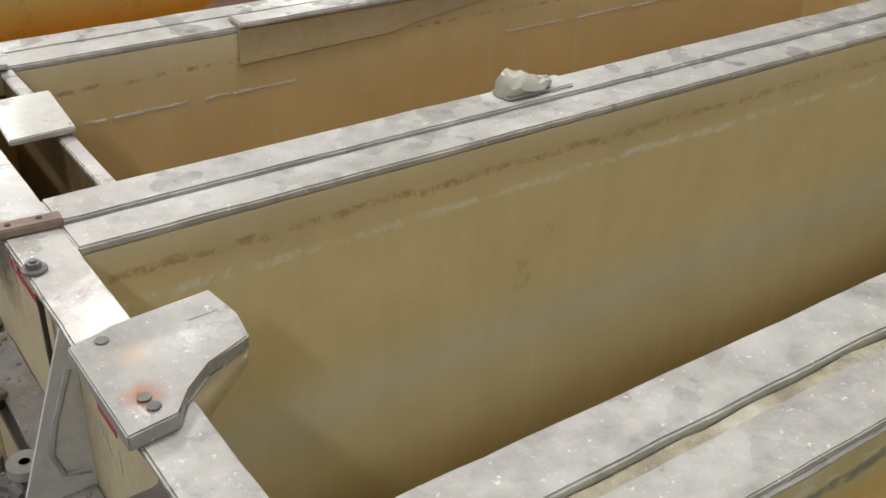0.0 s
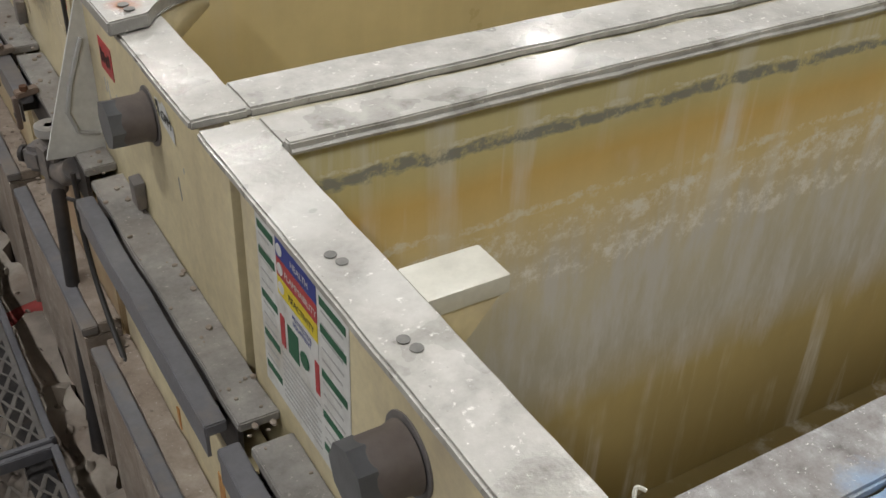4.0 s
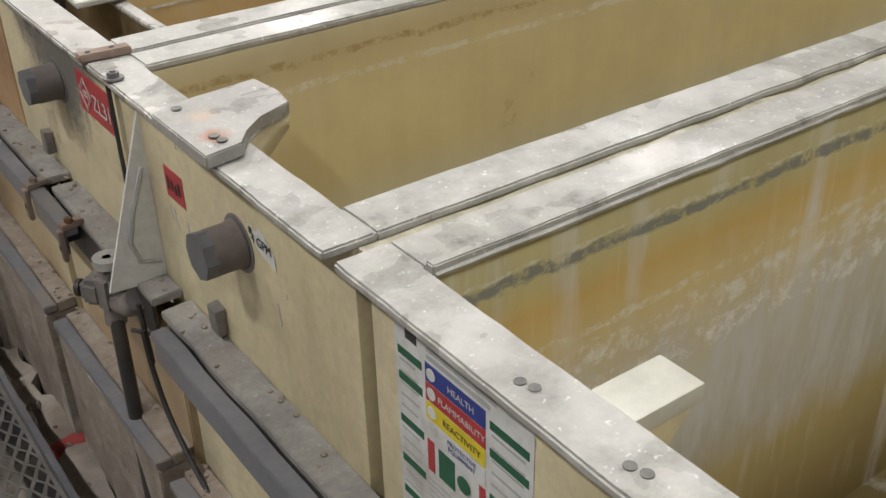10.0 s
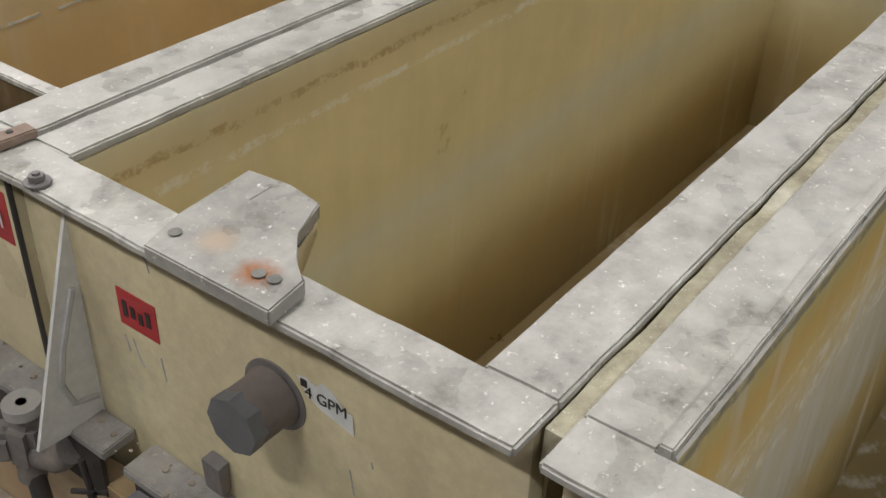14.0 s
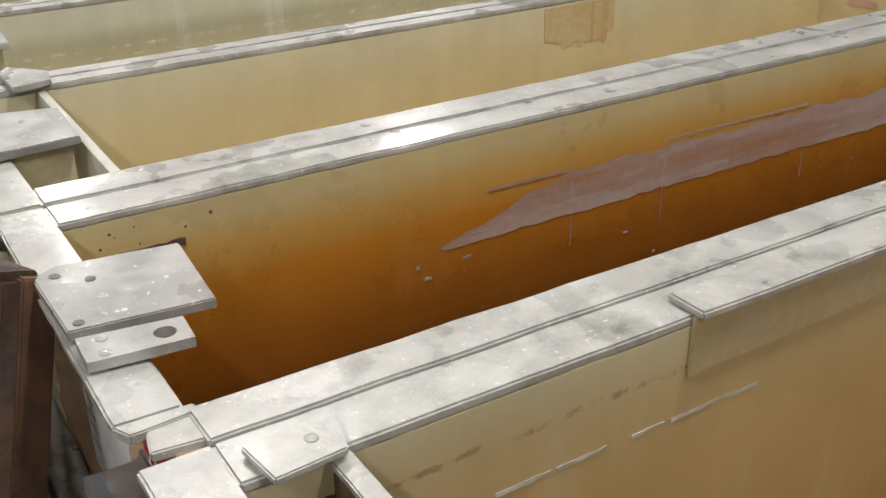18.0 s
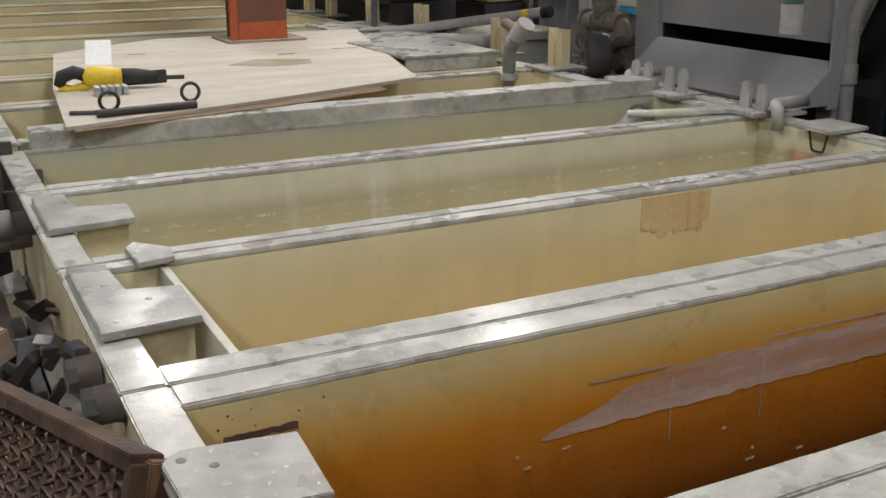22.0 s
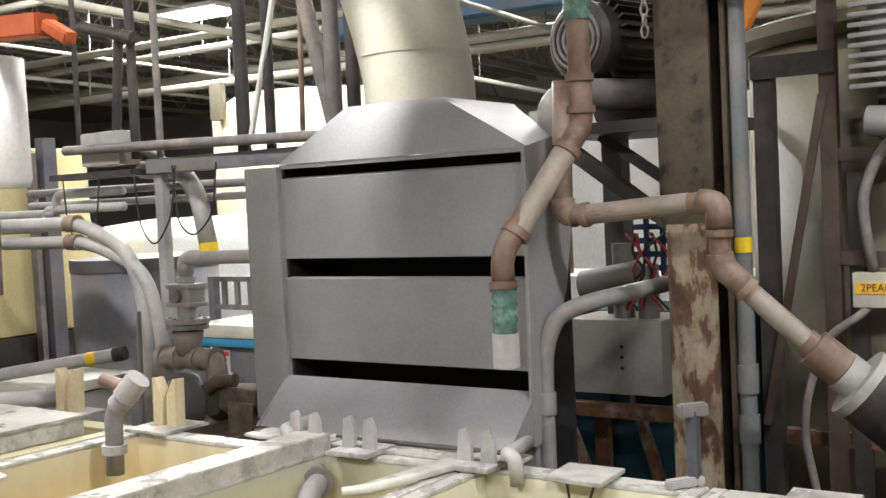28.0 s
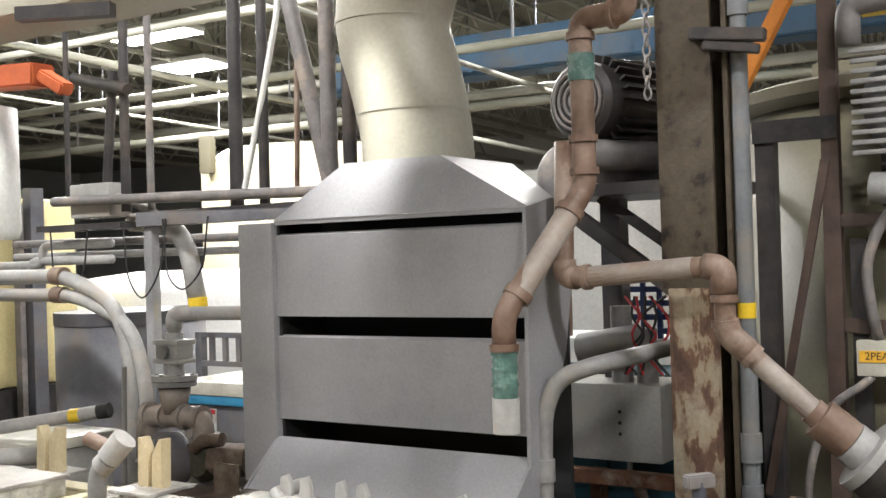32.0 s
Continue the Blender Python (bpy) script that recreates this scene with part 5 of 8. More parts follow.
for y0, y1 in ((-1.9, -0.17), (-0.13, 0.49), (0.53, 1.1), (1.145, 1.9), (1.94, 3.5)):
    sk = thing("support_block", "browned cream plastic base under the tank, dusty", "base", "tank bases", at=(0.0, (y0 + y1) / 2, -0.27))
    part("skirt", worn(slab(-0.01, 0.03, y0, y1, -0.27, Z(-0.44), 0.003, 0.08, 0.003), 0.0015), SKIRT_M if y0 > 0.2 else CREAM, sk)
    part("ledge", worn(worn(slab(-0.052, -0.011, y0 + 0.005, y1 - 0.004, Z(-0.672), Z(-0.648), 0.002, 0.03, 0.002), 0.002, 30), 0.0012, 90), LEDGE_M, sk, "brown ledge strewn with crumbs")
    part("lower_bar", worn(slab(-0.082, -0.054, y0 + 0.003, y1 - 0.012, Z(-0.668), Z(-0.651), 0.0015, 0.1, 0.002), 0.001), BAR_BLUE, sk, "blue-grey painted bar")
    part("foot", worn(worn(slab(-0.078, -0.011, y0 + 0.01, y1 - 0.02, -0.27, Z(-0.674), 0.006, 0.05, 0.003), 0.005, 12), 0.002, 60), LEDGE_M, sk)
random.seed(31)
crumb = bmesh.new()
for i in range(260):
    c = (random.choice((random.uniform(-0.05, -0.012), random.uniform(-0.012, 0.038))), random.uniform(-1.2, 2.2))
    zc = Z(-0.648) if c[0] < -0.0121 else Z(-0.37)
    size = random.choice((0.002, 0.003, 0.005))
    bmesh.ops.create_icosphere(crumb, subdivisions=1, radius=1.0, matrix=Matrix.Translation((c[0], c[1], zc + size * 0.3)) @ Matrix.Diagonal((size, size * random.uniform(0.6, 1.5), size * 0.6, 1)))
tagged(part("ledge_crumbs", crumb, LEDGE_M), "pale crumbs and scale lying on the ledges", "rubble", kind="stuff")
drip = thing("rust_drip", "orange rust drip down the tank base", "residue", at=(-0.012, 0.0, Z(-0.6)))
DRIP_M = surface("orange_rust_drip", [(0.3, (0.5, 0.2, 0.05)), (0.7, (0.62, 0.36, 0.12))], 30.0, 0.5)
for yk, wk, z1 in ((0.0, 0.022, -0.585), (0.012, 0.01, -0.575), (0.2, 0.008, -0.6)):
    part("drip", worn(slab(-0.0112, -0.0094, yk, yk + wk, Z(-0.645), Z(z1), 0.0, 0.006, 0.0), 0.0018, 80), DRIP_M, drip)
for yy, ww in ((1.155, 0.045), (0.94, 0.036), (-0.44, 0.036), (1.66, 0.045)):
    cl = thing("bar_clamp", "small rusty clamp bolted across the support bars", "clamp", "clamps", at=(-0.05, yy, Z(-0.38)))
    part("jaw", worn(bar((-0.056, yy, Z(-0.368)), (-0.012, yy + 0.006, Z(-0.366)), ww * 0.6, 0.012, 0.002), 0.002, 40), BROWN_DIRT, cl)
    part("drop", worn(bar((-0.058, yy, Z(-0.44)), (-0.058, yy, Z(-0.372)), ww * 0.5, 0.01, 0.002), 0.002, 40), BROWN_DIRT, cl)
    part("nut", disc((-0.038, yy, Z(-0.362)), (0, 0, 1), 0.008, 0.01, 6), RUST, cl)
    part("bolt_hole", disc((-0.0635, yy, Z(-0.41)), (-1, 0, 0), 0.006, 0.001, 10), BLACK, cl)

# ---- valve on a rod ----
valve = thing("gate_valve", "dusty dark gate valve with a cast joint on a long rod", "valve", at=(-0.04, 0.75, -0.27))
part("rod", tube([(-0.105, 0.54, -0.27), (-0.042, 0.735, Z(-0.44))], 0.0135, 16), BLACK_STEEL, valve, "dark steel rod")
part("rod_collar", tube([(-0.043, 0.737, Z(-0.475)), (-0.041, 0.733, Z(-0.435))], 0.02, 14), GREY_PVC, valve)
part("joint", worn(worn(bar((-0.04, 0.735, Z(-0.445)), (-0.038, 0.73, Z(-0.365)), 0.05, 0.046, 0.01), 0.004, 30), 0.002, 90), GREY_PVC, valve)
part("ear", worn(bar((-0.075, 0.775, Z(-0.41)), (-0.045, 0.745, Z(-0.41)), 0.05, 0.05, 0.01), 0.003, 40), GREY_PVC, valve)
part("socket", disc((-0.079, 0.779, Z(-0.41)), (-0.7, 0.7, 0), 0.016, 0.008, 16, 0.002), BLACK_STEEL, valve)
part("stud", disc((-0.082, 0.782, Z(-0.41)), (-0.7, 0.7, 0), 0.007, 0.01, 8), GREY_PVC, valve)
part("elbow", worn(tube(bend([(-0.04, 0.73, Z(-0.42)), (-0.03, 0.69, Z(-0.425)), (-0.02, 0.665, Z(-0.4))], 0.03), 0.021, 14), 0.003, 50), GREY_PVC, valve)
wheel = part("indexed_cap", disc((-0.038, 0.727, Z(-0.352)), (0, 0, 1), 0.026, 0.016, 22, 0.003), LIGHT_PVC, valve, "pale round cap with small holes")
for k in range(8):
    a = k * math.tau / 8
    part("cap_hole", disc((-0.038 + 0.018 * math.cos(a), 0.727 + 0.018 * math.sin(a), Z(-0.3437)), (0, 0, 1), 0.004, 0.001, 8), BLACK, wheel)
part("hub", disc((-0.038, 0.727, Z(-0.342)), (0, 0, 1), 0.008, 0.006, 12, 0.001), GREY_PVC, wheel)
cross = thing("valve_key", "small dark cross-shaped key beside the valve", "key", at=(-0.03, 0.62, Z(-0.43)))
part("stem", tube([(-0.03, 0.625, Z(-0.385)), (-0.03, 0.61, Z(-0.5))], 0.005, 8), BLACK_STEEL, cross)
part("cross_bar", tube([(-0.045, 0.64, Z(-0.44)), (-0.018, 0.6, Z(-0.44))], 0.004, 8), BLACK_STEEL, cross)
hose = thing("black_cable", "thin black cable drooping along the tank base", "cable", at=(-0.034, 0.5, Z(-0.6)))
part("cable", tube(bend([(-0.036, 0.61, Z(-0.43)), (-0.036, 0.6, Z(-0.5)), (-0.036, 0.56, Z(-0.58)), (-0.037, 0.46, Z(-0.64)), (-0.04, 0.36, Z(-0.665)), (-0.05, 0.3, Z(-0.69))], 0.1), 0.005, 8), BLACK, hose)
# ---- floor things beside the tanks ----
rp = thing("red_pipe", "dirty red pipe with a yellow band near the floor", "pipe", at=(-0.15, 1.1, -0.1))
part("pipe", tube([(-0.6, 1.12, -0.13), (-0.06, 1.16, -0.1)], 0.04, 16), surface("dirty_red_paint", [(0.3, (0.2, 0.02, 0.02)), (0.7, (0.32, 0.04, 0.035))], 8.0, 0.5, dirt=(0.2, 0.12, 0.1)), rp)
part("yellow_band", tube([(-0.6, 1.155, -0.1), (-0.12, 1.19, -0.075)], 0.012, 10), YELLOW, rp)
jb = thing("junction_box", "small white electrical box on the floor", "box", at=(-0.09, 1.98, 0.05))
part("box", box(-0.13, -0.06, 1.93, 2.03, 0.07, 0.15, 0.006), WHITE_PAINT, jb)
part("knob", disc((-0.095, 1.96, 0.15), (0, 0, 1), 0.012, 0.006, 10), BLACK, jb)
part("stand", box(-0.12, -0.07, 1.95, 2.01, -0.27, 0.07), GREY_PVC, jb)
random.seed(4)
rub = bmesh.new()
for i in range(1500):
    x, y = random.uniform(-0.6, -0.1), random.uniform(-1.6, 4.2)
    s = random.choice((0.008, 0.012, 0.018, 0.03, 0.045)) * random.uniform(0.6, 1.2) * (0.4 if -0.32 < x and y < 1.6 else 1.0)
    m = Matrix.Translation((x, y, (-0.06 if -0.32 < x and y < 1.6 else -0.268) + s * 0.25)) @ Euler([random.uniform(0, 6) for _ in range(3)]).to_matrix().to_4x4() @ Matrix.Diagonal((s, s * random.uniform(0.5, 1), s * random.uniform(0.3, 0.8), 1))
    bmesh.ops.create_icosphere(rub, subdivisions=1, radius=1.0, matrix=m)
tagged(part("rubble_bank", worn(worn(slab(-0.34, -0.08, -1.9, 1.6, -0.27, -0.06, 0.03, 0.03, 0.0), 0.035, 9), 0.012, 40), CONCRETE), "bank of crumbled brown rubble along the tank foot", "rubble", kind="stuff")
tagged(part("floor_rubble", worn(rub, 0.004, 60), CONCRETE), "crumbled grey-brown rubble and scale on the floor", "rubble", kind="stuff")


# ---- walkway gratings ----
def diamond_sheet(u_len, v_len, cell_u, cell_v, strand, thick):
    """Expanded metal in the plane of u and v: zigzag strands with lens-shaped holes, flattened and twisted a little."""
    bm = bmesh.new()
    nu, nv = int(u_len / cell_u), int(v_len / cell_v)
    for j in range(nv + 1):
        prev = None
        for i in range(nu * 2 + 1):
            u = i * cell_u / 2
            v = j * cell_v + (cell_v if (i + j) % 2 else 0) * 0.94
            if v > v_len:
                continue
            twist = 0.9 * thick * (1 if i % 2 else -1)
            wide = strand * (1.25 if i % 2 else 0.8)
            ring = [bm.verts.new((u, v - wide, twist - thick)), bm.verts.new((u, v + wide * 0.9, twist + thick * 0.2)), bm.verts.new((u, v + wide, twist + thick)), bm.verts.new((u, v - wide * 0.9, twist))]
            if prev:
                for k in range(4):
                    bm.faces.new((prev[k], prev[(k + 1) % 4], ring[(k + 1) % 4], ring[k]))
            prev = ring
    return bm


def grating(name, label, origin, u, v, u_len, v_len, mat, frame_mat, cell=(0.05, 0.022), strand=0.0042, thick=0.0035, rails=0.018):
    u, v = Vector(u).normalized(), Vector(v).normalized()
    w = u.cross(v).normalized()
    m = Matrix((u, v, w)).transposed().to_4x4()
    m.translation = Vector(origin)
    g = thing(name, label, "grating", at=tuple(origin))
    bm = diamond_sheet(u_len, v_len, cell[0], cell[1], strand, thick)
    bm.transform(m)
    part("mesh_sheet", bm, mat, g)
    for a, b2 in (((0, 0), (u_len, 0)), ((0, v_len), (u_len, v_len)), ((0, 0), (0, v_len)), ((u_len, 0), (u_len, v_len))):
        p, q = m @ Vector((*a, -rails)), m @ Vector((*b2, -rails))
        part("edge_bar", worn(bar(p, q, rails * 1.2, rails * 2.4, 0.002, w), 0.0015), frame_mat, g)
    return g


GX = -0.17
for y0 in (-2.6, -1.54, -0.48, 0.58):
    grating("walkway_grating", "grey expanded-metal walkway panel with diamond holes", (GX - 0.92, y0 + 0.008, 0.0), (0, 1, 0), (1, 0, 0), 1.04, 0.92, GRATE_M, STEEL_GREY, (0.062, 0.0165), 0.004, 0.003, 0.012)
for xx in (GX - 0.01, GX - 0.9):
    tagged(part("walkway_beam", box(xx - 0.05, xx, -2.7, 1.68, -0.2, -0.03), BLACK_STEEL), kind="structure")
for xx in (GX - 0.05, GX - 0.92):
    for yy in (-2.6, -1.0, 0.6, 1.6):
        tagged(part("walkway_leg", box(xx, xx + 0.04, yy, yy + 0.04, -0.32, -0.2), BLACK_STEEL), kind="structure")
# the lifted, rusted panel that leans on the tanks
tr, tl, br = Vector((0.004, 1.885, Z(0.012))), Vector((-0.236, 2.86, Z(-0.17))), Vector((-0.21, 1.68, Z(-0.75)))
uu, vv = (tl - tr), (br - tr)
vv = vv - uu.normalized() * vv.dot(uu.normalized())
PANEL_RUST = surface("dark_rusted_steel", [(0.3, (0.035, 0.023, 0.018)), (0.5, (0.11, 0.066, 0.046)), (0.65, (0.18, 0.108, 0.072)), (0.8, (0.3, 0.22, 0.175))], 14.0, 0.45, metal=0.35, dirt=(0.11, 0.085, 0.075), bump=0.8)
grating("rusty_grating_panel", "rusted expanded-metal panel leaning against the tanks", tr + vv * 1.18, uu, -vv, uu.length, vv.length * 1.18, PANEL_RUST, PANEL_RUST, (0.052, 0.0165), 0.0045, 0.006, 0.02)
wn = uu.cross(vv).normalized()
RUST_RAIL = surface("orange_brown_rust", [(0.3, (0.04, 0.022, 0.014)), (0.5, (0.13, 0.062, 0.032)), (0.7, (0.24, 0.12, 0.06))], 9.0, 0.6, metal=0.2, dirt=(0.09, 0.06, 0.05), bump=0.8, stretch=(1, 1, 0.4))
rusty_panel = bpy.context.scene.objects['rusty_grating_panel']
part("rail", worn(worn(bar(tr - uu.normalized() * 0.004 + vv * 1.2, tr - uu.normalized() * 0.004 - vv.normalized() * 0.006, 0.026, 0.046, 0.003, wn), 0.002, 30), 0.001, 90), RUST_RAIL, rusty_panel, "thick brown rusted rail")
tw = thing("twist_tie", "pale turquoise plastic tie on the rusty mesh", "tie", at=tuple(tr + vv * 0.62 + uu * 0.42))
TURQ = surface("turquoise_plastic", [(0.3, (0.35, 0.6, 0.6)), (0.7, (0.5, 0.72, 0.7))], 20.0, 0.4)
for k in range(5):
    c = tr + vv * (0.6 + 0.02 * (k % 2)) + uu * (0.34 + 0.04 * k) - uu.cross(vv).normalized() * -0.012
    part("loop", tube([c, c + uu.normalized() * 0.015 + vv.normalized() * 0.012, c + uu.normalized() * 0.03], 0.005, 8), TURQ, tw)
# second lifted plate and channels behind it
sp2 = thing("rusty_plate", "rusty steel channel plate leaning behind the mesh panel", "plate", at=(-0.2, 3.3, 0.1))
part("plate", worn(bar((-0.42, 2.62, -0.2), (-0.12, 3.45, Z(-0.13)), 0.28, 0.012, 0.002, (1, 0.3, 0.4)), 0.003), RUST, sp2)
part("edge_rail", bar((-0.56, 2.65, -0.2), (-0.27, 3.45, Z(-0.11)), 0.02, 0.04, 0.003), RUST_RAIL, sp2, "worn brown edge")
blk = thing("wood_block", "rusty brown block under the mesh panel", "block", at=(-0.16, 2.75, Z(-0.2)))
part("block", worn(bar((-0.24, 2.8, Z(-0.2)), (-0.11, 2.88, Z(-0.16)), 0.06, 0.07, 0.004), 0.002), BROWN_DIRT, blk)

# ---- blue drum ----
drum = thing("plastic_drum", "blue plastic drum standing on the floor", "drum", at=(-0.37, 6.2, -0.27))
dx, dy = -0.37, 6.2
prof = [(0.27, -0.27), (0.29, -0.24), (0.29, 0.05), (0.297, 0.07), (0.29, 0.09), (0.29, 0.33), (0.297, 0.35), (0.29, 0.37), (0.288, 0.57), (0.3, 0.58), (0.305, 0.615), (0.297, 0.63), (0.285, 0.628)]
part("shell", tube([(dx, dy, z) for _, z in prof], 0.3, 40, None, [r for r, _ in prof], False), BLUE_DRUM, drum, smooth=True)
part("inside", tube([(dx, dy, 0.628), (dx, dy, 0.3)], 0.28, 40, None, [0.284, 0.28]), BLUE_DRUM, drum)
pal = thing("wood_plank", "pale timber plank lying beside the drum", "plank", at=(-0.6, 5.3, -0.2))
part("plank", worn(bar((-1.1, 5.3, 0.02), (-0.16, 5.75, 0.06), 0.09, 0.03, 0.003), 0.002), WOOD_PALE, pal)
for k, yy in enumerate((4.2, 4.7, 5.2)):
    fp = thing("floor_plate", "dark green-grey steel floor plate", "plate", "floor plates", at=(-0.7, yy, -0.27))
    part("plate", worn(slab(-1.3, -0.28, yy, yy + 0.44, -0.268, -0.25 + 0.004 * k, 0.003, 0.2, 0.003), 0.002), surface(f"worn_green_steel_{'abc'[k]}", [(0.3, (0.08, 0.1, 0.1)), (0.7, (0.16, 0.18, 0.17))], 3.0, 0.4, metal=0.3, dirt=(0.2, 0.19, 0.17)), fp)

# pipes and clutter at the front of the far tanks
for k, (yy, zz) in enumerate(((3.55, -0.1), (3.75, -0.2), (4.1, -0.06), (4.5, -0.15), (5.0, -0.05), (5.6, -0.1), (6.3, -0.05), (7.0, -0.08))):
    pz = thing("drain_pipe", "dusty dark grey drain pipe elbow at the tank front", "pipe", "drain pipes", at=(-0.05, yy, Z(zz)))
    r = 0.034 if k % 2 == 0 else 0.024
    part("pipe", tube(bend([(0.05, yy, Z(zz)), (-0.13, yy, Z(zz)), (-0.13 - 0.02 * (k % 3), yy + 0.02, Z(zz - 0.5)), (-0.13, yy, -0.27)], 0.06), r, 14), STEEL_GREY, pz, smooth=True)
    part("collar", tube([(-0.02, yy, Z(zz)), (-0.06, yy, Z(zz))], r * 1.25, 14), GREY_PVC, pz)
for k, (x, y, h1, w) in enumerate(((-0.04, 3.75, 0.03, 0.04), (-0.06, 4.05, 0.04, 0.04), (-0.1, 4.15, 0.03, 0.05), (0.02, 4.0, 0.04, 0.04), (0.0, 5.3, 0.2, 0.07), (0.0, 5.7, 0.28, 0.06), (0.0, 6.6, 0.3, 0.06))):
    bk = thing("guide_bracket", "grey painted upright guide bracket at the tank front", "bracket", "guide brackets", at=(x, y, Z(-0.2)))
    part("upright", worn(box(x - w / 2, x + w / 2, y - 0.012, y + 0.012, Z(-0.3), Z(h1), 0.003), 0.003), BLACK_STEEL, bk)
    part("crossbar", worn(box(x - w, x + 0.1, y + 0.013, y + 0.03, Z(-0.12), Z(-0.06), 0.003), 0.002), STEEL_GREY, bk)
random.seed(8)
scr = thing("scrap_pile", "dark heap of broken plastic scrap beside the tank", "scrap", at=(-0.05, 2.9, Z(-0.6)))
for i in range(40):
    c = Vector((random.uniform(-0.1, 0.03), random.uniform(2.35, 3.5), Z(random.uniform(-0.45, -0.12))))
    part("shard", worn(bar(c, c + Vector((random.uniform(-0.05, 0.05), random.uniform(-0.06, 0.06), random.uniform(-0.08, 0.08))), random.uniform(0.02, 0.05), random.uniform(0.01, 0.03), 0.002), 0.006, 40), random.choice((GREY_CRUST, STEEL_GREY, BLACK_STEEL)), scr)
part("mound", worn(slab(-0.11, 0.03, 2.3, 3.5, -0.27, Z(-0.42), 0.02, 0.06, 0.0), 0.02, 9), BLACK_STEEL, scr)

# ---- frame under the tanks ----
for xx in (0.25, 1.2, 2.1):
    tagged(part("tank_sleeper", box(xx, xx + 0.12, -1.9, 15.0, -0.27, 0.02), BLACK_STEEL), kind="structure")

# divider and hanging bracket in the rusty tank
div = thing("divider_sheet", "grey crusted sheet standing in the rusty tank", "sheet", at=(0.14, -1.2, 0.1))
part("sheet", worn(worn(slab(0.128, 0.146, -1.6, -0.79, 0.08, Z(-0.075), 0.006, 0.03, 0.0), 0.004, 30), 0.002, 90), SLATE_CRUST, div)
part("top_edge", worn(worn(slab(0.124, 0.15, -1.6, -0.79, Z(-0.075), Z(-0.064), 0.003, 0.012, 0.002), 0.004, 40), 0.002, 110), CRUST, div)
kn = bmesh.new()
bmesh.ops.create_icosphere(kn, subdivisions=4, radius=1.0, matrix=Matrix.Translation((0.138, -0.805, Z(-0.07))) @ Matrix.Diagonal((0.024, 0.028, 0.028, 1)))
part("knuckle", worn(worn(kn, 0.01, 60), 0.008, 150), GREY_CRUST, div, "lump of grey crust", True)
part("lug", worn(plate_with_hole(bmesh.new(), [(0.11, -1.01), (0.19, -1.0), (0.195, -0.93), (0.115, -0.925)], [(0.152 + 0.009 * math.cos(a * math.tau / 14), -0.965 + 0.009 * math.sin(a * math.tau / 14)) for a in range(14)], Z(-0.062), Z(-0.045)), 0.003, 40), CRUST, div, "white crusted lug with a hole")
part("salt_ledge", worn(worn(slab(0.06, 2.4, -0.808, -0.77, Z(-0.092), Z(-0.072), 0.003, 0.008, 0.0), 0.003, 45), 0.003, 160), GREY_CRUST, tank_a, "ragged grey salt ledge")
BAND_M = weathered("flaking_brown_rust", [(0.3, (0.04, 0.022, 0.016)), (0.45, (0.1, 0.05, 0.034)), (0.6, (0.16, 0.085, 0.058)), (0.75, (0.3, 0.27, 0.26))], speck=(0.4, 0.4, 0.41), smudge=(0.22, 0.23, 0.26), rough=0.6, bump=1.0, scale=26.0)
part("rust_band", worn(slab(0.05, 2.4, -0.7955, -0.768, Z(-0.078), Z(-0.022), 0.002, 0.03, 0.0), 0.002, 30), BAND_M, tank_a, "dark rust band under the rim")
wisp = thing("plastic_curl", "tiny white curl of plastic at the tank corner", "scrap", at=(0.085, -0.69, Z(0)))
part("curl", tube(bend([(0.083, -0.693, Z(0.0)), (0.08, -0.687, Z(0.008)), (0.085, -0.682, Z(0.014)), (0.09, -0.688, Z(0.012))], 0.005), 0.0018, 6), WHITE_PL, wisp)

# ---- plywood, saw and tools ----
PO = [(0.2, 3.99), (0.9, 4.2), (1.61, 4.44), (2.12, 6.3), (0.98, 6.3), (0.42, 5.9), (0.27, 4.8)]


def tilted_sheet(outline, z_of, thick, mat_top):
    bm = bmesh.new()
    lo = [bm.verts.new((x, y, z_of(y))) for x, y in outline]
    hi = [bm.verts.new((x, y, z_of(y) + thick)) for x, y in outline]
    bm.faces.new(lo[::-1])
    bm.faces.new(hi)
    for i in range(len(outline)):
        bm.faces.new((lo[i], lo[(i + 1) % len(outline)], hi[(i + 1) % len(outline)], hi[i]))
    return bm


ply = thing("plywood_sheet", "weathered plywood sheet laid over the tanks", "plywood", at=(0.9, 5.2, PLY_Z(5.2)))
part("sheet", tilted_sheet(PO, PLY_Z, 0.012, PLY), PLY, ply)
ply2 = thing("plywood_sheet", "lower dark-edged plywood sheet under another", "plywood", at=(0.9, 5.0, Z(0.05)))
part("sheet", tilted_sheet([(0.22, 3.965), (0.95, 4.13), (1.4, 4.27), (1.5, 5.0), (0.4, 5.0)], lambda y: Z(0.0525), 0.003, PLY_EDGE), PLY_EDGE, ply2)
ply_patch = part("dark_patch", tilted_sheet([(1.03, 5.12), (1.2, 5.0), (1.38, 5.02), (1.42, 5.16), (1.2, 5.27)], lambda y: PLY_Z(y) + 0.0122, 0.0006, PLY), surface("darker_plywood", [(0.3, (0.3, 0.24, 0.17)), (0.7, (0.42, 0.36, 0.27))], 7.0, 0.6), ply, "darker brown patch")
for a, b2 in (((1.65, 5.47), (1.78, 5.46)), ((1.35, 5.38), (1.43, 5.39)), ((0.72, 5.7), (0.8, 5.68))):
    part("slot", bar((a[0], a[1], PLY_Z(a[1]) + 0.0125), (b2[0], b2[1], PLY_Z(b2[1]) + 0.0125), 0.012, 0.001), PLY_EDGE, ply)

PLACE = Matrix.Translation((0.11, -0.3, 0))
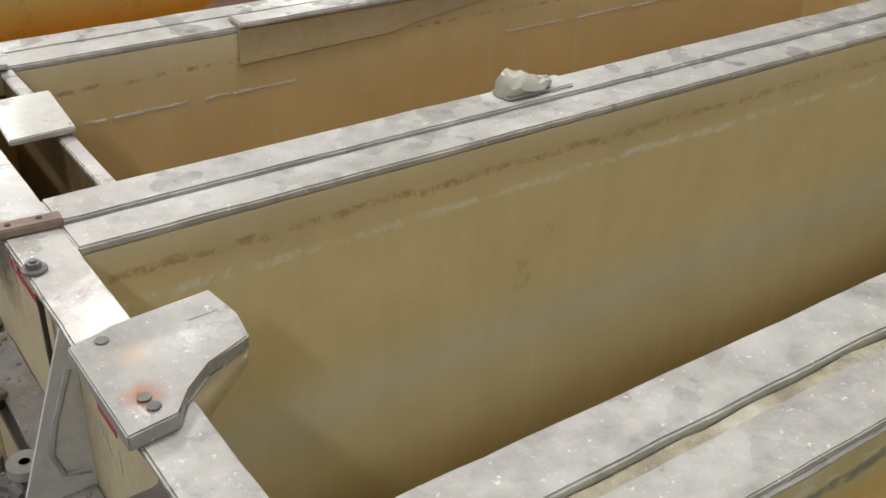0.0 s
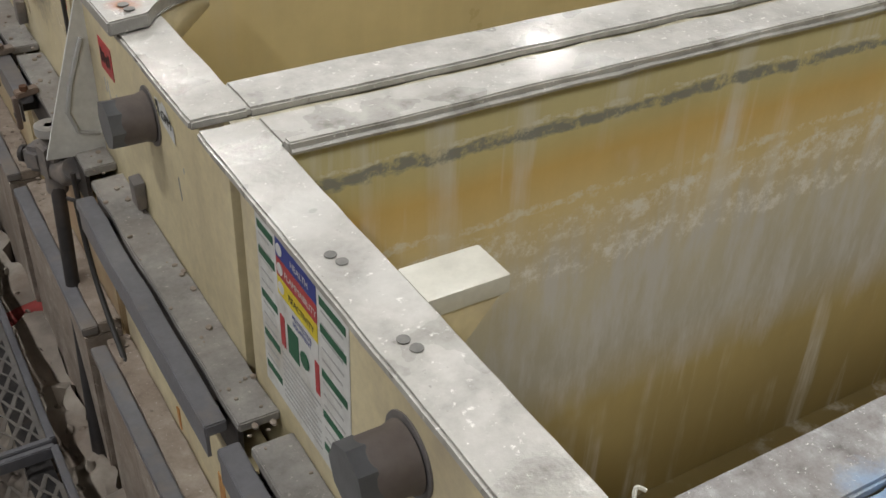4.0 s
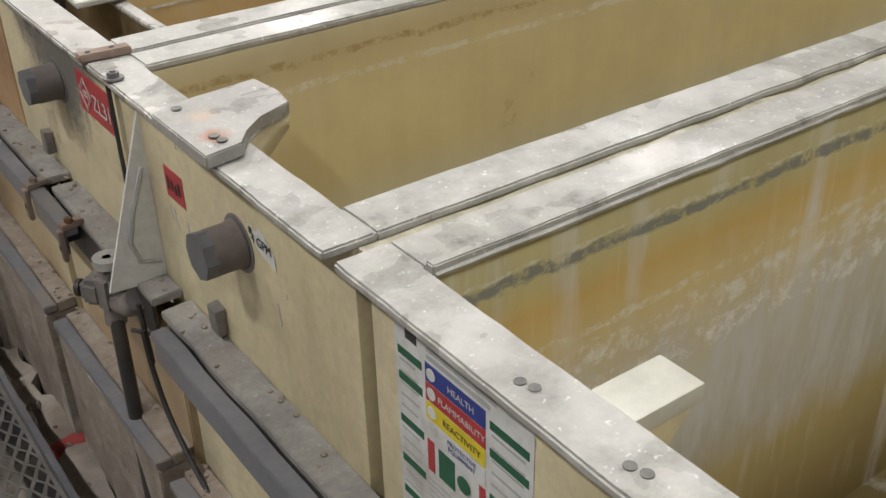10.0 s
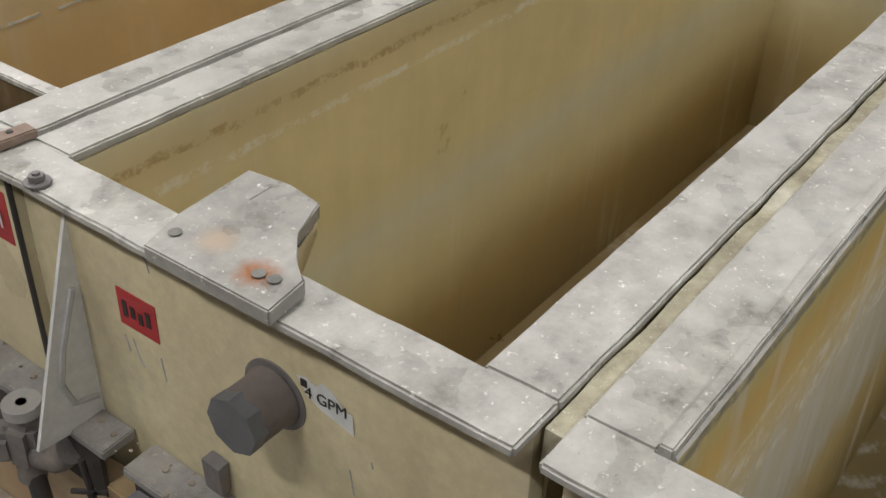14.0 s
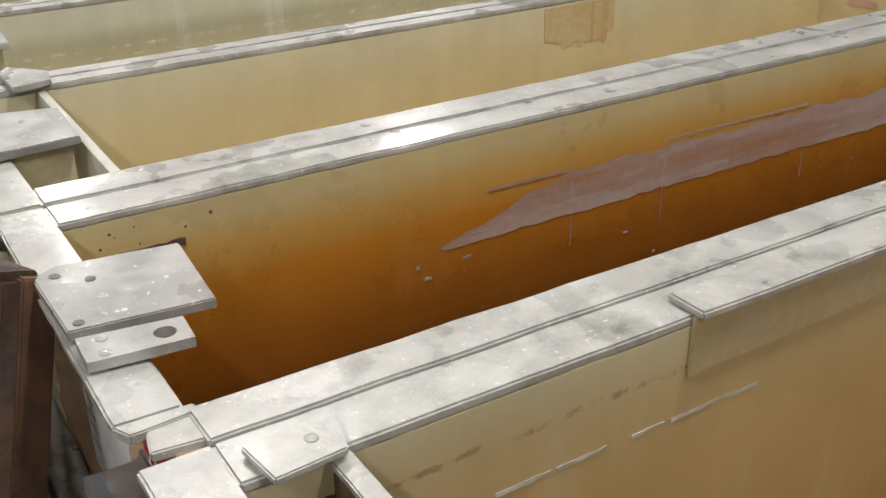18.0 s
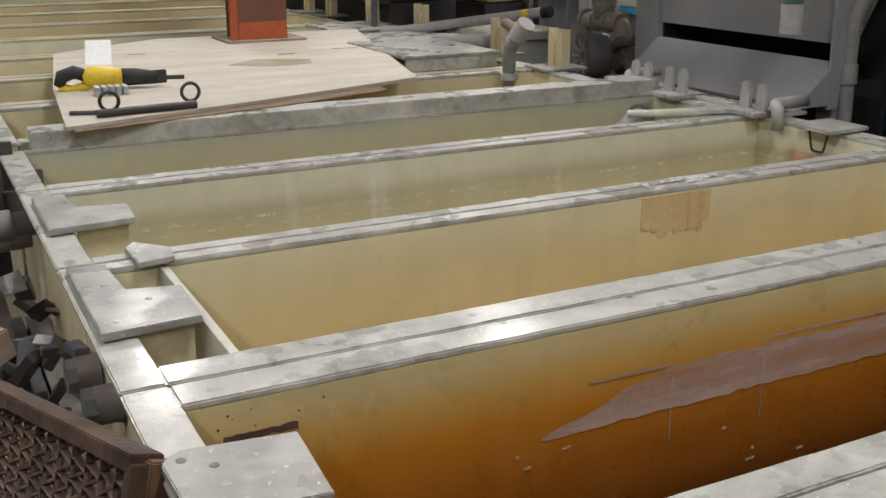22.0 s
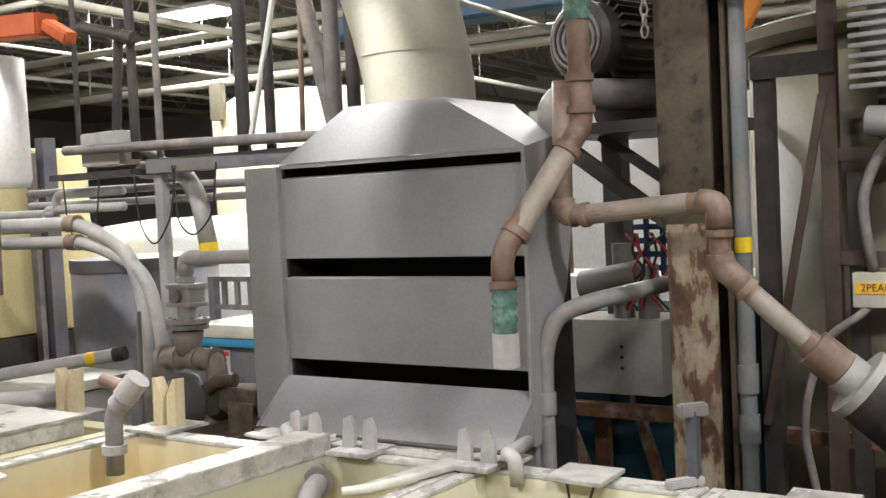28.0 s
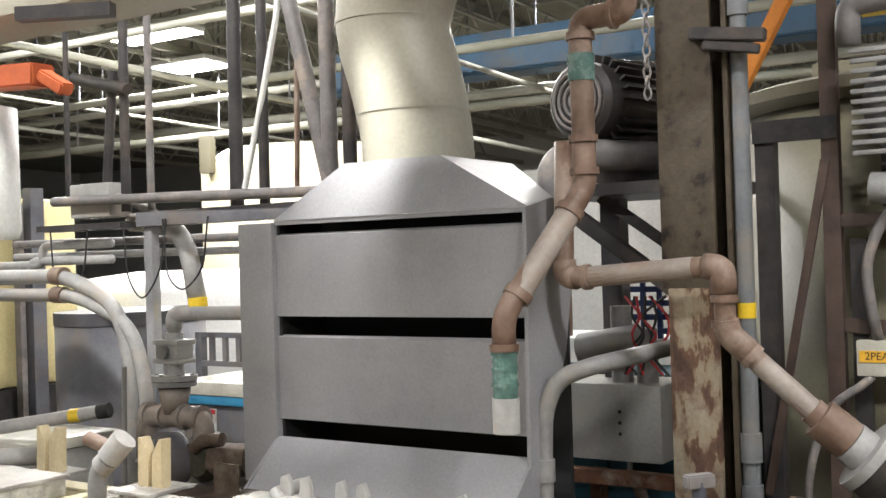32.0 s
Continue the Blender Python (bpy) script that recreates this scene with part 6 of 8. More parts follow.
saw = thing("reciprocating_saw", "yellow and black reciprocating saw lying on the plywood", "power saw", at=(0.35, 5.0, PLY_Z(5.0) + 0.012))
sz = PLY_Z(5.0) + 0.045
SAWD = Vector((0.45, -0.06, 0.0)) / 0.46


def sp(a, up=0.0, side=0.0):
    return Vector((0.17, 5.02, sz)) + SAWD * a + Vector((0, 0, up)) + Vector((0.05, 0.4, 0)) * side


part("handle", tube([sp(0.0, -0.015), sp(0.015, 0.02), sp(0.06, 0.035), sp(0.1, 0.02)], 0.022, 12, None, [0.018, 0.026, 0.025, 0.024]), BLACK, saw, "black rubber grip", True)
part("grip_loop", tube(bend([sp(0.0, -0.02), sp(0.06, -0.032), sp(0.11, -0.01)], 0.03), 0.017, 12), YELLOW, saw, smooth=True)
part("motor_body", tube([sp(0.09, 0.01), sp(0.12, 0.015), sp(0.2, 0.012), sp(0.24, 0.005)], 0.036, 14, None, [0.028, 0.04, 0.036, 0.03]), YELLOW, saw, smooth=True)
part("gear_housing", tube([sp(0.23, 0.008), sp(0.28, 0.008), sp(0.36, 0.002)], 0.03, 14, None, [0.034, 0.032, 0.024]), BLACK, saw, smooth=True)
part("shoe", worn(bar(sp(0.37, -0.02), sp(0.37, 0.03), 0.012, 0.05, 0.003), 0.001), BLACK_STEEL, saw)
part("blade", bar(sp(0.36, 0.0), sp(0.46, -0.002), 0.002, 0.016), BLACK_STEEL, saw)
PLACE = Matrix.Translation((0.18, 0.05, 0))
card = thing("metal_plate", "small bent shiny sheet standing behind the saw", "plate", at=(0.4, 5.4, PLY_Z(5.4)))
part("sheet", bar((0.36, 5.36, PLY_Z(5.4) + 0.01), (0.39, 5.5, PLY_Z(5.5) + 0.1), 0.11, 0.004), WHITE_PAINT, card)
PLACE = Matrix.Translation((0.11, -0.28, 0))
can = thing("battery_pack", "ridged grey battery pack beside the saw", "battery", at=(0.33, 4.84, PLY_Z(4.84)))
for k in range(5):
    part("rib", box(0.27 + k * 0.024, 0.288 + k * 0.024, 4.8, 4.87, PLY_Z(4.84) + 0.012, PLY_Z(4.84) + 0.045, 0.003), GALV, can)
PLACE = Matrix.Translation((0.02, -0.33, 0))
ringb = thing("ring_bar", "dark steel bar with two rings", "tool", at=(0.45, 4.45, PLY_Z(4.45)))
part("bar", tube([(0.29, 4.43, PLY_Z(4.43) + 0.026), (0.62, 4.47, PLY_Z(4.47) + 0.026)], 0.013, 10), BLACK_STEEL, ringb)
part("tail", tube([(0.22, 4.52, PLY_Z(4.52) + 0.02), (0.33, 4.48, PLY_Z(4.48) + 0.02)], 0.007, 8), BLACK_STEEL, ringb)
for cx, cy in ((0.335, 4.45), (0.615, 4.52)):
    part("ring", tube([(cx + 0.03 * math.cos(a), cy, PLY_Z(cy) + 0.06 + 0.03 * math.sin(a)) for a in [k * math.tau / 18 for k in range(19)]], 0.006, 8), BLACK_STEEL, ringb)

# ---- red column ----
PLACE = Matrix.Translation((0.255, 0.21, 0))
col = thing("steel_column", "rust-red steel column with a bright orange flange edge", "column", at=(1.2, 5.8, -0.27))
part("face_flange", box(1.075, 1.335, 5.74, 5.755, -0.27, 5.55), RED_COL, col)
part("web", box(1.2, 1.212, 5.755, 5.94, -0.27, 5.55), RED_COL, col)
part("rear_flange", box(1.075, 1.335, 5.94, 5.955, -0.27, 5.55), RED_COL, col)
part("edge_stripe", box(1.035, 1.072, 5.73, 5.76, -0.27, 5.55), ORANGE_PAINT, col, "bright orange painted edge")
part("foot_paint", worn(box(1.078, 1.333, 5.736, 5.739, PLY_Z(5.74) + 0.012, PLY_Z(5.74) + 0.11), 0.004, 30), ORANGE_PAINT, col, "brighter orange paint at the foot")
part("base_plate", worn(box(1.0, 1.42, 5.68, 5.99, PLY_Z(5.8) + 0.012, PLY_Z(5.8) + 0.022), 0.003), BROWN_DIRT, col)

# ---- tanks beyond ----
PLACE = Matrix.Identity(4)
yy = 4.16
far_in = [TANK_IN["f"], TANK_IN["f"], TANK_IN["f"], TANK_IN["g"], TANK_IN["f"], TANK_IN["f"], TANK_IN["f"], TANK_IN["g"], TANK_IN["f"], TANK_IN["f"]]
far_tanks = []
for k in range(10):
    wdt = 0.74 if k < 3 else 0.86
    far_tanks.append(tank("process_tank", "pale yellow plastic process tank in the far row", yy, yy + wdt, yy + 0.07, yy + wdt - 0.07, far_in[k], x_far=2.4, rim=RIM_M if k < 1 else FAR_RIM, seam=(0.015, CREAM)))
    yy += wdt + 0.015
# covers and wooden guides at their far ends
WGUIDES = [(2.51, 4.79), (2.53, 5.37), (2.57, 6.37), (2.48, 6.89), (2.56, 7.81), (2.53, 8.18), (2.4, 9.1), (2.38, 9.5), (2.29, 10.43), (2.2, 10.87)]
for x, y in WGUIDES:
    gd = thing("wooden_guide", "pair of pale wooden guide blocks with a V notch", "guide", "wooden guides", at=(x, y, Z(0)))
    part("seat_plate", worn(prism([(x - 0.12, y - 0.1), (x + 0.1, y - 0.1), (x + 0.1, y + 0.1), (x - 0.12, y + 0.1)], Z(0.002), Z(0.014), 0.002), 0.002), PLATE_M, gd)
    for s in (-1, 1):
        bm = bmesh.new()
        prof = [(s * 0.012, 0.0), (s * 0.058, 0.0), (s * 0.058, 0.17), (s * 0.045, 0.17), (s * 0.012, 0.11)]
        f1 = [bm.verts.new((x - 0.02, y + a, Z(0.014 + b3))) for a, b3 in prof]
        f2 = [bm.verts.new((x + 0.025, y + a, Z(0.014 + b3))) for a, b3 in prof]
        bm.faces.new(f1)
        bm.faces.new(f2[::-1])
        for i in range(5):
            bm.faces.new((f1[i], f1[(i + 1) % 5], f2[(i + 1) % 5], f2[i]))
        part("block", bm, WOOD_PALE, gd)
cov = thing("tank_cover", "grey-white plastic cover over a tank end", "cover", at=(2.07, 5.3, Z(0.06)))
part("lid", worn(slab(1.8, 2.31, 4.98, 5.65, Z(0.06), Z(0.075), 0.002), 0.002), PLATE_M, cov)
part("front_skirt", worn(slab(1.82, 2.29, 4.99, 5.005, Z(0.002), Z(0.06), 0.002, 0.06, 0.0), 0.001), RIM_M, cov)
part("side_skirt", worn(slab(2.28, 2.295, 4.99, 5.64, Z(0.002), Z(0.06), 0.002, 0.06, 0.0), 0.001), RIM_M, cov)
for y0 in (5.9, 6.6):
    cv = thing("tank_cover", "pale plastic tank end cover", "cover", "end covers", at=(2.3, y0, Z(0.02)))
    part("lid", worn(slab(2.1, 2.6, y0, y0 + 0.5, Z(0.015), Z(0.03), 0.002), 0.002), RIM_M, cv)
ghose = thing("garden_hose", "green hose lying across the far tanks", "hose", at=(1.6, 11.0, Z(0.02)))
part("hose", tube(bend([(0.3, 10.6, Z(0.02)), (1.2, 11.4, Z(0.03)), (1.9, 11.9, Z(0.03)), (2.5, 11.6, Z(0.06)), (2.8, 12.2, Z(0.05))], 0.4), 0.02, 8), GREEN_HOSE, ghose)
# barrel-type exhaust hoods of the far row
for y0, y1 in ((7.3, 8.4), (8.55, 9.65), (9.85, 10.95), (11.2, 12.3)):
    eh = thing("slot_hood", "dark grey slotted exhaust hood with a galvanised sloping top", "hood", "far hoods", at=(3.0, (y0 + y1) / 2, -0.27))
    part("body", box(2.78, 3.3, y0, y1, -0.27, Z(0.14), 0.01), BLACK_STEEL, eh)
    n = 3
    for k in range(n + 1):
        yk = y0 + (y1 - y0) * k / n
        bm = bmesh.new()
        prof = [(2.7, 0.14), (3.2, 0.14), (3.2, 0.5), (2.86, 0.5)]
        for yv in (yk - 0.012, yk + 0.012):
            [bm.verts.new((x, yv, Z(z))) for x, z in prof]
        v = list(bm.verts)
        bm.faces.new(v[:4])
        bm.faces.new(v[4:][::-1])
        for i in range(4):
            bm.faces.new((v[i], v[(i + 1) % 4], v[4 + (i + 1) % 4], v[4 + i]))
        part("divider", bm, STEEL_GREY, eh)
    part("back_plate", box(3.0, 3.02, y0, y1, Z(0.14), Z(0.5)), BLACK_STEEL, eh)
    part("lip", box(2.7, 3.2, y0, y1, Z(0.12), Z(0.15)), STEEL_GREY, eh)
    bm = bmesh.new()
    a = [bm.verts.new(p) for p in ((2.84, y0, Z(0.5)), (2.84, y1, Z(0.5)), (3.3, y1, Z(0.5)), (3.3, y0, Z(0.5)))]
    c = [bm.verts.new(p) for p in ((3.02, y0 + 0.3, Z(1.15)), (3.02, y1 - 0.3, Z(1.15)), (3.3, y1 - 0.3, Z(1.15)), (3.3, y0 + 0.3, Z(1.15)))]
    bm.faces.new(a[::-1])
    bm.faces.new(c)
    for i in range(4):
        bm.faces.new((a[i], a[(i + 1) % 4], c[(i + 1) % 4], c[i]))
    part("sloping_top", bm, GALV, eh, "shiny galvanised sloping top")
    part("duct", tube([(3.16, (y0 + y1) / 2, Z(1.15)), (3.16, (y0 + y1) / 2, 5.6)], 0.2, 24), GALV, eh)
    part("rail_pipe", tube(bend([(2.62, y0 - 0.05, Z(0.1)), (2.62, y0 - 0.05, Z(0.5)), (2.62, y1 - 0.3, Z(0.5))], 0.05), 0.018, 10), STEEL_GREY, eh)
gau = thing("gauge_box", "cream gauge box on a grey stand pipe", "gauge", at=(2.4, 6.75, Z(0.25)))
part("case", worn(box(2.34, 2.46, 6.65, 6.8, Z(0.24), Z(0.38), 0.02), 0.003), WOOD_PALE, gau)
part("dial", disc((2.339, 6.72, Z(0.31)), (-1, 0, 0), 0.035, 0.006, 16), BLACK, gau)
part("stand_pipe", tube([(2.42, 6.72, Z(-0.1)), (2.42, 6.72, Z(0.24))], 0.02, 10), STEEL_GREY, gau)
wp = thing("white_pipe", "dusty white and brown pipe with an elbow", "pipe", at=(2.9, 6.3, Z(0.28)))
part("run", tube(bend([(2.8, 7.1, Z(0.22)), (2.8, 6.3, Z(0.3)), (2.8, 6.25, Z(0.9)), (2.8, 6.25, Z(1.6))], 0.08), 0.05, 16), LIGHT_PVC, wp, smooth=True)
part("collar", tube([(2.8, 6.62, Z(0.26)), (2.8, 6.5, Z(0.27))], 0.062, 16), BROWN_PIPE, wp)
part("brown_riser", tube([(2.8, 6.25, Z(0.44)), (2.8, 6.25, Z(1.6))], 0.0515, 16), BROWN_PIPE, wp, "brown stained riser")

# ---- exhaust hood behind the near tanks ----
# everything behind the tank ends stands a little askew to the rows of tanks
BACK_ROW = Matrix(((0.9854, 0.0113, -0.0272, 0.1862), (-0.0625, 1.0096, 0.0056, 0.0232), (0.0252, -0.006, 1.0263, -0.0683), (0, 0, 0, 1)))
PLACE = BACK_ROW
HX, HL, HR = 2.74, 4.645, 3.6
hood = thing("exhaust_hood", "large grey painted exhaust hood with three dark slots", "hood", at=(2.95, 4.15, -0.27))
part("back", box(2.99, 3.01, HR, 4.82, -0.27, Z(0.94)), HOOD_SHADE, hood)
part("left_flange", box(2.72, 3.0, HL, HL + 0.165, Z(-0.02), Z(0.925), 0.004), HOOD_M, hood)
part("left_leg", box(2.8, 2.98, HL + 0.02, HL + 0.14, -0.27, Z(-0.02)), HOOD_M, hood)
part("right_leg", box(2.74, 2.84, 3.605, 3.68, -0.27, Z(-0.02)), HOOD_M, hood)
bm = bmesh.new()
prof = [(2.7, -0.02), (2.75, -0.02), (2.76, 0.11), (2.96, 0.46), (3.02, 0.72), (2.9, 0.965), (2.72, 0.93)]
for yv in (HR - 0.012, HR):
    [bm.verts.new((x, yv, Z(z))) for x, z in prof]
v = list(bm.verts)
n = len(prof)
bm.faces.new(v[:n])
bm.faces.new(v[n:][::-1])
for i in range(n):
    bm.faces.new((v[i], v[(i + 1) % n], v[n + (i + 1) % n], v[n + i]))
part("right_cheek", bm, HOOD_M, hood)
for z0, z1 in ((0.585, 0.875), (0.215, 0.51)):
    bm = bmesh.new()
    prof = [(HX, z0), (HX, z1), (HX + 0.02, z1 + 0.008), (HX + 0.12, z1 - 0.03), (HX + 0.12, z1 - 0.045), (HX + 0.012, z1 - 0.01), (HX + 0.012, z0)]
    n = len(prof)
    for yv in (HR, HL):
        [bm.verts.new((x, yv, Z(z))) for x, z in prof]
    v = list(bm.verts)
    bm.faces.new(v[:n])
    bm.faces.new(v[n:][::-1])
    for i in range(n):
        bm.faces.new((v[i], v[(i + 1) % n], v[n + (i + 1) % n], v[n + i]))
    part("front_panel", bm, HOOD_M, hood)
lipb2 = bmesh.new()
prof = [(2.56, -0.005), (2.72, 0.145), (2.735, 0.152), (2.75, 0.14), (2.58, -0.01)]
for yv in (HR, HL):
    [lipb2.verts.new((x, yv, Z(z))) for x, z in prof]
v = list(lipb2.verts)
lipb2.faces.new(v[:5])
lipb2.faces.new(v[5:][::-1])
for i in range(5):
    lipb2.faces.new((v[i], v[(i + 1) % 5], v[5 + (i + 1) % 5], v[5 + i]))
part("lower_lip", lipb2, HOOD_M, hood, "sloping lower lip of the hood")
for yv in (HR - 0.006, HL + 0.006):
    bm = bmesh.new()
    [bm.verts.new((x, y2, Z(z))) for y2 in (yv - 0.004, yv + 0.004) for x, z in ((2.55, -0.005), (2.74, -0.005), (2.74, 0.16))]
    v = list(bm.verts)
    bm.faces.new(v[:3])
    bm.faces.new(v[3:][::-1])
    for i in range(3):
        bm.faces.new((v[i], v[(i + 1) % 3], v[3 + (i + 1) % 3], v[3 + i]))
    part("lip_gusset", bm, HOOD_M, hood)
part("inner_side", box(2.75, 2.99, HL - 0.012, HL - 0.002, Z(0.0), Z(0.92)), HOOD_SHADE, hood, "near-black inside, slot shade put into the colour")
part("top_lip", box(HX - 0.004, HX + 0.03, HR, HL, Z(0.915), Z(0.93)), HOOD_M, hood)
bm = bmesh.new()
a = [bm.verts.new(p) for p in ((HX - 0.006, HR - 0.012, Z(0.931)), (HX - 0.006, HL + 0.004, Z(0.931)), (3.3, HL + 0.004, Z(0.95)), (2.9, HR - 0.012, Z(0.965)))]
c = [bm.verts.new(p) for p in ((2.8, 3.954, Z(1.122)), (2.8, 4.364, Z(1.122)), (3.32, 4.5, Z(1.122)), (3.32, 3.98, Z(1.122)))]
bm.faces.new(a[::-1])
bm.faces.new(c)
for i in range(4):
    bm.faces.new((a[i], a[(i + 1) % 4], c[(i + 1) % 4], c[i]))
part("pyramid_top", bm, HOOD_M, hood, "sloping grey top of the hood")
duct = thing("exhaust_duct", "cream plastic exhaust duct rising from the hood", "duct", at=(2.98, 4.06, Z(1.13)))
DP = [(4.218, 1.11, 0.205), (4.224, 1.22, 0.205), (4.238, 1.31, 0.207), (4.272, 1.45, 0.209), (4.308, 1.57, 0.212), (4.318, 1.65, 0.215), (4.298, 1.76, 0.222), (4.262, 1.86, 0.228), (4.21, 1.99, 0.23), (4.165, 2.25, 0.23), (4.165, 4.64, 0.23)]
part("shell", tube([(3.06, y, Z(z)) for y, z, r in DP], 0.2, 44, None, [r for y, z, r in DP], False), DUCT_M, duct, smooth=True)
for y, z, r in (DP[2], DP[5], DP[8]):
    part("seam_ring", worn(tube([(3.06, y, Z(z) - 0.004), (3.06, y, Z(z) + 0.004)], r + 0.0025, 44), 0.001), DUCT_M, duct)
part("foot_flange", tube([(3.06, 4.218, Z(1.122)), (3.06, 4.218, Z(1.13))], 0.214, 44), HOOD_M, duct)

# clamps, plates and little elbows along the hood lip
PLACE = Matrix.Translation((0.15, -0.03, 0))
for y, z in ((4.15, 0.0), (3.93, -0.01), (3.5, 0.02)):
    gc = thing("guide_clamp", "grey crusted double guide clamp on a plate", "clamp", "guide clamps", at=(2.34, y, Z(0)))
    part("foot", worn(box(2.26, 2.42, y - 0.075, y + 0.075, Z(0.003), Z(0.02), 0.003), 0.003), GREY_CRUST, gc)
    for s in (-0.045, 0.035):
        bm = bmesh.new()
        pr = [(y + s - 0.022, 0.02), (y + s + 0.028, 0.02), (y + s + 0.02, 0.11), (y + s - 0.005, 0.12), (y + s - 0.02, 0.09)]
        for xv in (2.32, 2.335):
            [bm.verts.new((xv, a2, Z(b3))) for a2, b3 in pr]
        v = list(bm.verts)
        bm.faces.new(v[:5])
        bm.faces.new(v[5:][::-1])
        for i in range(5):
            bm.faces.new((v[i], v[(i + 1) % 5], v[5 + (i + 1) % 5], v[5 + i]))
        part("jaw", bm, LIGHT_PVC, gc)
for y in (4.24, 3.4):
    el = thing("pipe_elbow", "light grey plastic pipe elbow at the tank end", "pipe", "end elbows", at=(2.33, y, Z(0.03)))
    part("elbow", tube(bend([(2.5, y + 0.02, Z(0.05)), (2.33, y, Z(0.05)), (2.31, y - 0.04, Z(0.045)), (2.31, y - 0.045, Z(-0.03))], 0.03), 0.022, 12), LIGHT_PVC, el, smooth=True)
bd = thing("plastic_cover", "grey plastic cover board lying on the tank corner", "board", at=(2.1, 3.62, Z(0)))
part("board", worn(prism([(1.9, 3.66), (1.93, 3.6), (2.42, 3.5), (2.44, 3.56), (2.3, 3.62)], Z(0.004), Z(0.02), 0.003), 0.003), PLATE_M, bd)
part("curled_edge", tube([(1.9, 3.66, Z(0.012)), (1.93, 3.6, Z(0.02)), (2.1, 3.565, Z(0.016))], 0.014, 10), WHITE_PL, bd)
lp = thing("tank_end_strip", "long grey dusty strip along the tank end", "strip", at=(2.4, 4.0, Z(0)))
part("strip", worn(slab(2.36, 2.5, 3.4, 4.45, Z(0.0), Z(0.012), 0.004), 0.003), RIM_M, lp)
part("rod", tube([(2.44, 3.45, Z(0.025)), (2.43, 4.1, Z(0.02))], 0.008, 8), BLACK_STEEL, lp)

# elbow and stand pipes between the tanks and the pump
PLACE = BACK_ROW
PLACE = Matrix.Identity(4)
ep = thing("pipe_elbow", "light grey plastic elbow with a brown open mouth", "pipe", at=(2.2, 4.71, Z(-0.02)))
part("pipe", tube(bend([(2.2, 4.715, 0.86), (2.2, 4.715, 1.07), (2.21, 4.66, 1.13), (2.22, 4.62, 1.18)], 0.04), 0.03, 16), MID_PVC, ep, smooth=True)
part("collar", tube([(2.208, 4.668, 1.12), (2.224, 4.612, 1.185)], 0.041, 16), LIGHT_PVC, ep)
part("collar", tube([(2.204, 4.7, 1.09), (2.21, 4.672, 1.115)], 0.037, 16), LIGHT_PVC, ep)
part("foot_ring", tube([(2.2, 4.715, 0.93), (2.2, 4.715, 0.96)], 0.042, 14), LIGHT_PVC, ep)
part("side_mouth", worn(tube([(2.212, 4.66, 1.15), (2.2, 4.76, 1.178)], 0.024, 12), 0.002, 60), BROWN_PIPE, ep)
PLACE = BACK_ROW
lance = thing("grey_lance_pipe", "long grey pipe with a yellow band lying across the tanks", "pipe", at=(2.4, 5.9, Z(0.1)))
part("pipe", tube([(2.2, 6.7, Z(0.02)), (2.715, 5.62, Z(0.19))], 0.028, 14), LIGHT_PVC, lance)
part("band", tube([(2.663, 5.73, Z(0.173)), (2.68, 5.69, Z(0.178))], 0.0295, 14), YELLOW, lance)
part("end_cap", tube([(2.715, 5.62, Z(0.19)), (2.735, 5.575, Z(0.197))], 0.031, 14), BLACK, lance)
elb3 = thing("pipe_elbow", "light grey pipe elbow beside the wooden guides", "pipe", at=(2.35, 5.75, Z(0)))
part("pipe", tube(bend([(2.2, 5.9, Z(-0.02)), (2.2, 5.9, Z(0.06)), (2.42, 5.6, Z(0.06))], 0.05), 0.035, 14), LIGHT_PVC, elb3, smooth=True)
wb = thing("white_case", "pale grey plastic case behind the tanks", "case", at=(2.9, 5.95, -0.27))
PLACE = Matrix.Identity(4)
part("case", box(2.68, 3.14, 5.72, 6.2, -0.27, 0.97, 0.02), ENAMEL, wb)
part("lid", box(2.66, 3.16, 5.7, 6.22, 0.97, 1.02, 0.012), WHITE_PL, wb)

# ---- machinery beyond the far tanks ----
PLACE = Matrix.Identity(4)
rr = thing("red_rail", "long red painted guard rail beyond the tanks", "rail", at=(1.2, 14.9, -0.27))
part("rail", tube([(-3.0, 14.8, Z(0.16)), (1.95, 14.8, Z(0.16))], 0.05, 12), surface("red_rail_paint", [(0.3, (0.4, 0.05, 0.03)), (0.7, (0.55, 0.09, 0.05))], 5.0, 0.45), rr)
for xx in (-2.6, -0.6, 1.6):
    part("post", tube([(xx, 14.8, -0.27), (xx, 14.8, Z(0.16))], 0.04, 12), bpy.data.materials["red_rail_paint"], rr)
ob = thing("orange_box", "orange metal box behind the rail", "box", at=(1.0, 15.3, -0.27))
part("body", box(0.7, 1.34, 15.1, 15.6, -0.27, Z(0.45), 0.02), ORANGE_PAINT, ob)
part("pale_panel", box(0.85, 1.2, 15.09, 15.1, Z(0.16), Z(0.3)), WHITE_PAINT, ob)
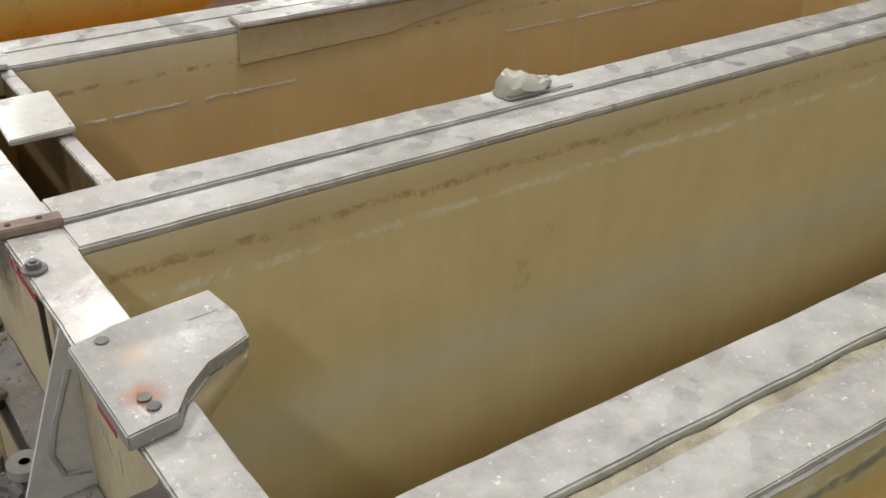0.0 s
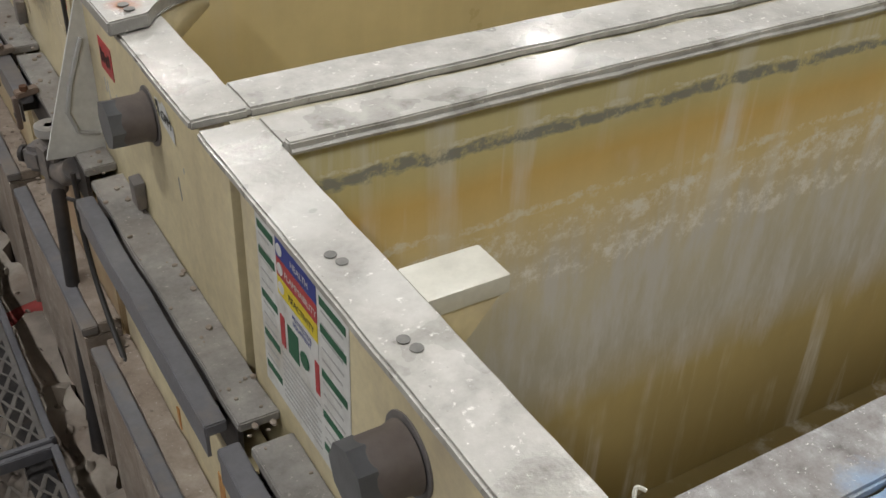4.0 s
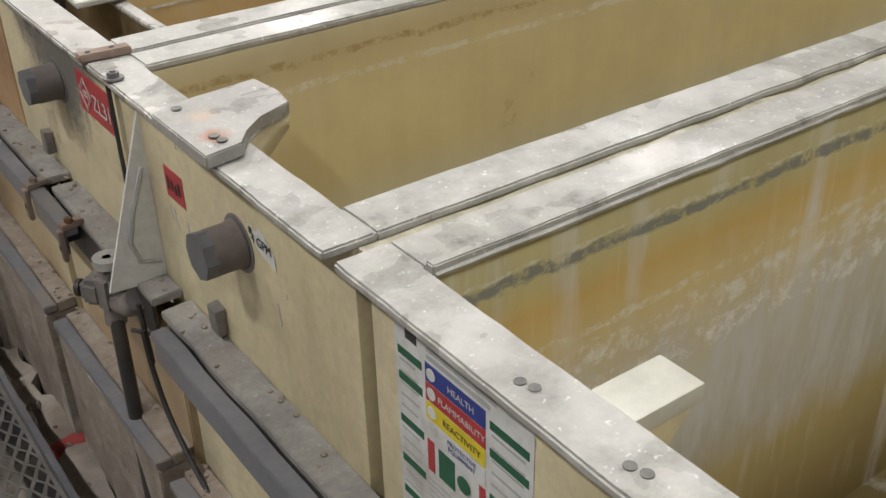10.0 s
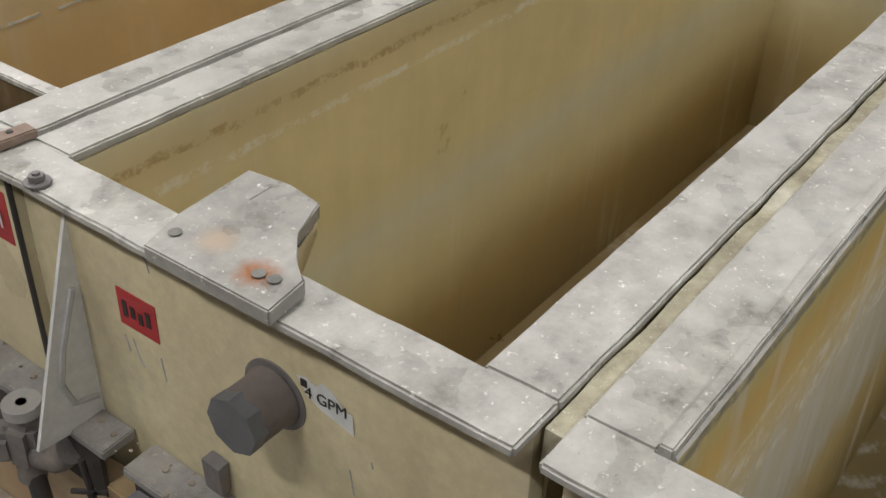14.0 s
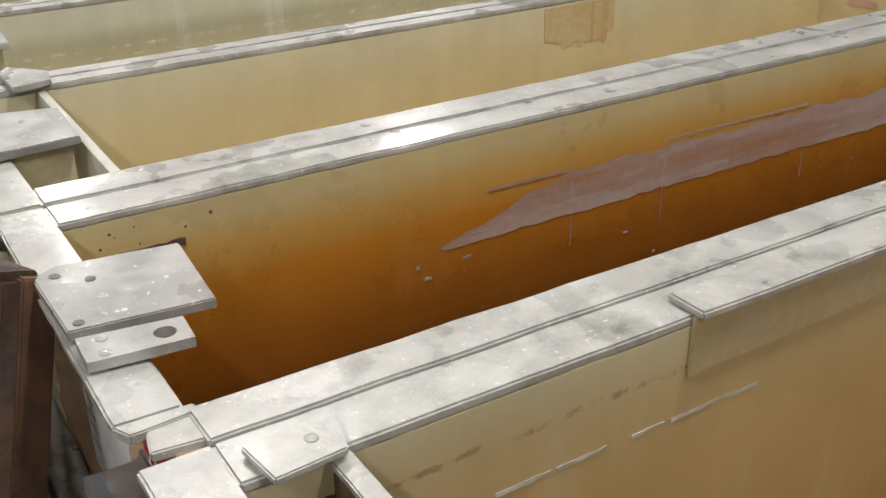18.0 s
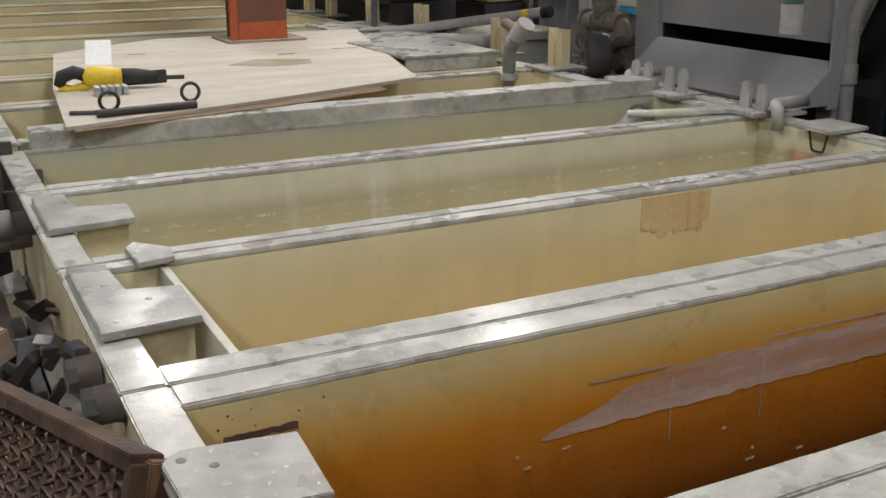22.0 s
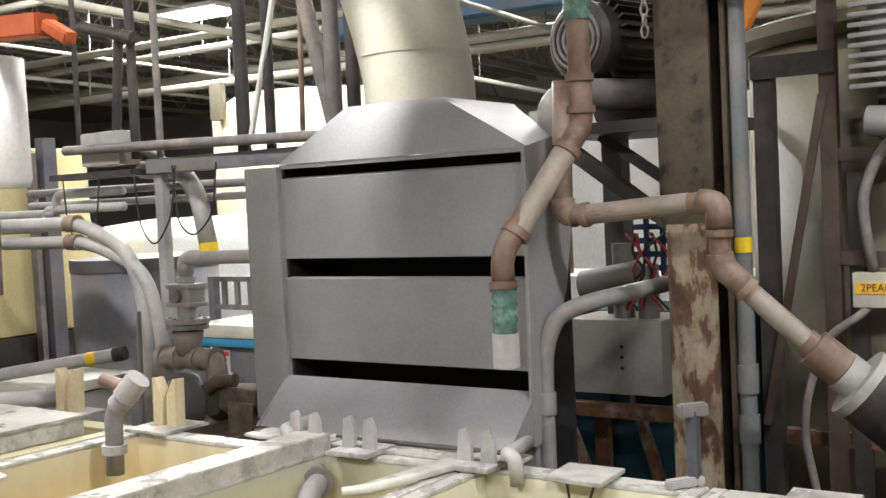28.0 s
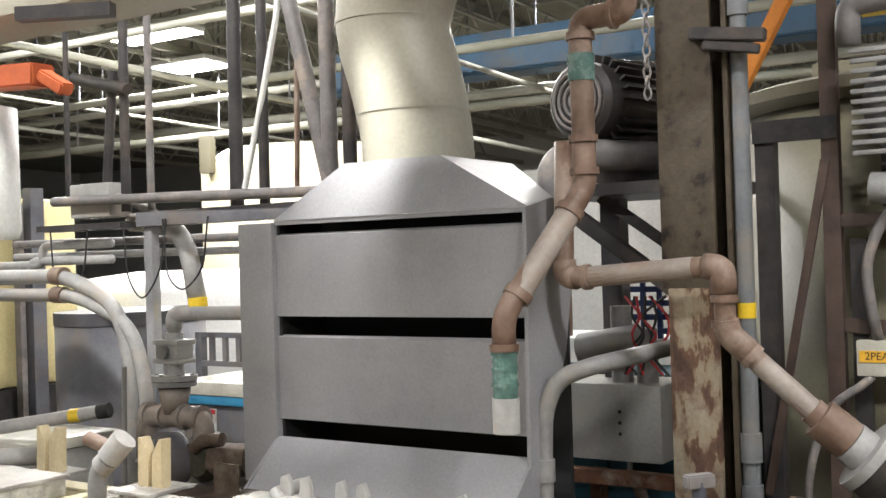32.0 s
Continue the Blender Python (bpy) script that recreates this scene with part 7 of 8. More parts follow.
for k, (x0, x1, zt) in enumerate(((-3.2, -1.2, 1.3), (-1.15, 0.6, 1.45), (1.36, 1.9, 1.5), (1.94, 2.26, 1.5))):
    mcb = thing("machine_cabinet", "dark grey machine cabinet at the end of the row", "cabinet", "far cabinets", at=((x0 + x1) / 2, 15.8, -0.27))
    part("body", box(x0, x1, 15.62, 16.4, -0.27, Z(zt), 0.02), STEEL_GREY if k % 2 == 0 else BLACK_STEEL, mcb)
    part("door", box(x0 + 0.06, x1 - 0.06, 15.6, 15.62, Z(-0.6), Z(zt - 0.1), 0.006), BLACK_STEEL if k % 2 == 0 else STEEL_GREY, mcb)
    part("latch", box(x1 - 0.16, x1 - 0.13, 15.585, 15.6, Z(0.5), Z(0.62)), LIGHT_PVC, mcb)
wpl = thing("white_pillar", "white painted pillar at the end of the row", "pillar", at=(2.4, 15.7, -0.27))
part("shaft", box(2.29, 2.55, 15.5, 15.8, -0.27, 5.55, 0.01), WHITE_PAINT, wpl)

# ---- pump stand with stacked fittings ----
PLACE = BACK_ROW
PLACE = Matrix.Identity(4)
pst = thing("pump_stand", "dusty grey stacked valve and brown pump beside the hood", "pump", at=(3.2, 5.4, -0.27))
px, py = 3.2, 5.404
PUMP_BROWN = surface("crusted_brown_pump", [(0.3, (0.06, 0.042, 0.03)), (0.55, (0.14, 0.1, 0.075)), (0.8, (0.24, 0.19, 0.15))], 16.0, 0.7, dirt=(0.2, 0.17, 0.14), bump=0.9)
part("outlet", tube(bend([(px, py, 1.44), (px, py, 1.538), (px - 0.03, py - 0.4, 1.546), (px - 0.05, py - 0.62, 1.55)], 0.05), 0.03, 16), LIGHT_PVC, pst, "white plastic outlet pipe", True)
part("elbow", tube(bend([(px, py, 1.47), (px, py, 1.538), (px - 0.006, py - 0.08, 1.54)], 0.045), 0.036, 16), LIGHT_PVC, pst, smooth=True)
part("union_nut", tube([(px, py, 1.425), (px, py, 1.455)], 0.042, 10), LIGHT_PVC, pst)
valve_body = part("valve_body", worn(box(px - 0.05, px + 0.05, py - 0.068, py + 0.068, 1.34, 1.405, 0.01), 0.002), LIGHT_PVC, pst, "square grey valve body")
for z0, z1 in ((1.402, 1.425), (1.322, 1.342)):
    part("valve_end", worn(box(px - 0.06, px + 0.06, py - 0.075, py + 0.075, z0, z1, 0.006), 0.002), LIGHT_PVC, pst)
part("stem_boss", disc((px - 0.058, py, 1.372), (-1, 0, 0), 0.03, 0.02, 18, 0.003), MID_PVC, valve_body)
part("stem_hole", disc((px - 0.07, py, 1.372), (-1, 0, 0), 0.018, 0.004, 14), BLACK, valve_body)
part("neck", tube([(px, py, 1.33), (px, py, 1.29), (px, py, 1.25)], 0.04, 16, None, [0.045, 0.04, 0.055]), LIGHT_PVC, pst)
for z0, z1, rf in ((1.235, 1.258, 0.1), (1.212, 1.232, 0.096)):
    fl = part("flange", disc((px, py, (z0 + z1) / 2), (0, 0, 1), rf, z1 - z0, 28, 0.003), LIGHT_PVC if z0 > 1.22 else MID_PVC, pst)
    for k in range(6):
        part("flange_bolt", disc((px + 0.078 * math.cos(k * 1.047), py + 0.078 * math.sin(k * 1.047), z1 + 0.004), (0, 0, 1), 0.01, 0.012, 6), STEEL_GREY, fl)
part("reducer", tube([(px, py, 1.212), (px, py, 1.16), (px, py, 1.1)], 0.06, 18, None, [0.072, 0.062, 0.05]), PIPE_DUST, pst, "stained brown reducer", True)
part("cross_pipe", worn(tube(bend([(px, py + 0.17, 0.9), (px, py + 0.17, 1.085), (px, py, 1.09), (px, py - 0.17, 1.09), (px, py - 0.175, 0.97)], 0.07), 0.048, 16), 0.004, 30), PIPE_DUST, pst, smooth=True)
for yk in (0.16, 0.06, -0.06, -0.16):
    part("collar", worn(tube([(px, py + yk - 0.012, 1.088), (px, py + yk + 0.012, 1.088)], 0.057, 16), 0.003, 40), PIPE_DUST, pst)
part("pump_casing", worn(worn(tube([(px - 0.02, py - 0.14, 0.915), (px + 0.03, py - 0.14, 0.915), (px + 0.12, py - 0.14, 0.915)], 0.1, 24, None, [0.075, 0.108, 0.1]), 0.006, 25), 0.003, 90), surface("greenish_cast_iron", [(0.3, (0.035, 0.035, 0.026)), (0.6, (0.075, 0.07, 0.05)), (0.8, (0.14, 0.12, 0.09))], 20.0, 0.6, bump=0.6), pst, "greenish cast pump casing")
part("motor", worn(tube([(px + 0.02, py - 0.22, 0.91), (px + 0.05, py - 0.4, 0.92)], 0.07, 20), 0.01, 22), PUMP_BROWN, pst, "rust-crusted motor")
part("discharge", worn(tube([(px - 0.02, py - 0.14, 0.96), (px - 0.03, py - 0.2, 1.0), (px - 0.02, py - 0.3, 1.01)], 0.03, 14), 0.004, 40), PUMP_BROWN, pst)
fan = part("fan_cover", tube([(px - 0.1, py + 0.03, 0.9), (px - 0.06, py + 0.02, 0.9), (px + 0.02, py, 0.9)], 0.11, 26, None, [0.1, 0.125, 0.12]), STEEL_GREY, pst, "grey ribbed fan cover")
for k in range(11):
    a = k * math.tau / 11
    part("fan_rib", bar((px - 0.104, py + 0.03 + 0.03 * math.cos(a), 0.9 + 0.03 * math.sin(a)), (px - 0.104, py + 0.03 + 0.1 * math.cos(a), 0.9 + 0.1 * math.sin(a)), 0.012, 0.012, 0, (1, 0, 0)), LIGHT_PVC, fan)
part("side_plate", worn(prism([(px - 0.06, py - 0.43), (px - 0.05, py - 0.28), (px - 0.042, py - 0.28), (px - 0.052, py - 0.43)], 0.55, 0.92), 0.002), PUMP_BROWN, pst)
part("base", box(px - 0.15, px + 0.2, py - 0.42, py + 0.2, -0.27, 0.79), PUMP_BROWN, pst)
ls = thing("lean_pipe", "pale grey conduit standing beside the pump", "pipe", at=(3.15, 5.6, -0.27))
part("pipe", tube([(3.14, 5.66, -0.27), (3.14, 5.655, 1.3)], 0.012, 12), MID_PVC, ls)
PLACE = BACK_ROW
bc = thing("blue_cabinet", "blue and white equipment cabinet behind the hood", "cabinet", at=(3.5, 5.3, -0.27))
part("body", box(3.4, 4.0, 4.9, 5.86, -0.27, Z(0.128), 0.01), STEEL_GREY, bc)
part("white_top", box(3.38, 4.02, 4.88, 5.89, Z(0.17), Z(0.235), 0.01), WHITE_PL, bc)
part("blue_band", box(3.385, 4.01, 4.89, 5.87, Z(0.128), Z(0.17), 0.006), surface("light_blue_paint", [(0.3, (0.03, 0.22, 0.42)), (0.7, (0.05, 0.3, 0.52))], 4.0, 0.45), bc)
wsn = thing("warning_sign", "small white warning sign with a red top", "sign", at=(3.385, 5.7, Z(0.05)))
part("sheet", box(3.394, 3.3985, 5.64, 5.72, Z(0.0), Z(0.11)), LABEL_WHITE, wsn)
part("red_top", box(3.391, 3.394, 5.645, 5.715, Z(0.085), Z(0.106)), RED, wsn)
part("symbol", bar((3.392, 5.7, Z(0.02)), (3.392, 5.66, Z(0.07)), 0.01, 0.003), INK, wsn)

# ---- pipes in front of the brown column ----
PX = 2.3
sg = thing("sight_tube", "green sight glass hanging from a dusty brown pipe", "pipe", at=(2.3, 3.43, Z(0.3)))
def run(parent, pts, r, mat, name="pipe", rad=0.05):
    return part(name, tube(bend(pts, rad), r, 16), mat, parent, smooth=True)


E0 = (2.3, 3.43)
run(sg, [(E0[0], E0[1], Z(0.53)), (E0[0], E0[1], Z(0.62)), (2.38, 3.38, Z(0.74)), (2.5, 3.3, Z(0.93)), (2.52, 3.283, Z(0.97)), (2.52, 3.284, Z(1.43)), (2.52, 3.22, Z(1.435)), (2.52, 3.146, Z(1.43)), (2.52, 3.145, Z(1.6)), (2.52, 3.145, 5.43)], 0.033, BROWN_PIPE, "pipe", 0.06)
part("white_run", tube([(2.347, 3.401, Z(0.685)), (2.475, 3.316, Z(0.89))], 0.035, 16), PIPE_DUST, sg, "dusty pale pipe run")
for p, q in (((2.3, 3.43, 0.525), (2.3, 3.43, 0.545)), ((2.334, 3.41, 0.665), (2.347, 3.401, 0.685)), ((2.475, 3.316, 0.89), (2.486, 3.309, 0.908)), ((2.52, 3.283, 1.0), (2.52, 3.283, 1.02)), ((2.52, 3.284, 1.09), (2.52, 3.284, 1.11)), ((2.52, 3.284, 1.375), (2.52, 3.284, 1.395)), ((2.52, 3.19, 1.4325), (2.52, 3.175, 1.432))):
    part("collar", tube([(p[0], p[1], Z(p[2])), (q[0], q[1], Z(q[2]))], 0.041, 16), BROWN_PIPE, sg)
part("glass", tube([(2.3, 3.43, Z(0.4)), (2.3, 3.43, Z(0.53))], 0.034, 18), TEAL_GLASS, sg, "murky teal glass")
for zz in (0.43, 0.475, 0.515):
    part("glass_rib", tube([(2.3, 3.43, Z(zz)), (2.3, 3.43, Z(zz + 0.008))], 0.037, 18), TEAL_GLASS, sg)
part("sleeve", tube([(2.3, 3.43, Z(0.305)), (2.3, 3.43, Z(0.4))], 0.037, 18), LIGHT_PVC, sg, "pale plastic sleeve")
part("teal_coupling", tube([(2.52, 3.284, Z(1.26)), (2.52, 3.284, Z(1.335))], 0.038, 18), TEAL_GLASS, sg)

bp = thing("brown_pipe", "dusty brown pipe run with elbows down to a pump", "pipe", at=(2.69, 3.0, Z(0.7)))
run(bp, [(2.74, 3.46, Z(1.12)), (2.72, 3.462, Z(0.72)), (2.7, 3.4, Z(0.708)), (2.69, 2.98, Z(0.735)), (2.69, 2.955, Z(0.7)), (2.69, 2.955, Z(0.56)), (2.7, 2.9, Z(0.5)), (2.74, 2.74, Z(0.34)), (2.78, 2.64, Z(0.24))], 0.03, BROWN_PIPE, "pipe", 0.05)
part("white_run", tube([(2.7, 3.36, Z(0.711)), (2.691, 3.04, Z(0.732))], 0.0308, 16), PIPE_DUST, bp, "dusty pale pipe run")
part("white_run", tube([(2.705, 2.87, Z(0.47)), (2.742, 2.735, Z(0.337))], 0.0308, 16), PIPE_DUST, bp)
for p, q in (((2.7, 3.385, 0.709), (2.7, 3.365, 0.7105)), ((2.69, 2.955, 0.655), (2.69, 2.955, 0.635)), ((2.69, 2.955, 0.585), (2.69, 2.955, 0.565)), ((2.7, 2.895, 0.495), (2.704, 2.88, 0.48)), ((2.74, 2.745, 0.345), (2.75, 2.72, 0.32))):
    part("collar", tube([(p[0], p[1], Z(p[2])), (q[0], q[1], Z(q[2]))], 0.038, 16), BROWN_PIPE, bp)
part("union", tube([(2.745, 2.725, Z(0.325)), (2.77, 2.655, Z(0.262))], 0.056, 16), BROWN_PIPE, bp)
for pts in (((2.722, 3.462, 0.76), (2.72, 3.458, 0.715), (2.702, 3.41, 0.7085)), ((2.691, 3.01, 0.735), (2.69, 2.958, 0.73), (2.69, 2.955, 0.66)), ((2.69, 2.955, 0.585), (2.692, 2.945, 0.545), (2.704, 2.885, 0.487))):
    part("elbow", tube(bend([(a, b3, Z(c)) for a, b3, c in pts], 0.03), 0.0365, 16), BROWN_PIPE, bp, smooth=True)
part("flange", tube([(2.785, 2.62, Z(0.23)), (2.792, 2.6, Z(0.212))], 0.105, 24), LIGHT_PVC, bp)
part("neck", tube([(2.77, 2.655, Z(0.262)), (2.785, 2.62, Z(0.23))], 0.058, 16), LIGHT_PVC, bp)
part("black_barrel", tube([(2.792, 2.6, Z(0.212)), (2.86, 2.42, Z(0.04))], 0.1, 24), BLACK_STEEL, bp, "thick black hose barrel")
part("support_hose", tube(bend([(2.86, 2.42, Z(0.04)), (2.9, 2.3, Z(-0.2)), (2.95, 2.2, -0.09)], 0.2), 0.09, 16), BLACK_STEEL, bp)
# both pipe runs stand further back, seen from the walkway
PIVOT, DEEPER = Vector((-0.1, 1.97, 1.7)), 1.04
for pipe_run in (sg, bp):
    pipe_run.location = PIVOT + (Vector(pipe_run.location) - PIVOT) * DEEPER
    pipe_run.scale = (DEEPER, DEEPER, DEEPER)

# ---- brown column and conduit ----
c2 = thing("steel_column", "brown steel column with peeling paint and rust spots", "column", at=(3.2, 3.3, -0.27))
cx0, cx1, cy0, cy1 = 3.05, 3.25, 3.105, 3.285
part("front_flange", worn(box(cx0, cx0 + 0.015, cy0, cy1, Z(0.66), 5.55), 0.002), COLUMN_BROWN, c2)
part("front_flange_low", worn(box(cx0 - 0.003, cx0 + 0.015, cy0, cy1 - 0.02, -0.27, Z(0.66)), 0.002), COLUMN_RUST, c2, "peeling cream paint over rust")
part("web", box(cx0 + 0.015, cx1 - 0.015, cy0 + 0.08, cy0 + 0.095, -0.27, 5.55), COLUMN_BROWN, c2)
part("rear_flange", box(cx1 - 0.015, cx1, cy0, cy1, -0.27, 5.55), COLUMN_BROWN, c2)
part("side_plate", box(cx0 + 0.02, cx1, cy0 - 0.045, cy0 - 0.03, -0.27, 5.55), COLUMN_BROWN, c2)
part("foot_plate", box(cx0 - 0.08, cx1 + 0.08, cy0 - 0.1, cy1 + 0.1, -0.27, -0.24), RUST, c2)
CONDUIT_M = surface("blue_grey_conduit", [(0.3, (0.12, 0.13, 0.14)), (0.7, (0.19, 0.2, 0.215))], 6.0, 0.4, dirt=(0.2, 0.18, 0.15), bump=0.1)
cd = thing("conduit", "grey vertical conduit pipe with a yellow band", "pipe", at=(3.12, 2.98, -0.27))
part("pipe", tube([(3.1, 3.032, -0.27), (3.1, 3.032, 5.4)], 0.027, 16), CONDUIT_M, cd)
part("band", tube([(3.1, 3.032, Z(0.565)), (3.1, 3.032, Z(0.612))], 0.0285, 16), YELLOW, cd, "yellow band")
for zz in (-0.04, 0.12, 1.5):
    part("coupling", tube([(3.1, 3.032, Z(zz)), (3.1, 3.032, Z(zz + 0.09))], 0.034, 16), CONDUIT_M, cd)
cl2 = thing("pipe_clamp", "dark steel strut clamp holding the conduit to the column", "clamp", at=(3.05, 3.05, Z(1.42)))
part("strut", bar((3.03, 3.16, Z(1.45)), (3.05, 2.93, Z(1.42)), 0.04, 0.04, 0.004), BLACK_STEEL, cl2)
part("strut", bar((3.03, 3.12, Z(1.41)), (3.05, 2.95, Z(1.38)), 0.03, 0.03, 0.004), BLACK_STEEL, cl2)
sqt = thing("square_tube_stub", "grey square steel tube stub with a blue coating", "bracket", at=(2.38, 2.93, Z(0)))
part("tube", box(2.39, 2.42, 2.92, 2.95, Z(0.0), Z(0.2), 0.004), surface("dull_blue_grey", [(0.3, (0.05, 0.055, 0.075)), (0.7, (0.1, 0.105, 0.125))], 8.0, 0.5), sqt)
part("cap_channel", bar((2.375, 2.96, Z(0.2)), (2.435, 2.91, Z(0.2)), 0.035, 0.035, 0.004), GREY_PVC, sqt)
part("foot_channel", bar((2.33, 2.98, Z(0.015)), (2.42, 2.92, Z(0.015)), 0.03, 0.025, 0.004), LIGHT_PVC, sqt)
gp = thing("grey_pipe", "thick grey plastic pipe bending down beside the hood", "pipe", at=(2.78, 3.45, -0.27))
run(gp, [(3.3, 3.36, Z(0.45)), (2.95, 3.38, Z(0.445)), (2.82, 3.44, Z(0.43)), (2.8, 3.54, Z(0.39)), (2.79, 3.583, Z(0.29)), (2.79, 3.59, Z(0.15)), (2.79, 3.59, -0.27)], 0.028, MID_PVC, "pipe", 0.09)
part("coupling", tube([(2.79, 3.59, Z(0.07)), (2.79, 3.59, Z(0.14))], 0.035, 16), MID_PVC, gp)

# grey control box on a brown frame
cb = thing("control_box", "pale grey metal control box on a brown steel frame", "control box", at=(3.4, 3.6, -0.27))
part("case", worn(box(3.42, 3.7, 3.46, 3.85, Z(0.02), Z(0.3), 0.008), 0.001), ENAMEL, cb)
for k in range(3):
    part("hole", disc((3.4195, 3.62, Z(0.2 - k * 0.04)), (-1, 0, 0), 0.007, 0.001, 10), BLACK, cb)
part("frame_top", bar((3.38, 3.9, Z(-0.03)), (3.38, 3.2, Z(-0.03)), 0.05, 0.05), RUST, cb)
part("brace", bar((3.38, 3.85, Z(-0.05)), (3.38, 3.4, -0.27), 0.04, 0.04), RUST, cb)
part("brace", bar((3.5, 3.6, Z(-0.05)), (3.5, 3.25, -0.27), 0.035, 0.035), RUST, cb)
part("leg", bar((3.6, 3.8, Z(-0.05)), (3.6, 3.8, -0.27), 0.05, 0.05), RUST, cb)
for k, (yv, zv) in enumerate(((3.64, 0.58), (3.54, 0.5))):
    part("neck_pipe", tube([(3.5, yv, Z(0.3)), (3.5, yv, Z(zv))], 0.04, 14), MID_PVC, cb)
part("hub_pipe", tube([(3.45, 3.78, Z(0.42)), (3.45, 3.55, Z(0.46))], 0.06, 14), MID_PVC, cb)
part("post", box(3.6, 3.68, 3.68, 3.76, Z(0.3), Z(1.0)), STEEL_GREY, cb)
random.seed(3)
wires = thing("wire_bundle", "tangle of red and black wires above the box", "wires", at=(3.42, 3.5, Z(0.4)))
for k in range(7):
    y0 = 3.5 + random.uniform(-0.06, 0.06)
    pts = [(3.4, y0 + random.uniform(-0.06, 0.06), Z(0.62 - 0.07 * i)) for i in range(5)]
    part("wire", tube(bend(pts, 0.03, 3), 0.005, 6), RED if k % 2 else BLACK, wires)
crate = thing("blue_crate", "blue plastic mesh crate on a far shelf", "crate", at=(4.2, 3.9, Z(0.5)))
for k in range(5):
    part("slat", box(4.2, 4.21, 3.62, 4.02, Z(0.42 + k * 0.06), Z(0.445 + k * 0.06)), surface("crate_blue", [(0.3, (0.02, 0.03, 0.1)), (0.7, (0.03, 0.05, 0.15))], 5.0, 0.5) if k == 0 else bpy.data.materials["crate_blue"], crate)
for k in range(6):
    part("rib", box(4.195, 4.215, 3.62 + k * 0.076, 3.64 + k * 0.076, Z(0.4), Z(0.72)), bpy.data.materials["crate_blue"], crate)
part("shelf", box(4.15, 4.6, 3.3, 4.6, Z(0.34), Z(0.4)), WHITE_PAINT, crate)
part("shelf_leg", box(4.3, 4.35, 3.9, 3.95, -0.27, Z(0.34)), STEEL_GREY, crate)
TEAL_DARK = surface("teal_paint", [(0.3, (0.008, 0.045, 0.06)), (0.7, (0.015, 0.075, 0.1))], 3.0, 0.5)
tb = thing("teal_cabinet", "dark teal machine cabinet behind the column", "cabinet", at=(3.9, 4.0, -0.27))
for yk in (3.36, 3.83, 4.3):
    part("door", box(3.742, 3.75, yk, yk + 0.42, -0.15, Z(0.26), 0.003), TEAL_DARK, tb)
    part("handle", box(3.73, 3.742, yk + 0.36, yk + 0.38, Z(-0.1), Z(0.0)), LIGHT_PVC, tb)
part("body", box(3.75, 4.1, 3.3, 4.75, -0.27, Z(0.3), 0.01), TEAL_DARK, tb)
wpn = thing("white_partition", "plain white partition panel behind the motor", "panel", at=(5.2, 4.6, -0.27))
part("sheet", box(5.2, 5.24, 3.4, 5.0, -0.27, Z(1.25)), WHITE_PAINT, wpn)

# ---- blower motor above the pipes ----
mo = thing("blower_motor", "dark finned blower motor on a steel shelf", "motor", at=(3.5, 3.6, Z(1.05)))
mc = Vector((3.2, 3.64, Z(1.31)))
md = Vector((0.97, -0.2, 0)).normalized()
part("body", tube([mc, mc + md * 0.02, mc + md * 0.34, mc + md * 0.36], 0.14, 28, None, [0.118, 0.138, 0.142, 0.12]), BLACK_STEEL, mo, smooth=False)
for k in range(26):
    a = k * math.tau / 26
    side = md.cross(Vector((0, 0, 1)))
    off = (side * math.cos(a) + Vector((0, 0, 1)) * math.sin(a))
    part("fin", bar(mc + md * 0.08 + off * 0.15, mc + md * 0.34 + off * 0.15, 0.008, 0.03, 0, off), BLACK_STEEL, mo)
for rr in (0.03, 0.055, 0.08, 0.102):
    side = md.cross(Vector((0, 0, 1)))
    part("guard_ring", tube([mc - md * 0.004 + (side * math.cos(t2) + Vector((0, 0, 1)) * math.sin(t2)) * rr for t2 in [k * math.tau / 24 for k in range(25)]], 0.006, 6), GREY_PVC, mo)
part("gear_case", worn(box(3.4, 3.75, 3.3, 3.7, Z(1.02), Z(1.2), 0.04), 0.01, 9), BLACK_STEEL, mo)
part("impeller_case", tube([mc + md * 0.34, mc + md * 0.5], 0.175, 28), BLACK_STEEL, mo)
part("shelf", box(3.25, 3.85, 3.2, 3.85, Z(0.98), Z(1.02)), BLACK_STEEL, mo)
part("shelf_brace", bar((3.3, 3.8, Z(0.98)), (3.3, 3.28, Z(0.6)), 0.05, 0.05), BLACK_STEEL, mo)
part("shelf_brace", bar((3.4, 3.66, Z(0.98)), (3.5, 3.3, Z(0.7)), 0.04, 0.04), BLACK_STEEL, mo)
part("shelf_tie", box(3.23, 3.3, 3.2, 3.27, Z(0.5), Z(0.98)), BLACK_STEEL, mo)
run(mo, [(3.1, 3.69, Z(0.8)), (3.1, 3.69, Z(1.08)), (3.14, 3.64, Z(1.12)), (3.45, 3.42, Z(1.11))], 0.055, GREY_PVC, "inlet_pipe", 0.06)
part("inlet_lower", tube([(3.1, 3.69, Z(1.02)), (3.1, 3.69, Z(0.5))], 0.05, 14), BROWN_PIPE, mo)
chn = thing("lifting_chain", "steel chain hanging beside the brown column", "chain", at=(3.04, 3.3, Z(1.3)))
for k in range(28):
    part("link", tube([(3.03 + 0.012 * math.cos(t2) * (k % 2), 3.305 + 0.012 * math.cos(t2) * ((k + 1) % 2), Z(1.28 + k * 0.034) + 0.021 * math.sin(t2)) for t2 in [i * math.tau / 8 for i in range(9)]], 0.004, 5), GREY_PVC, chn)

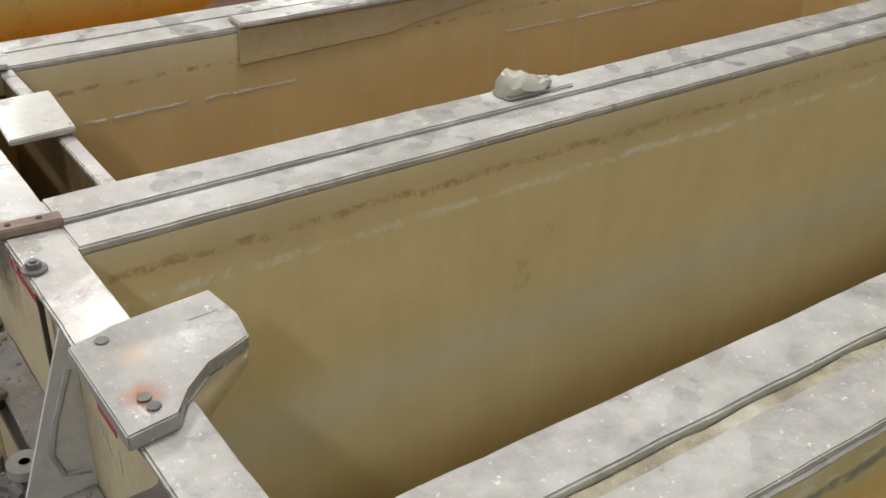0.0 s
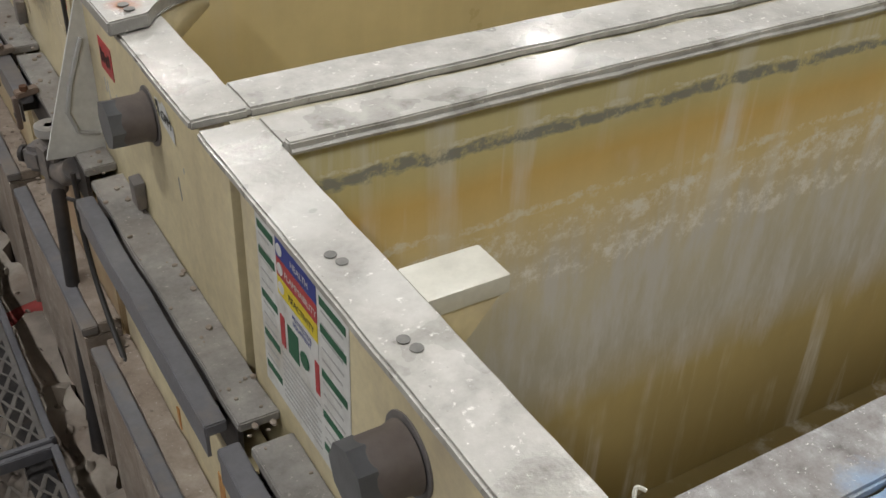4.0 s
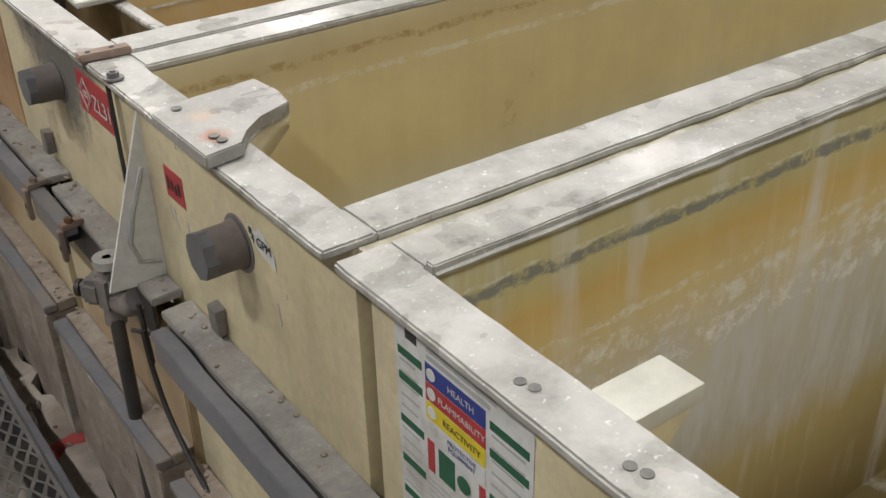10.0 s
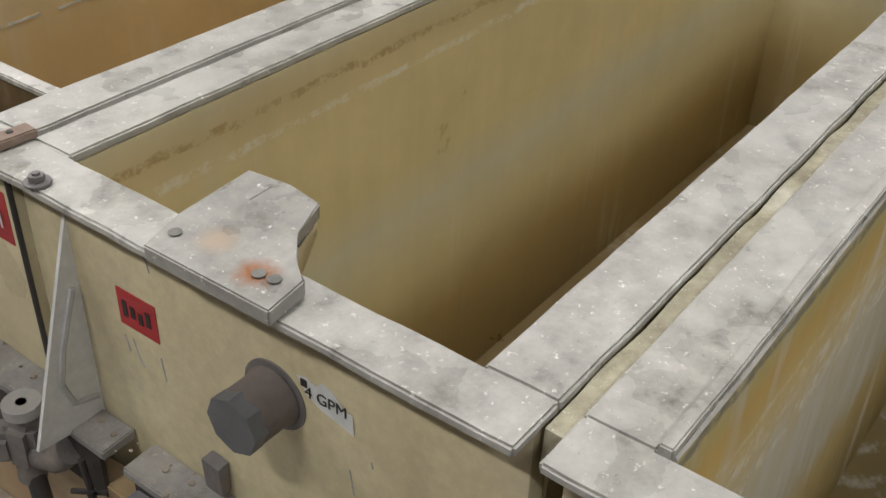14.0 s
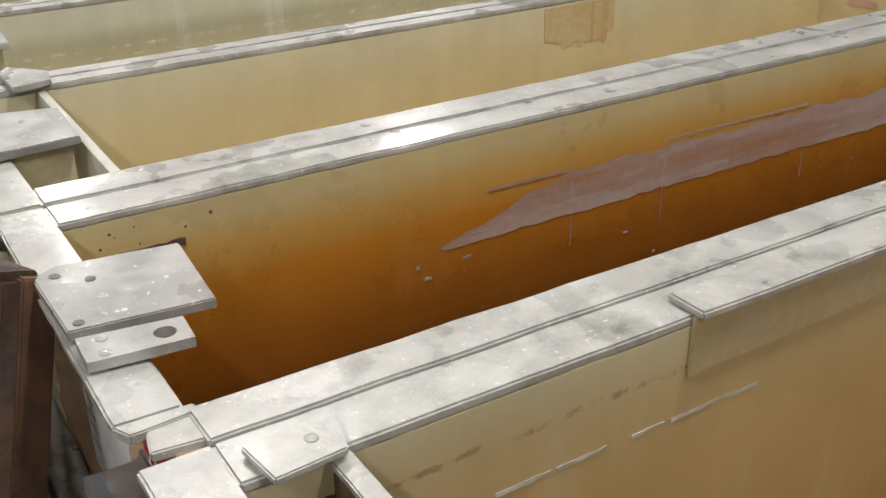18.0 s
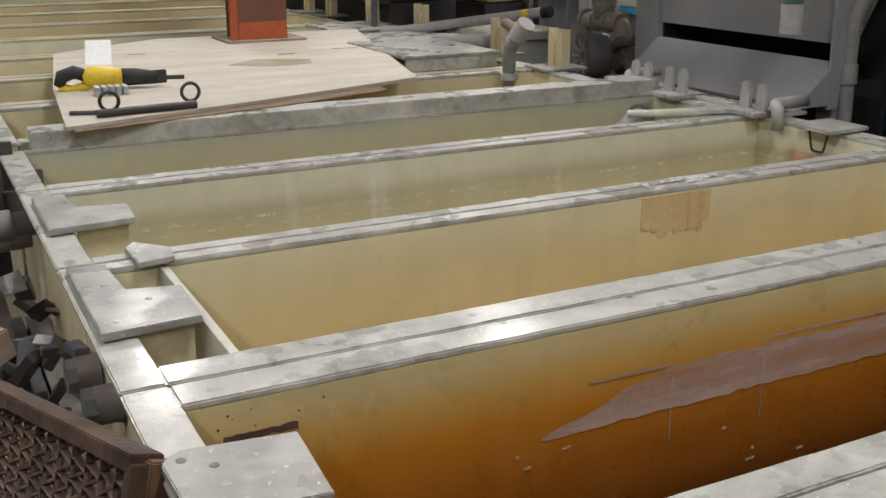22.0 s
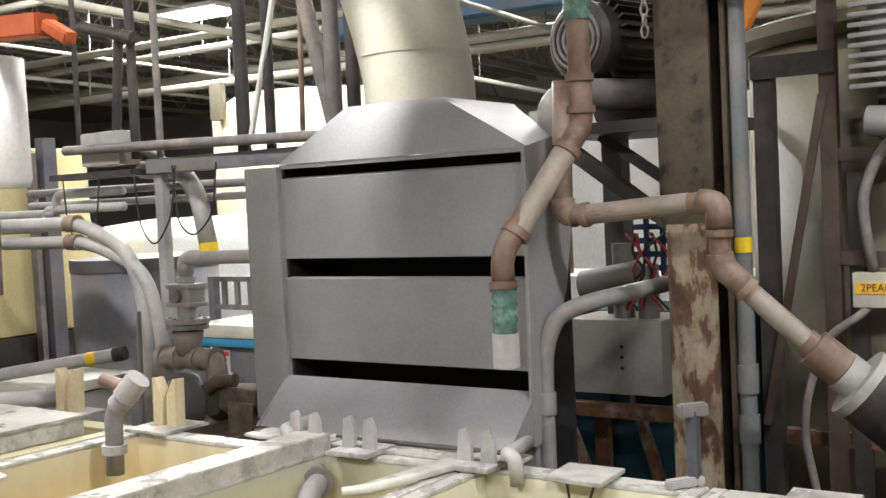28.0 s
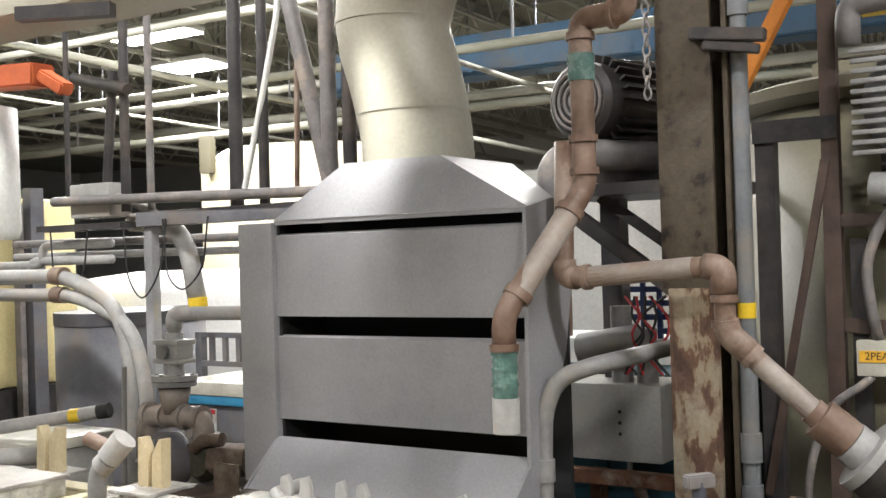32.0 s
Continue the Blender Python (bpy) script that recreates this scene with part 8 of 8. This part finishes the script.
BROWN_STEEL = surface("brown_painted_steel", [(0.3, (0.05, 0.032, 0.026)), (0.6, (0.09, 0.06, 0.048)), (0.8, (0.14, 0.1, 0.08))], 8.0, 0.55, bump=0.3)
# ---- big cream tank and its frame ----
bt = thing("storage_tank", "tall cream plastic storage tank with a dusty rim", "tank", at=(4.45, 2.75, -0.27))
tx, ty, tr2 = 4.4, 2.62, 0.78
part("shell", tube([(tx, ty, -0.27), (tx, ty, Z(1.3))], tr2, 56), CREAM_TANK, bt, smooth=True)
part("rim", tube([(tx, ty, Z(1.28)), (tx, ty, Z(1.31)), (tx, ty, Z(1.35)), (tx, ty, Z(1.37))], tr2, 56, None, [tr2 + 0.01, tr2 + 0.07, tr2 + 0.08, tr2 + 0.02]), CREAM_TANK, bt)
part("lid_pipe", tube([(tx - 0.5, ty + 0.4, Z(1.4)), (tx - 0.4, ty - 0.6, Z(1.42))], 0.05, 12), CREAM_TANK, bt)
fr = thing("equipment_rack", "dark brown steel angle frame standing before the tank", "frame", at=(3.5, 2.8, -0.27))
part("post", box(3.45, 3.5, 3.04, 3.105, -0.27, Z(1.19)), BLACK_STEEL, fr)
part("post", box(3.45, 3.49, 2.83, 2.885, -0.27, Z(2.4)), BROWN_STEEL, fr)
part("post", box(3.48, 3.53, 2.76, 2.81, -0.27, Z(0.8)), BLACK_STEEL, fr)
part("post", box(3.5, 3.56, 2.48, 2.54, -0.27, Z(2.4)), BROWN_STEEL, fr)
part("belt", box(3.44, 3.45, 2.83, 3.11, Z(1.13), Z(1.205)), BLACK_STEEL, fr)
part("brace", bar((3.43, 2.868, Z(1.06)), (3.43, 3.085, Z(-0.05)), 0.012, 0.028), BROWN_STEEL, fr)
part("arm", bar((3.47, 2.83, Z(0.52)), (3.47, 2.5, Z(0.5)), 0.04, 0.05, 0.004), BROWN_STEEL, fr)
part("arm", bar((3.47, 2.83, Z(0.86)), (3.47, 2.5, Z(0.86)), 0.04, 0.045, 0.004), BROWN_STEEL, fr)
part("rail", bar((3.52, 3.1, Z(-0.1)), (3.52, 2.3, Z(-0.1)), 0.05, 0.05), RUST, fr)
bl = thing("blower_fan", "dusty grey finned blower housing on the frame", "blower", at=(3.3, 2.55, Z(1.15)))
bcx = Vector((3.42, 2.55, Z(1.22)))
part("housing", tube([bcx + Vector((-0.06, 0, 0)), bcx + Vector((-0.02, 0, 0)), bcx + Vector((0.14, 0, 0))], 0.2, 28, None, [0.14, 0.19, 0.2]), MID_PVC, bl)
for k in range(11):
    part("rib", box(3.34, 3.36, 2.37, 2.76, Z(1.06 + k * 0.032), Z(1.075 + k * 0.032), 0.003), MID_PVC, bl)
part("outlet", tube([(3.4, 2.72, Z(0.96)), (3.4, 2.4, Z(0.93))], 0.05, 16), MID_PVC, bl)
part("bracket", box(3.46, 3.52, 2.5, 2.7, Z(0.9), Z(1.1)), BLACK_STEEL, bl)
run(bl, [(3.42, 2.78, Z(1.42)), (3.42, 2.78, Z(1.55)), (3.42, 2.6, Z(1.56)), (3.42, 2.4, Z(1.54))], 0.04, GREY_PVC, "top_pipe", 0.05)
tgb = thing("switch_box", "pale grey switch box with an orange tag", "switch box", at=(3.2, 2.55, Z(0.5)))
part("case", box(3.41, 3.45, 2.62, 2.785, Z(0.36), Z(0.475), 0.006), WHITE_PL, tgb)
part("tag", box(3.407, 3.41, 2.632, 2.775, Z(0.405), Z(0.442)), ORANGE_TXT, tgb, "orange tag with black letters")
words("lettering", "2PEAB1", 0.034, INK, tgb, (3.4065, 2.703, Z(0.424)), FACE, "CENTER", 0.0002)
run(tgb, [(3.43, 2.72, Z(0.475)), (3.42, 2.74, Z(0.6)), (3.42, 2.75, Z(0.72)), (3.44, 2.7, Z(0.86)), (3.46, 2.6, Z(0.95))], 0.018, GREY_PVC, "upper_cable", 0.1)
run(tgb, [(3.43, 2.74, Z(0.36)), (3.41, 2.77, Z(0.33)), (3.39, 2.86, Z(0.27)), (3.38, 2.92, Z(0.12)), (3.38, 2.95, Z(-0.05)), (3.38, 2.9, Z(-0.3)), (3.4, 2.8, -0.27)], 0.014, GREY_PVC, "lower_cable", 0.1)
for (a, b2) in (((4.6, 3.72, Z(0.6)), (4.6, 3.72, 4.6)), ((4.6, 3.64, Z(1.3)), (4.6, 3.3, Z(1.9)))):
    rk = thing("orange_rack", "bright orange steel rack upright", "rack", "rack parts", at=a)
    part("upright", bar(a, b2, 0.06, 0.06, 0.004), BRIGHT_ORANGE, rk)
yel = thing("yellow_hoist", "yellow hoist body high above the storage tank", "hoist", at=(4.6, 2.7, Z(1.85)))
part("body", tube([(4.6, 3.0, Z(1.82)), (4.6, 2.5, Z(1.82))], 0.09, 16), YELLOW, yel)
part("rail", bar((4.6, 3.4, Z(1.98)), (4.6, 1.0, Z(1.98)), 0.1, 0.1), BLACK_STEEL, yel)
part("hanger", bar((4.6, 2.75, Z(1.98)), (4.6, 2.75, 5.6), 0.04, 0.04), BLACK_STEEL, yel)

# ---- pipe rack on the left of the hood ----
rk2 = thing("pipe_rack_post", "dusty grey square rack post", "post", at=(3.4, 6.06, -0.27))
part("post", box(3.38, 3.43, 6.025, 6.08, -0.27, Z(1.05), 0.004), GALV, rk2)
part("crossbeam", box(3.36, 3.45, 4.72, 6.11, Z(0.97), Z(1.04), 0.004), STEEL_GREY, rk2)
part("cross_pipe", tube([(3.34, 4.72, Z(1.07)), (3.34, 6.7, Z(1.12))], 0.025, 12), GREY_PVC, rk2)
part("lower_rail", tube([(3.6, 4.86, Z(0.9)), (3.6, 7.4, Z(0.92))], 0.022, 10), GREY_PVC, rk2)
part("lower_rail", tube([(3.6, 4.86, Z(0.84)), (3.6, 7.4, Z(0.85))], 0.02, 10), LIGHT_PVC, rk2)
for k, (y0, z0, y1, z1, r, m) in enumerate(((5.43, 4.5, 5.47, 1.04, 0.032, BLACK_STEEL), (5.27, 4.5, 5.3, 1.04, 0.024, BLACK_STEEL), (5.62, 3.9, 4.92, 1.1, 0.036, GREY_PVC), (4.91, 4.5, 4.92, 1.1, 0.036, GREY_PVC), (4.79, 4.5, 4.81, 1.1, 0.03, BLACK_STEEL), (5.09, 1.65, 5.11, 1.07, 0.012, BROWN_PIPE), (6.62, 4.5, 6.66, 1.1, 0.014, BLACK_STEEL), (6.29, 1.75, 6.37, 1.1, 0.024, BLACK_STEEL), (6.18, 4.5, 6.22, 1.05, 0.024, BLACK_STEEL), (6.02, 4.5, 6.04, 1.05, 0.018, GREY_PVC))):
    rp2 = thing("hanger_pipe", "dusty vertical pipe hanging above the rack", "pipe", "rack pipes", at=(3.4, y1, Z(z1)))
    part("pipe", tube([(3.4, y0, min(Z(z0), 5.6)), (3.4, y1, Z(z1))], r, 12), m, rp2)
stp = thing("white_strap", "white fabric strap hanging down", "strap", at=(3.38, 5.3, Z(1.1)))
part("strap", tube(bend([(3.38, 5.16, 5.5), (3.38, 5.17, Z(1.9)), (3.38, 5.27, Z(1.55)), (3.38, 5.41, Z(1.08))], 0.1), 0.014, 8), WHITE_PAINT, stp)
trap = thing("trapeze_bar", "dark trapeze bar between hanger pipes", "bar", at=(3.4, 6.35, Z(1.7)))
part("bar", tube([(3.37, 6.55, Z(1.74)), (3.37, 6.15, Z(1.64))], 0.03, 12), BLACK_STEEL, trap)
for k, (z, r) in enumerate(((0.74, 0.037), (0.645, 0.034))):
    pr2 = thing("supply_pipe", "light grey supply pipe bending down from the rack", "pipe", "supply pipes", at=(3.3, 6.8, Z(z)))
    run(pr2, [(3.3, 9.6, Z(z + 0.02)), (3.3, 6.55 - 0.06 * k, Z(z)), (3.3, 6.2 - 0.1 * k, Z(z - 0.14)), (3.3, 6.1 - 0.1 * k, Z(z - 0.4)), (3.3, 6.08 - 0.1 * k, -0.27)], r, LIGHT_PVC, "pipe", 0.16)
    part("coupling", tube([(3.3, 6.66, Z(z + 0.003)), (3.3, 6.58, Z(z + 0.001))], r * 1.25, 14), BROWN_DIRT, pr2)
for k, z in enumerate((0.9, 0.82)):
    sp3 = thing("supply_pipe", "thin grey pipe run on the rack", "pipe", "supply pipes", at=(3.45, 6.9, Z(z)))
    run(sp3, [(3.45, 9.6, Z(z - 0.1)), (3.45, 6.95 + 0.1 * k, Z(z - 0.1)), (3.45, 6.95 + 0.1 * k, Z(z)), (3.45, 6.4, Z(z))], 0.024, LIGHT_PVC, "pipe", 0.05)
run(rk2, [(3.5, 6.3, Z(1.0)), (3.5, 6.0, Z(0.98)), (3.5, 5.9, Z(0.85)), (3.5, 5.85, Z(0.6))], 0.045, LIGHT_PVC, "down_pipe", 0.1)
part("yellow_end", tube([(3.5, 5.85, Z(0.62)), (3.5, 5.845, Z(0.55))], 0.047, 14), YELLOW, rk2)
jbx = thing("junction_box", "grey junction box on the pipe rack", "box", at=(3.4, 6.45, Z(1.05)))
part("case", box(3.36, 3.5, 6.3, 6.6, Z(1.03), Z(1.2), 0.008), LIGHT_PVC, jbx)
part("tray", box(3.34, 3.5, 6.2, 6.85, Z(0.97), Z(1.0)), BLACK_STEEL, jbx)
run(jbx, [(3.42, 6.3, Z(1.12)), (3.42, 6.15, Z(1.1)), (3.42, 6.05, Z(1.02))], 0.03, LIGHT_PVC, "conduit_arm", 0.06)
random.seed(12)
for k in (0, 2, 3):
    cb2 = thing("hanging_cable", "thin dark cable hanging in a loop", "cable", "cables", at=(3.35, 6.5 - k * 0.25, Z(0.9)))
    y0 = 6.75 - k * 0.28
    part("cable", tube(bend([(3.35, y0, Z(1.0)), (3.35, y0 - 0.02, Z(0.72)), (3.35, y0 - 0.12, Z(0.6 + 0.05 * (k % 2))), (3.35, y0 - 0.26, Z(0.75)), (3.35, y0 - 0.3, Z(1.0))], 0.12), 0.0045, 6), BLACK, cb2)
lad = thing("cable_ladder", "small grey cable ladder beside the pump", "cable tray", at=(3.6, 5.6, Z(0.35)))
for zz in (0.28, 0.42):
    part("rail", box(3.6, 3.62, 5.3, 5.98, Z(zz), Z(zz + 0.025)), STEEL_GREY, lad)
for k in range(8):
    part("rung", box(3.6, 3.62, 5.32 + k * 0.09, 5.345 + k * 0.09, Z(0.28), Z(0.44)), STEEL_GREY, lad)
part("leg", box(3.6, 3.64, 5.94, 5.98, -0.27, Z(0.42)), STEEL_GREY, lad)

# tanks behind the rack
yt = thing("square_tank", "tall yellow plastic tank on a dark base", "tank", at=(4.2, 8.8, -0.27))
part("shell", box(3.75, 4.6, 8.14, 9.7, Z(0.02), Z(1.24), 0.05), YELLOW_TANK, yt)
part("base", box(3.72, 4.62, 8.11, 9.75, -0.27, Z(0.02)), BLACK_STEEL, yt)
part("post", box(4.16, 4.26, 8.03, 8.11, -0.27, Z(1.3)), STEEL_GREY, yt)
part("post", box(4.08, 4.12, 8.05, 8.11, -0.27, Z(1.2)), GREY_PVC, yt)
yb = thing("safety_ladder", "yellow safety ladder beside the tank", "ladder", at=(3.7, 6.6, -0.27))
for y in (6.8, 6.94):
    part("rail", tube([(3.72, y, -0.27), (3.72, y, Z(0.42))], 0.02, 10), YELLOW, yb)
for k in range(4):
    part("rung", tube([(3.72, 6.8, Z(-0.35 + k * 0.2)), (3.72, 6.94, Z(-0.35 + k * 0.2))], 0.014, 8), YELLOW, yb)
gt = thing("round_tank", "dark grey cylindrical tank behind the pump", "tank", at=(4.03, 6.95, -0.27))
part("shell", tube([(4.03, 6.95, -0.27), (4.03, 6.95, Z(0.5))], 0.42, 40), STEEL_GREY, gt, smooth=True)
part("stained_band", tube([(4.03, 6.95, Z(0.46)), (4.03, 6.95, Z(0.53))], 0.425, 40), STEEL_GREY, gt)
wt = thing("round_tank", "white plastic cylindrical tank under bright light", "tank", at=(5.8, 8.0, -0.27))
part("shell", tube([(5.9, 8.3, -0.27), (5.9, 8.3, Z(0.58)), (5.9, 8.3, Z(0.69)), (5.9, 8.3, Z(0.73))], 0.95, 48, None, [0.95, 0.95, 0.85, 0.5]), WHITE_PAINT, wt, smooth=True)
for (cx3, cy3, r3, zt) in ((8.07, 8.95, 1.1, 1.7),):
    ct = thing("storage_tank", "big cream plastic storage tank across the hall", "tank", at=(cx3, cy3, -0.27))
    part("shell", tube([(cx3, cy3, -0.27), (cx3, cy3, Z(zt)), (cx3, cy3, Z(zt + 0.15)), (cx3, cy3, Z(zt + 0.2))], r3, 48, None, [r3, r3, r3 * 0.8, r3 * 0.2]), surface("pale_cream_shell", [(0.3, (0.6, 0.55, 0.38)), (0.7, (0.68, 0.63, 0.46))], 1.0, 0.5), ct, smooth=True)
    part("lug", worn(box(cx3 - r3 - 0.02, cx3 - r3 + 0.06, cy3 + 0.3, cy3 + 0.45, Z(zt - 0.1), Z(zt + 0.25), 0.02), 0.004), CREAM_TANK, ct)

# ---- roof steel, ducts and crane beam ----
PLACE = Matrix.Identity(4)
for k, yv in enumerate((-6.0, -2.0, 2.0, 6.4, 9.4, 12.4, 15.4, 19.0, 23.0)):
    trs = thing("roof_truss", "pale painted steel roof truss", "truss", "roof trusses", at=(6, yv, 4.7))
    part("bottom_chord", box(-13.9, 25.9, yv - 0.05, yv + 0.05, 4.72, 4.82), TRUSS_M, trs)
    part("top_chord", box(-13.9, 25.9, yv - 0.05, yv + 0.05, 5.42, 5.55), TRUSS_M, trs)
    bm = bmesh.new()
    for i in range(26):
        bar((-10 + i * 1.3, yv, 4.8), (-10 + i * 1.3 + 0.65, yv, 5.45), 0.04, 0.04, 0, (0, 1, 0), bm)
        bar((-10 + i * 1.3 + 0.65, yv, 5.45), (-10 + (i + 1) * 1.3, yv, 4.8), 0.04, 0.04, 0, (0, 1, 0), bm)
    part("lattice", bm, TRUSS_M, trs)
for k in range(16):
    xv = -6 + k * 1.6
    pu = thing("roof_purlin", "pale painted steel roof purlin", "beam", "roof purlins", at=(xv, 8, 5.5))
    part("beam", box(xv - 0.04, xv + 0.04, -13, 33, 5.5, 5.6), TRUSS_M, pu)
for k, (xv, zv, r) in enumerate(((6.7, 4.0, 0.04), (8.2, 3.8, 0.045), (9.9, 4.1, 0.05), (10.8, 3.7, 0.06), (12.5, 4.2, 0.07), (7.4, 4.4, 0.04))):
    hp = thing("overhead_pipe", "pale overhead pipe under the roof", "pipe", "overhead pipes", at=(xv, 8, zv))
    part("pipe", tube([(xv, -4, zv), (xv + 0.4 * (k % 3), 30, zv)], r, 12), CEIL_M if k % 2 else TRUSS_M, hp)
    for yv in (2, 6.4, 9.4, 12.4, 15.4):
        part("hanger", tube([(xv + 0.4 * (k % 3) * (yv + 4) / 34, yv, zv), (xv + 0.4 * (k % 3) * (yv + 4) / 34, yv, 5.5)], 0.014, 6), STEEL_GREY, hp)
for k in range(4):
    yv = 6.5 + k * 3.1
    jp = thing("overhead_pipe", "pale cross pipe under the roof", "pipe", "overhead pipes", at=(8, yv, 4.0))
    part("pipe", tube([(4.6, yv, 3.5 + 0.17 * (k % 4)), (16, yv, 3.5 + 0.17 * (k % 4))], 0.025 + 0.012 * (k % 2), 10), TRUSS_M, jp)
    for xv in (5.0, 9.0, 13.0):
        part("hanger", tube([(xv, yv, 3.5 + 0.17 * (k % 4)), (xv, yv, 5.6)], 0.01, 6), STEEL_GREY, jp)
bb = thing("crane_beam", "blue painted overhead crane beam", "beam", at=(9, 8, 3.7))
part("web", box(8.97, 9.03, -4, 9, Z(2.75), Z(3.15)), BLUE_STEEL, bb)
part("lower_flange", box(8.85, 9.15, -4, 9, Z(2.7), Z(2.75)), BLUE_STEEL, bb)
for yv in (0.0, 4.0, 8.0):
    part("hanger", box(8.97, 9.03, yv, yv + 0.1, Z(3.15), 5.5), BLUE_STEEL, bb)
PLACE = BACK_ROW
cbm = thing("monorail_beam", "wide cream painted monorail beam overhead", "beam", at=(2.05, 6.0, Z(1.6)))
part("lower_flange", bar((1.9, 9.0, Z(1.6)), (2.25, 2.9, Z(1.66)), 0.3, 0.03), DUCT_M, cbm)
part("web", bar((1.95, 9.0, Z(1.85)), (2.3, 2.9, Z(1.91)), 0.05, 0.5), DUCT_M, cbm)
part("strut_channel", bar((1.75, 4.72, Z(1.53)), (1.88, 4.46, Z(1.53)), 0.045, 0.04), BLACK_STEEL, cbm, "slotted dark strut channel")
for yv in (3.2, 8.6):
    part("hanger", tube([(2.1, yv, Z(1.9)), (2.1, yv, 5.6)], 0.03, 10), STEEL_GREY, cbm)
hk = thing("crane_arm", "orange painted steel arm with a pointed end", "arm", at=(2.0, 5.1, Z(1.4)))
part("arm", bar((2.0, 5.9, Z(1.47)), (2.0, 4.95, Z(1.41)), 0.09, 0.075, 0.006), ORANGE_PAINT, hk)
part("tip", worn(bar((2.0, 4.95, Z(1.41)), (2.0, 4.83, Z(1.35)), 0.05, 0.04, 0.006), 0.004), ORANGE_PAINT, hk)
part("hanger", tube([(2.0, 5.8, Z(1.5)), (2.0, 5.8, 5.6)], 0.02, 8), BLACK_STEEL, hk)
wf = thing("white_filter", "white cylindrical filter housing hanging at the side", "filter", at=(2.0, 5.25, Z(0.9)))
part("body", tube([(2.0, 5.36, Z(0.89)), (2.0, 5.36, Z(0.92)), (2.0, 5.36, Z(1.34))], 0.16, 36, None, [0.15, 0.16, 0.157]), WHITE_PAINT, wf, smooth=True)
part("latch", box(1.832, 1.85, 5.34, 5.38, Z(0.95), Z(1.0)), LIGHT_PVC, wf)
part("hanger", tube([(2.0, 5.36, Z(1.34)), (2.0, 5.36, Z(1.42))], 0.02, 8), BLACK_STEEL, wf)

# ---- spot lamp added for the glow at the duct foot, its source unseen ----
wl = thing("added_spot_lamp", "small spot lamp added out of view above the duct foot", "lamp", at=(2.5, 4.2, Z(1.98)))
part("housing", tube([(2.4, 4.16, Z(2.22)), (2.42, 4.16, Z(2.16)), (2.45, 4.16, Z(2.09))], 0.06, 18, None, [0.03, 0.06, 0.075], True), GALV, wl)
part("arm", tube(bend([(2.4, 4.16, Z(2.22)), (2.39, 4.16, Z(2.5)), (2.38, 4.16, 5.6)], 0.05), 0.012, 8), BLACK_STEEL, wl)
sl = bpy.data.lights.new("added_spot_light", "SPOT")
sl.energy, sl.spot_size, sl.spot_blend, sl.shadow_soft_size, sl.color = 130.0, math.radians(32), 1.0, 0.06, (1.0, 0.98, 0.95)
so = new("added_spot_light", sl)
so.matrix_world = look(PLACE @ Vector((2.47, 4.16, Z(2.06))), PLACE @ Vector((2.84, 4.33, Z(1.08))))

PLACE = Matrix.Identity(4)
# ---- light bar joists under the roof ----
for k in range(15):
    yv = 4.4 + k * 1.15
    jo = thing("bar_joist", "thin pale steel bar joist under the roof", "joist", "bar joists", at=(8, yv, 4.6))
    part("lower_chord", box(3.4, 20.0, yv - 0.02, yv + 0.02, 4.6, 4.63), TRUSS_M, jo)
    part("upper_chord", box(3.4, 20.0, yv - 0.03, yv + 0.03, 5.0, 5.03), TRUSS_M, jo)
    bm = bmesh.new()
    for i in range(30):
        x0 = 3.5 + i * 0.55
        bar((x0, yv, 4.62), (x0 + 0.275, yv, 5.0), 0.018, 0.018, 0, (0, 1, 0), bm)
        bar((x0 + 0.275, yv, 5.0), (x0 + 0.55, yv, 4.62), 0.018, 0.018, 0, (0, 1, 0), bm)
    part("lattice", bm, TRUSS_M, jo)
    for xv in (4.0, 11.0, 19.0):
        part("hanger", box(xv, xv + 0.04, yv - 0.02, yv + 0.02, 5.03, 5.6), TRUSS_M, jo)
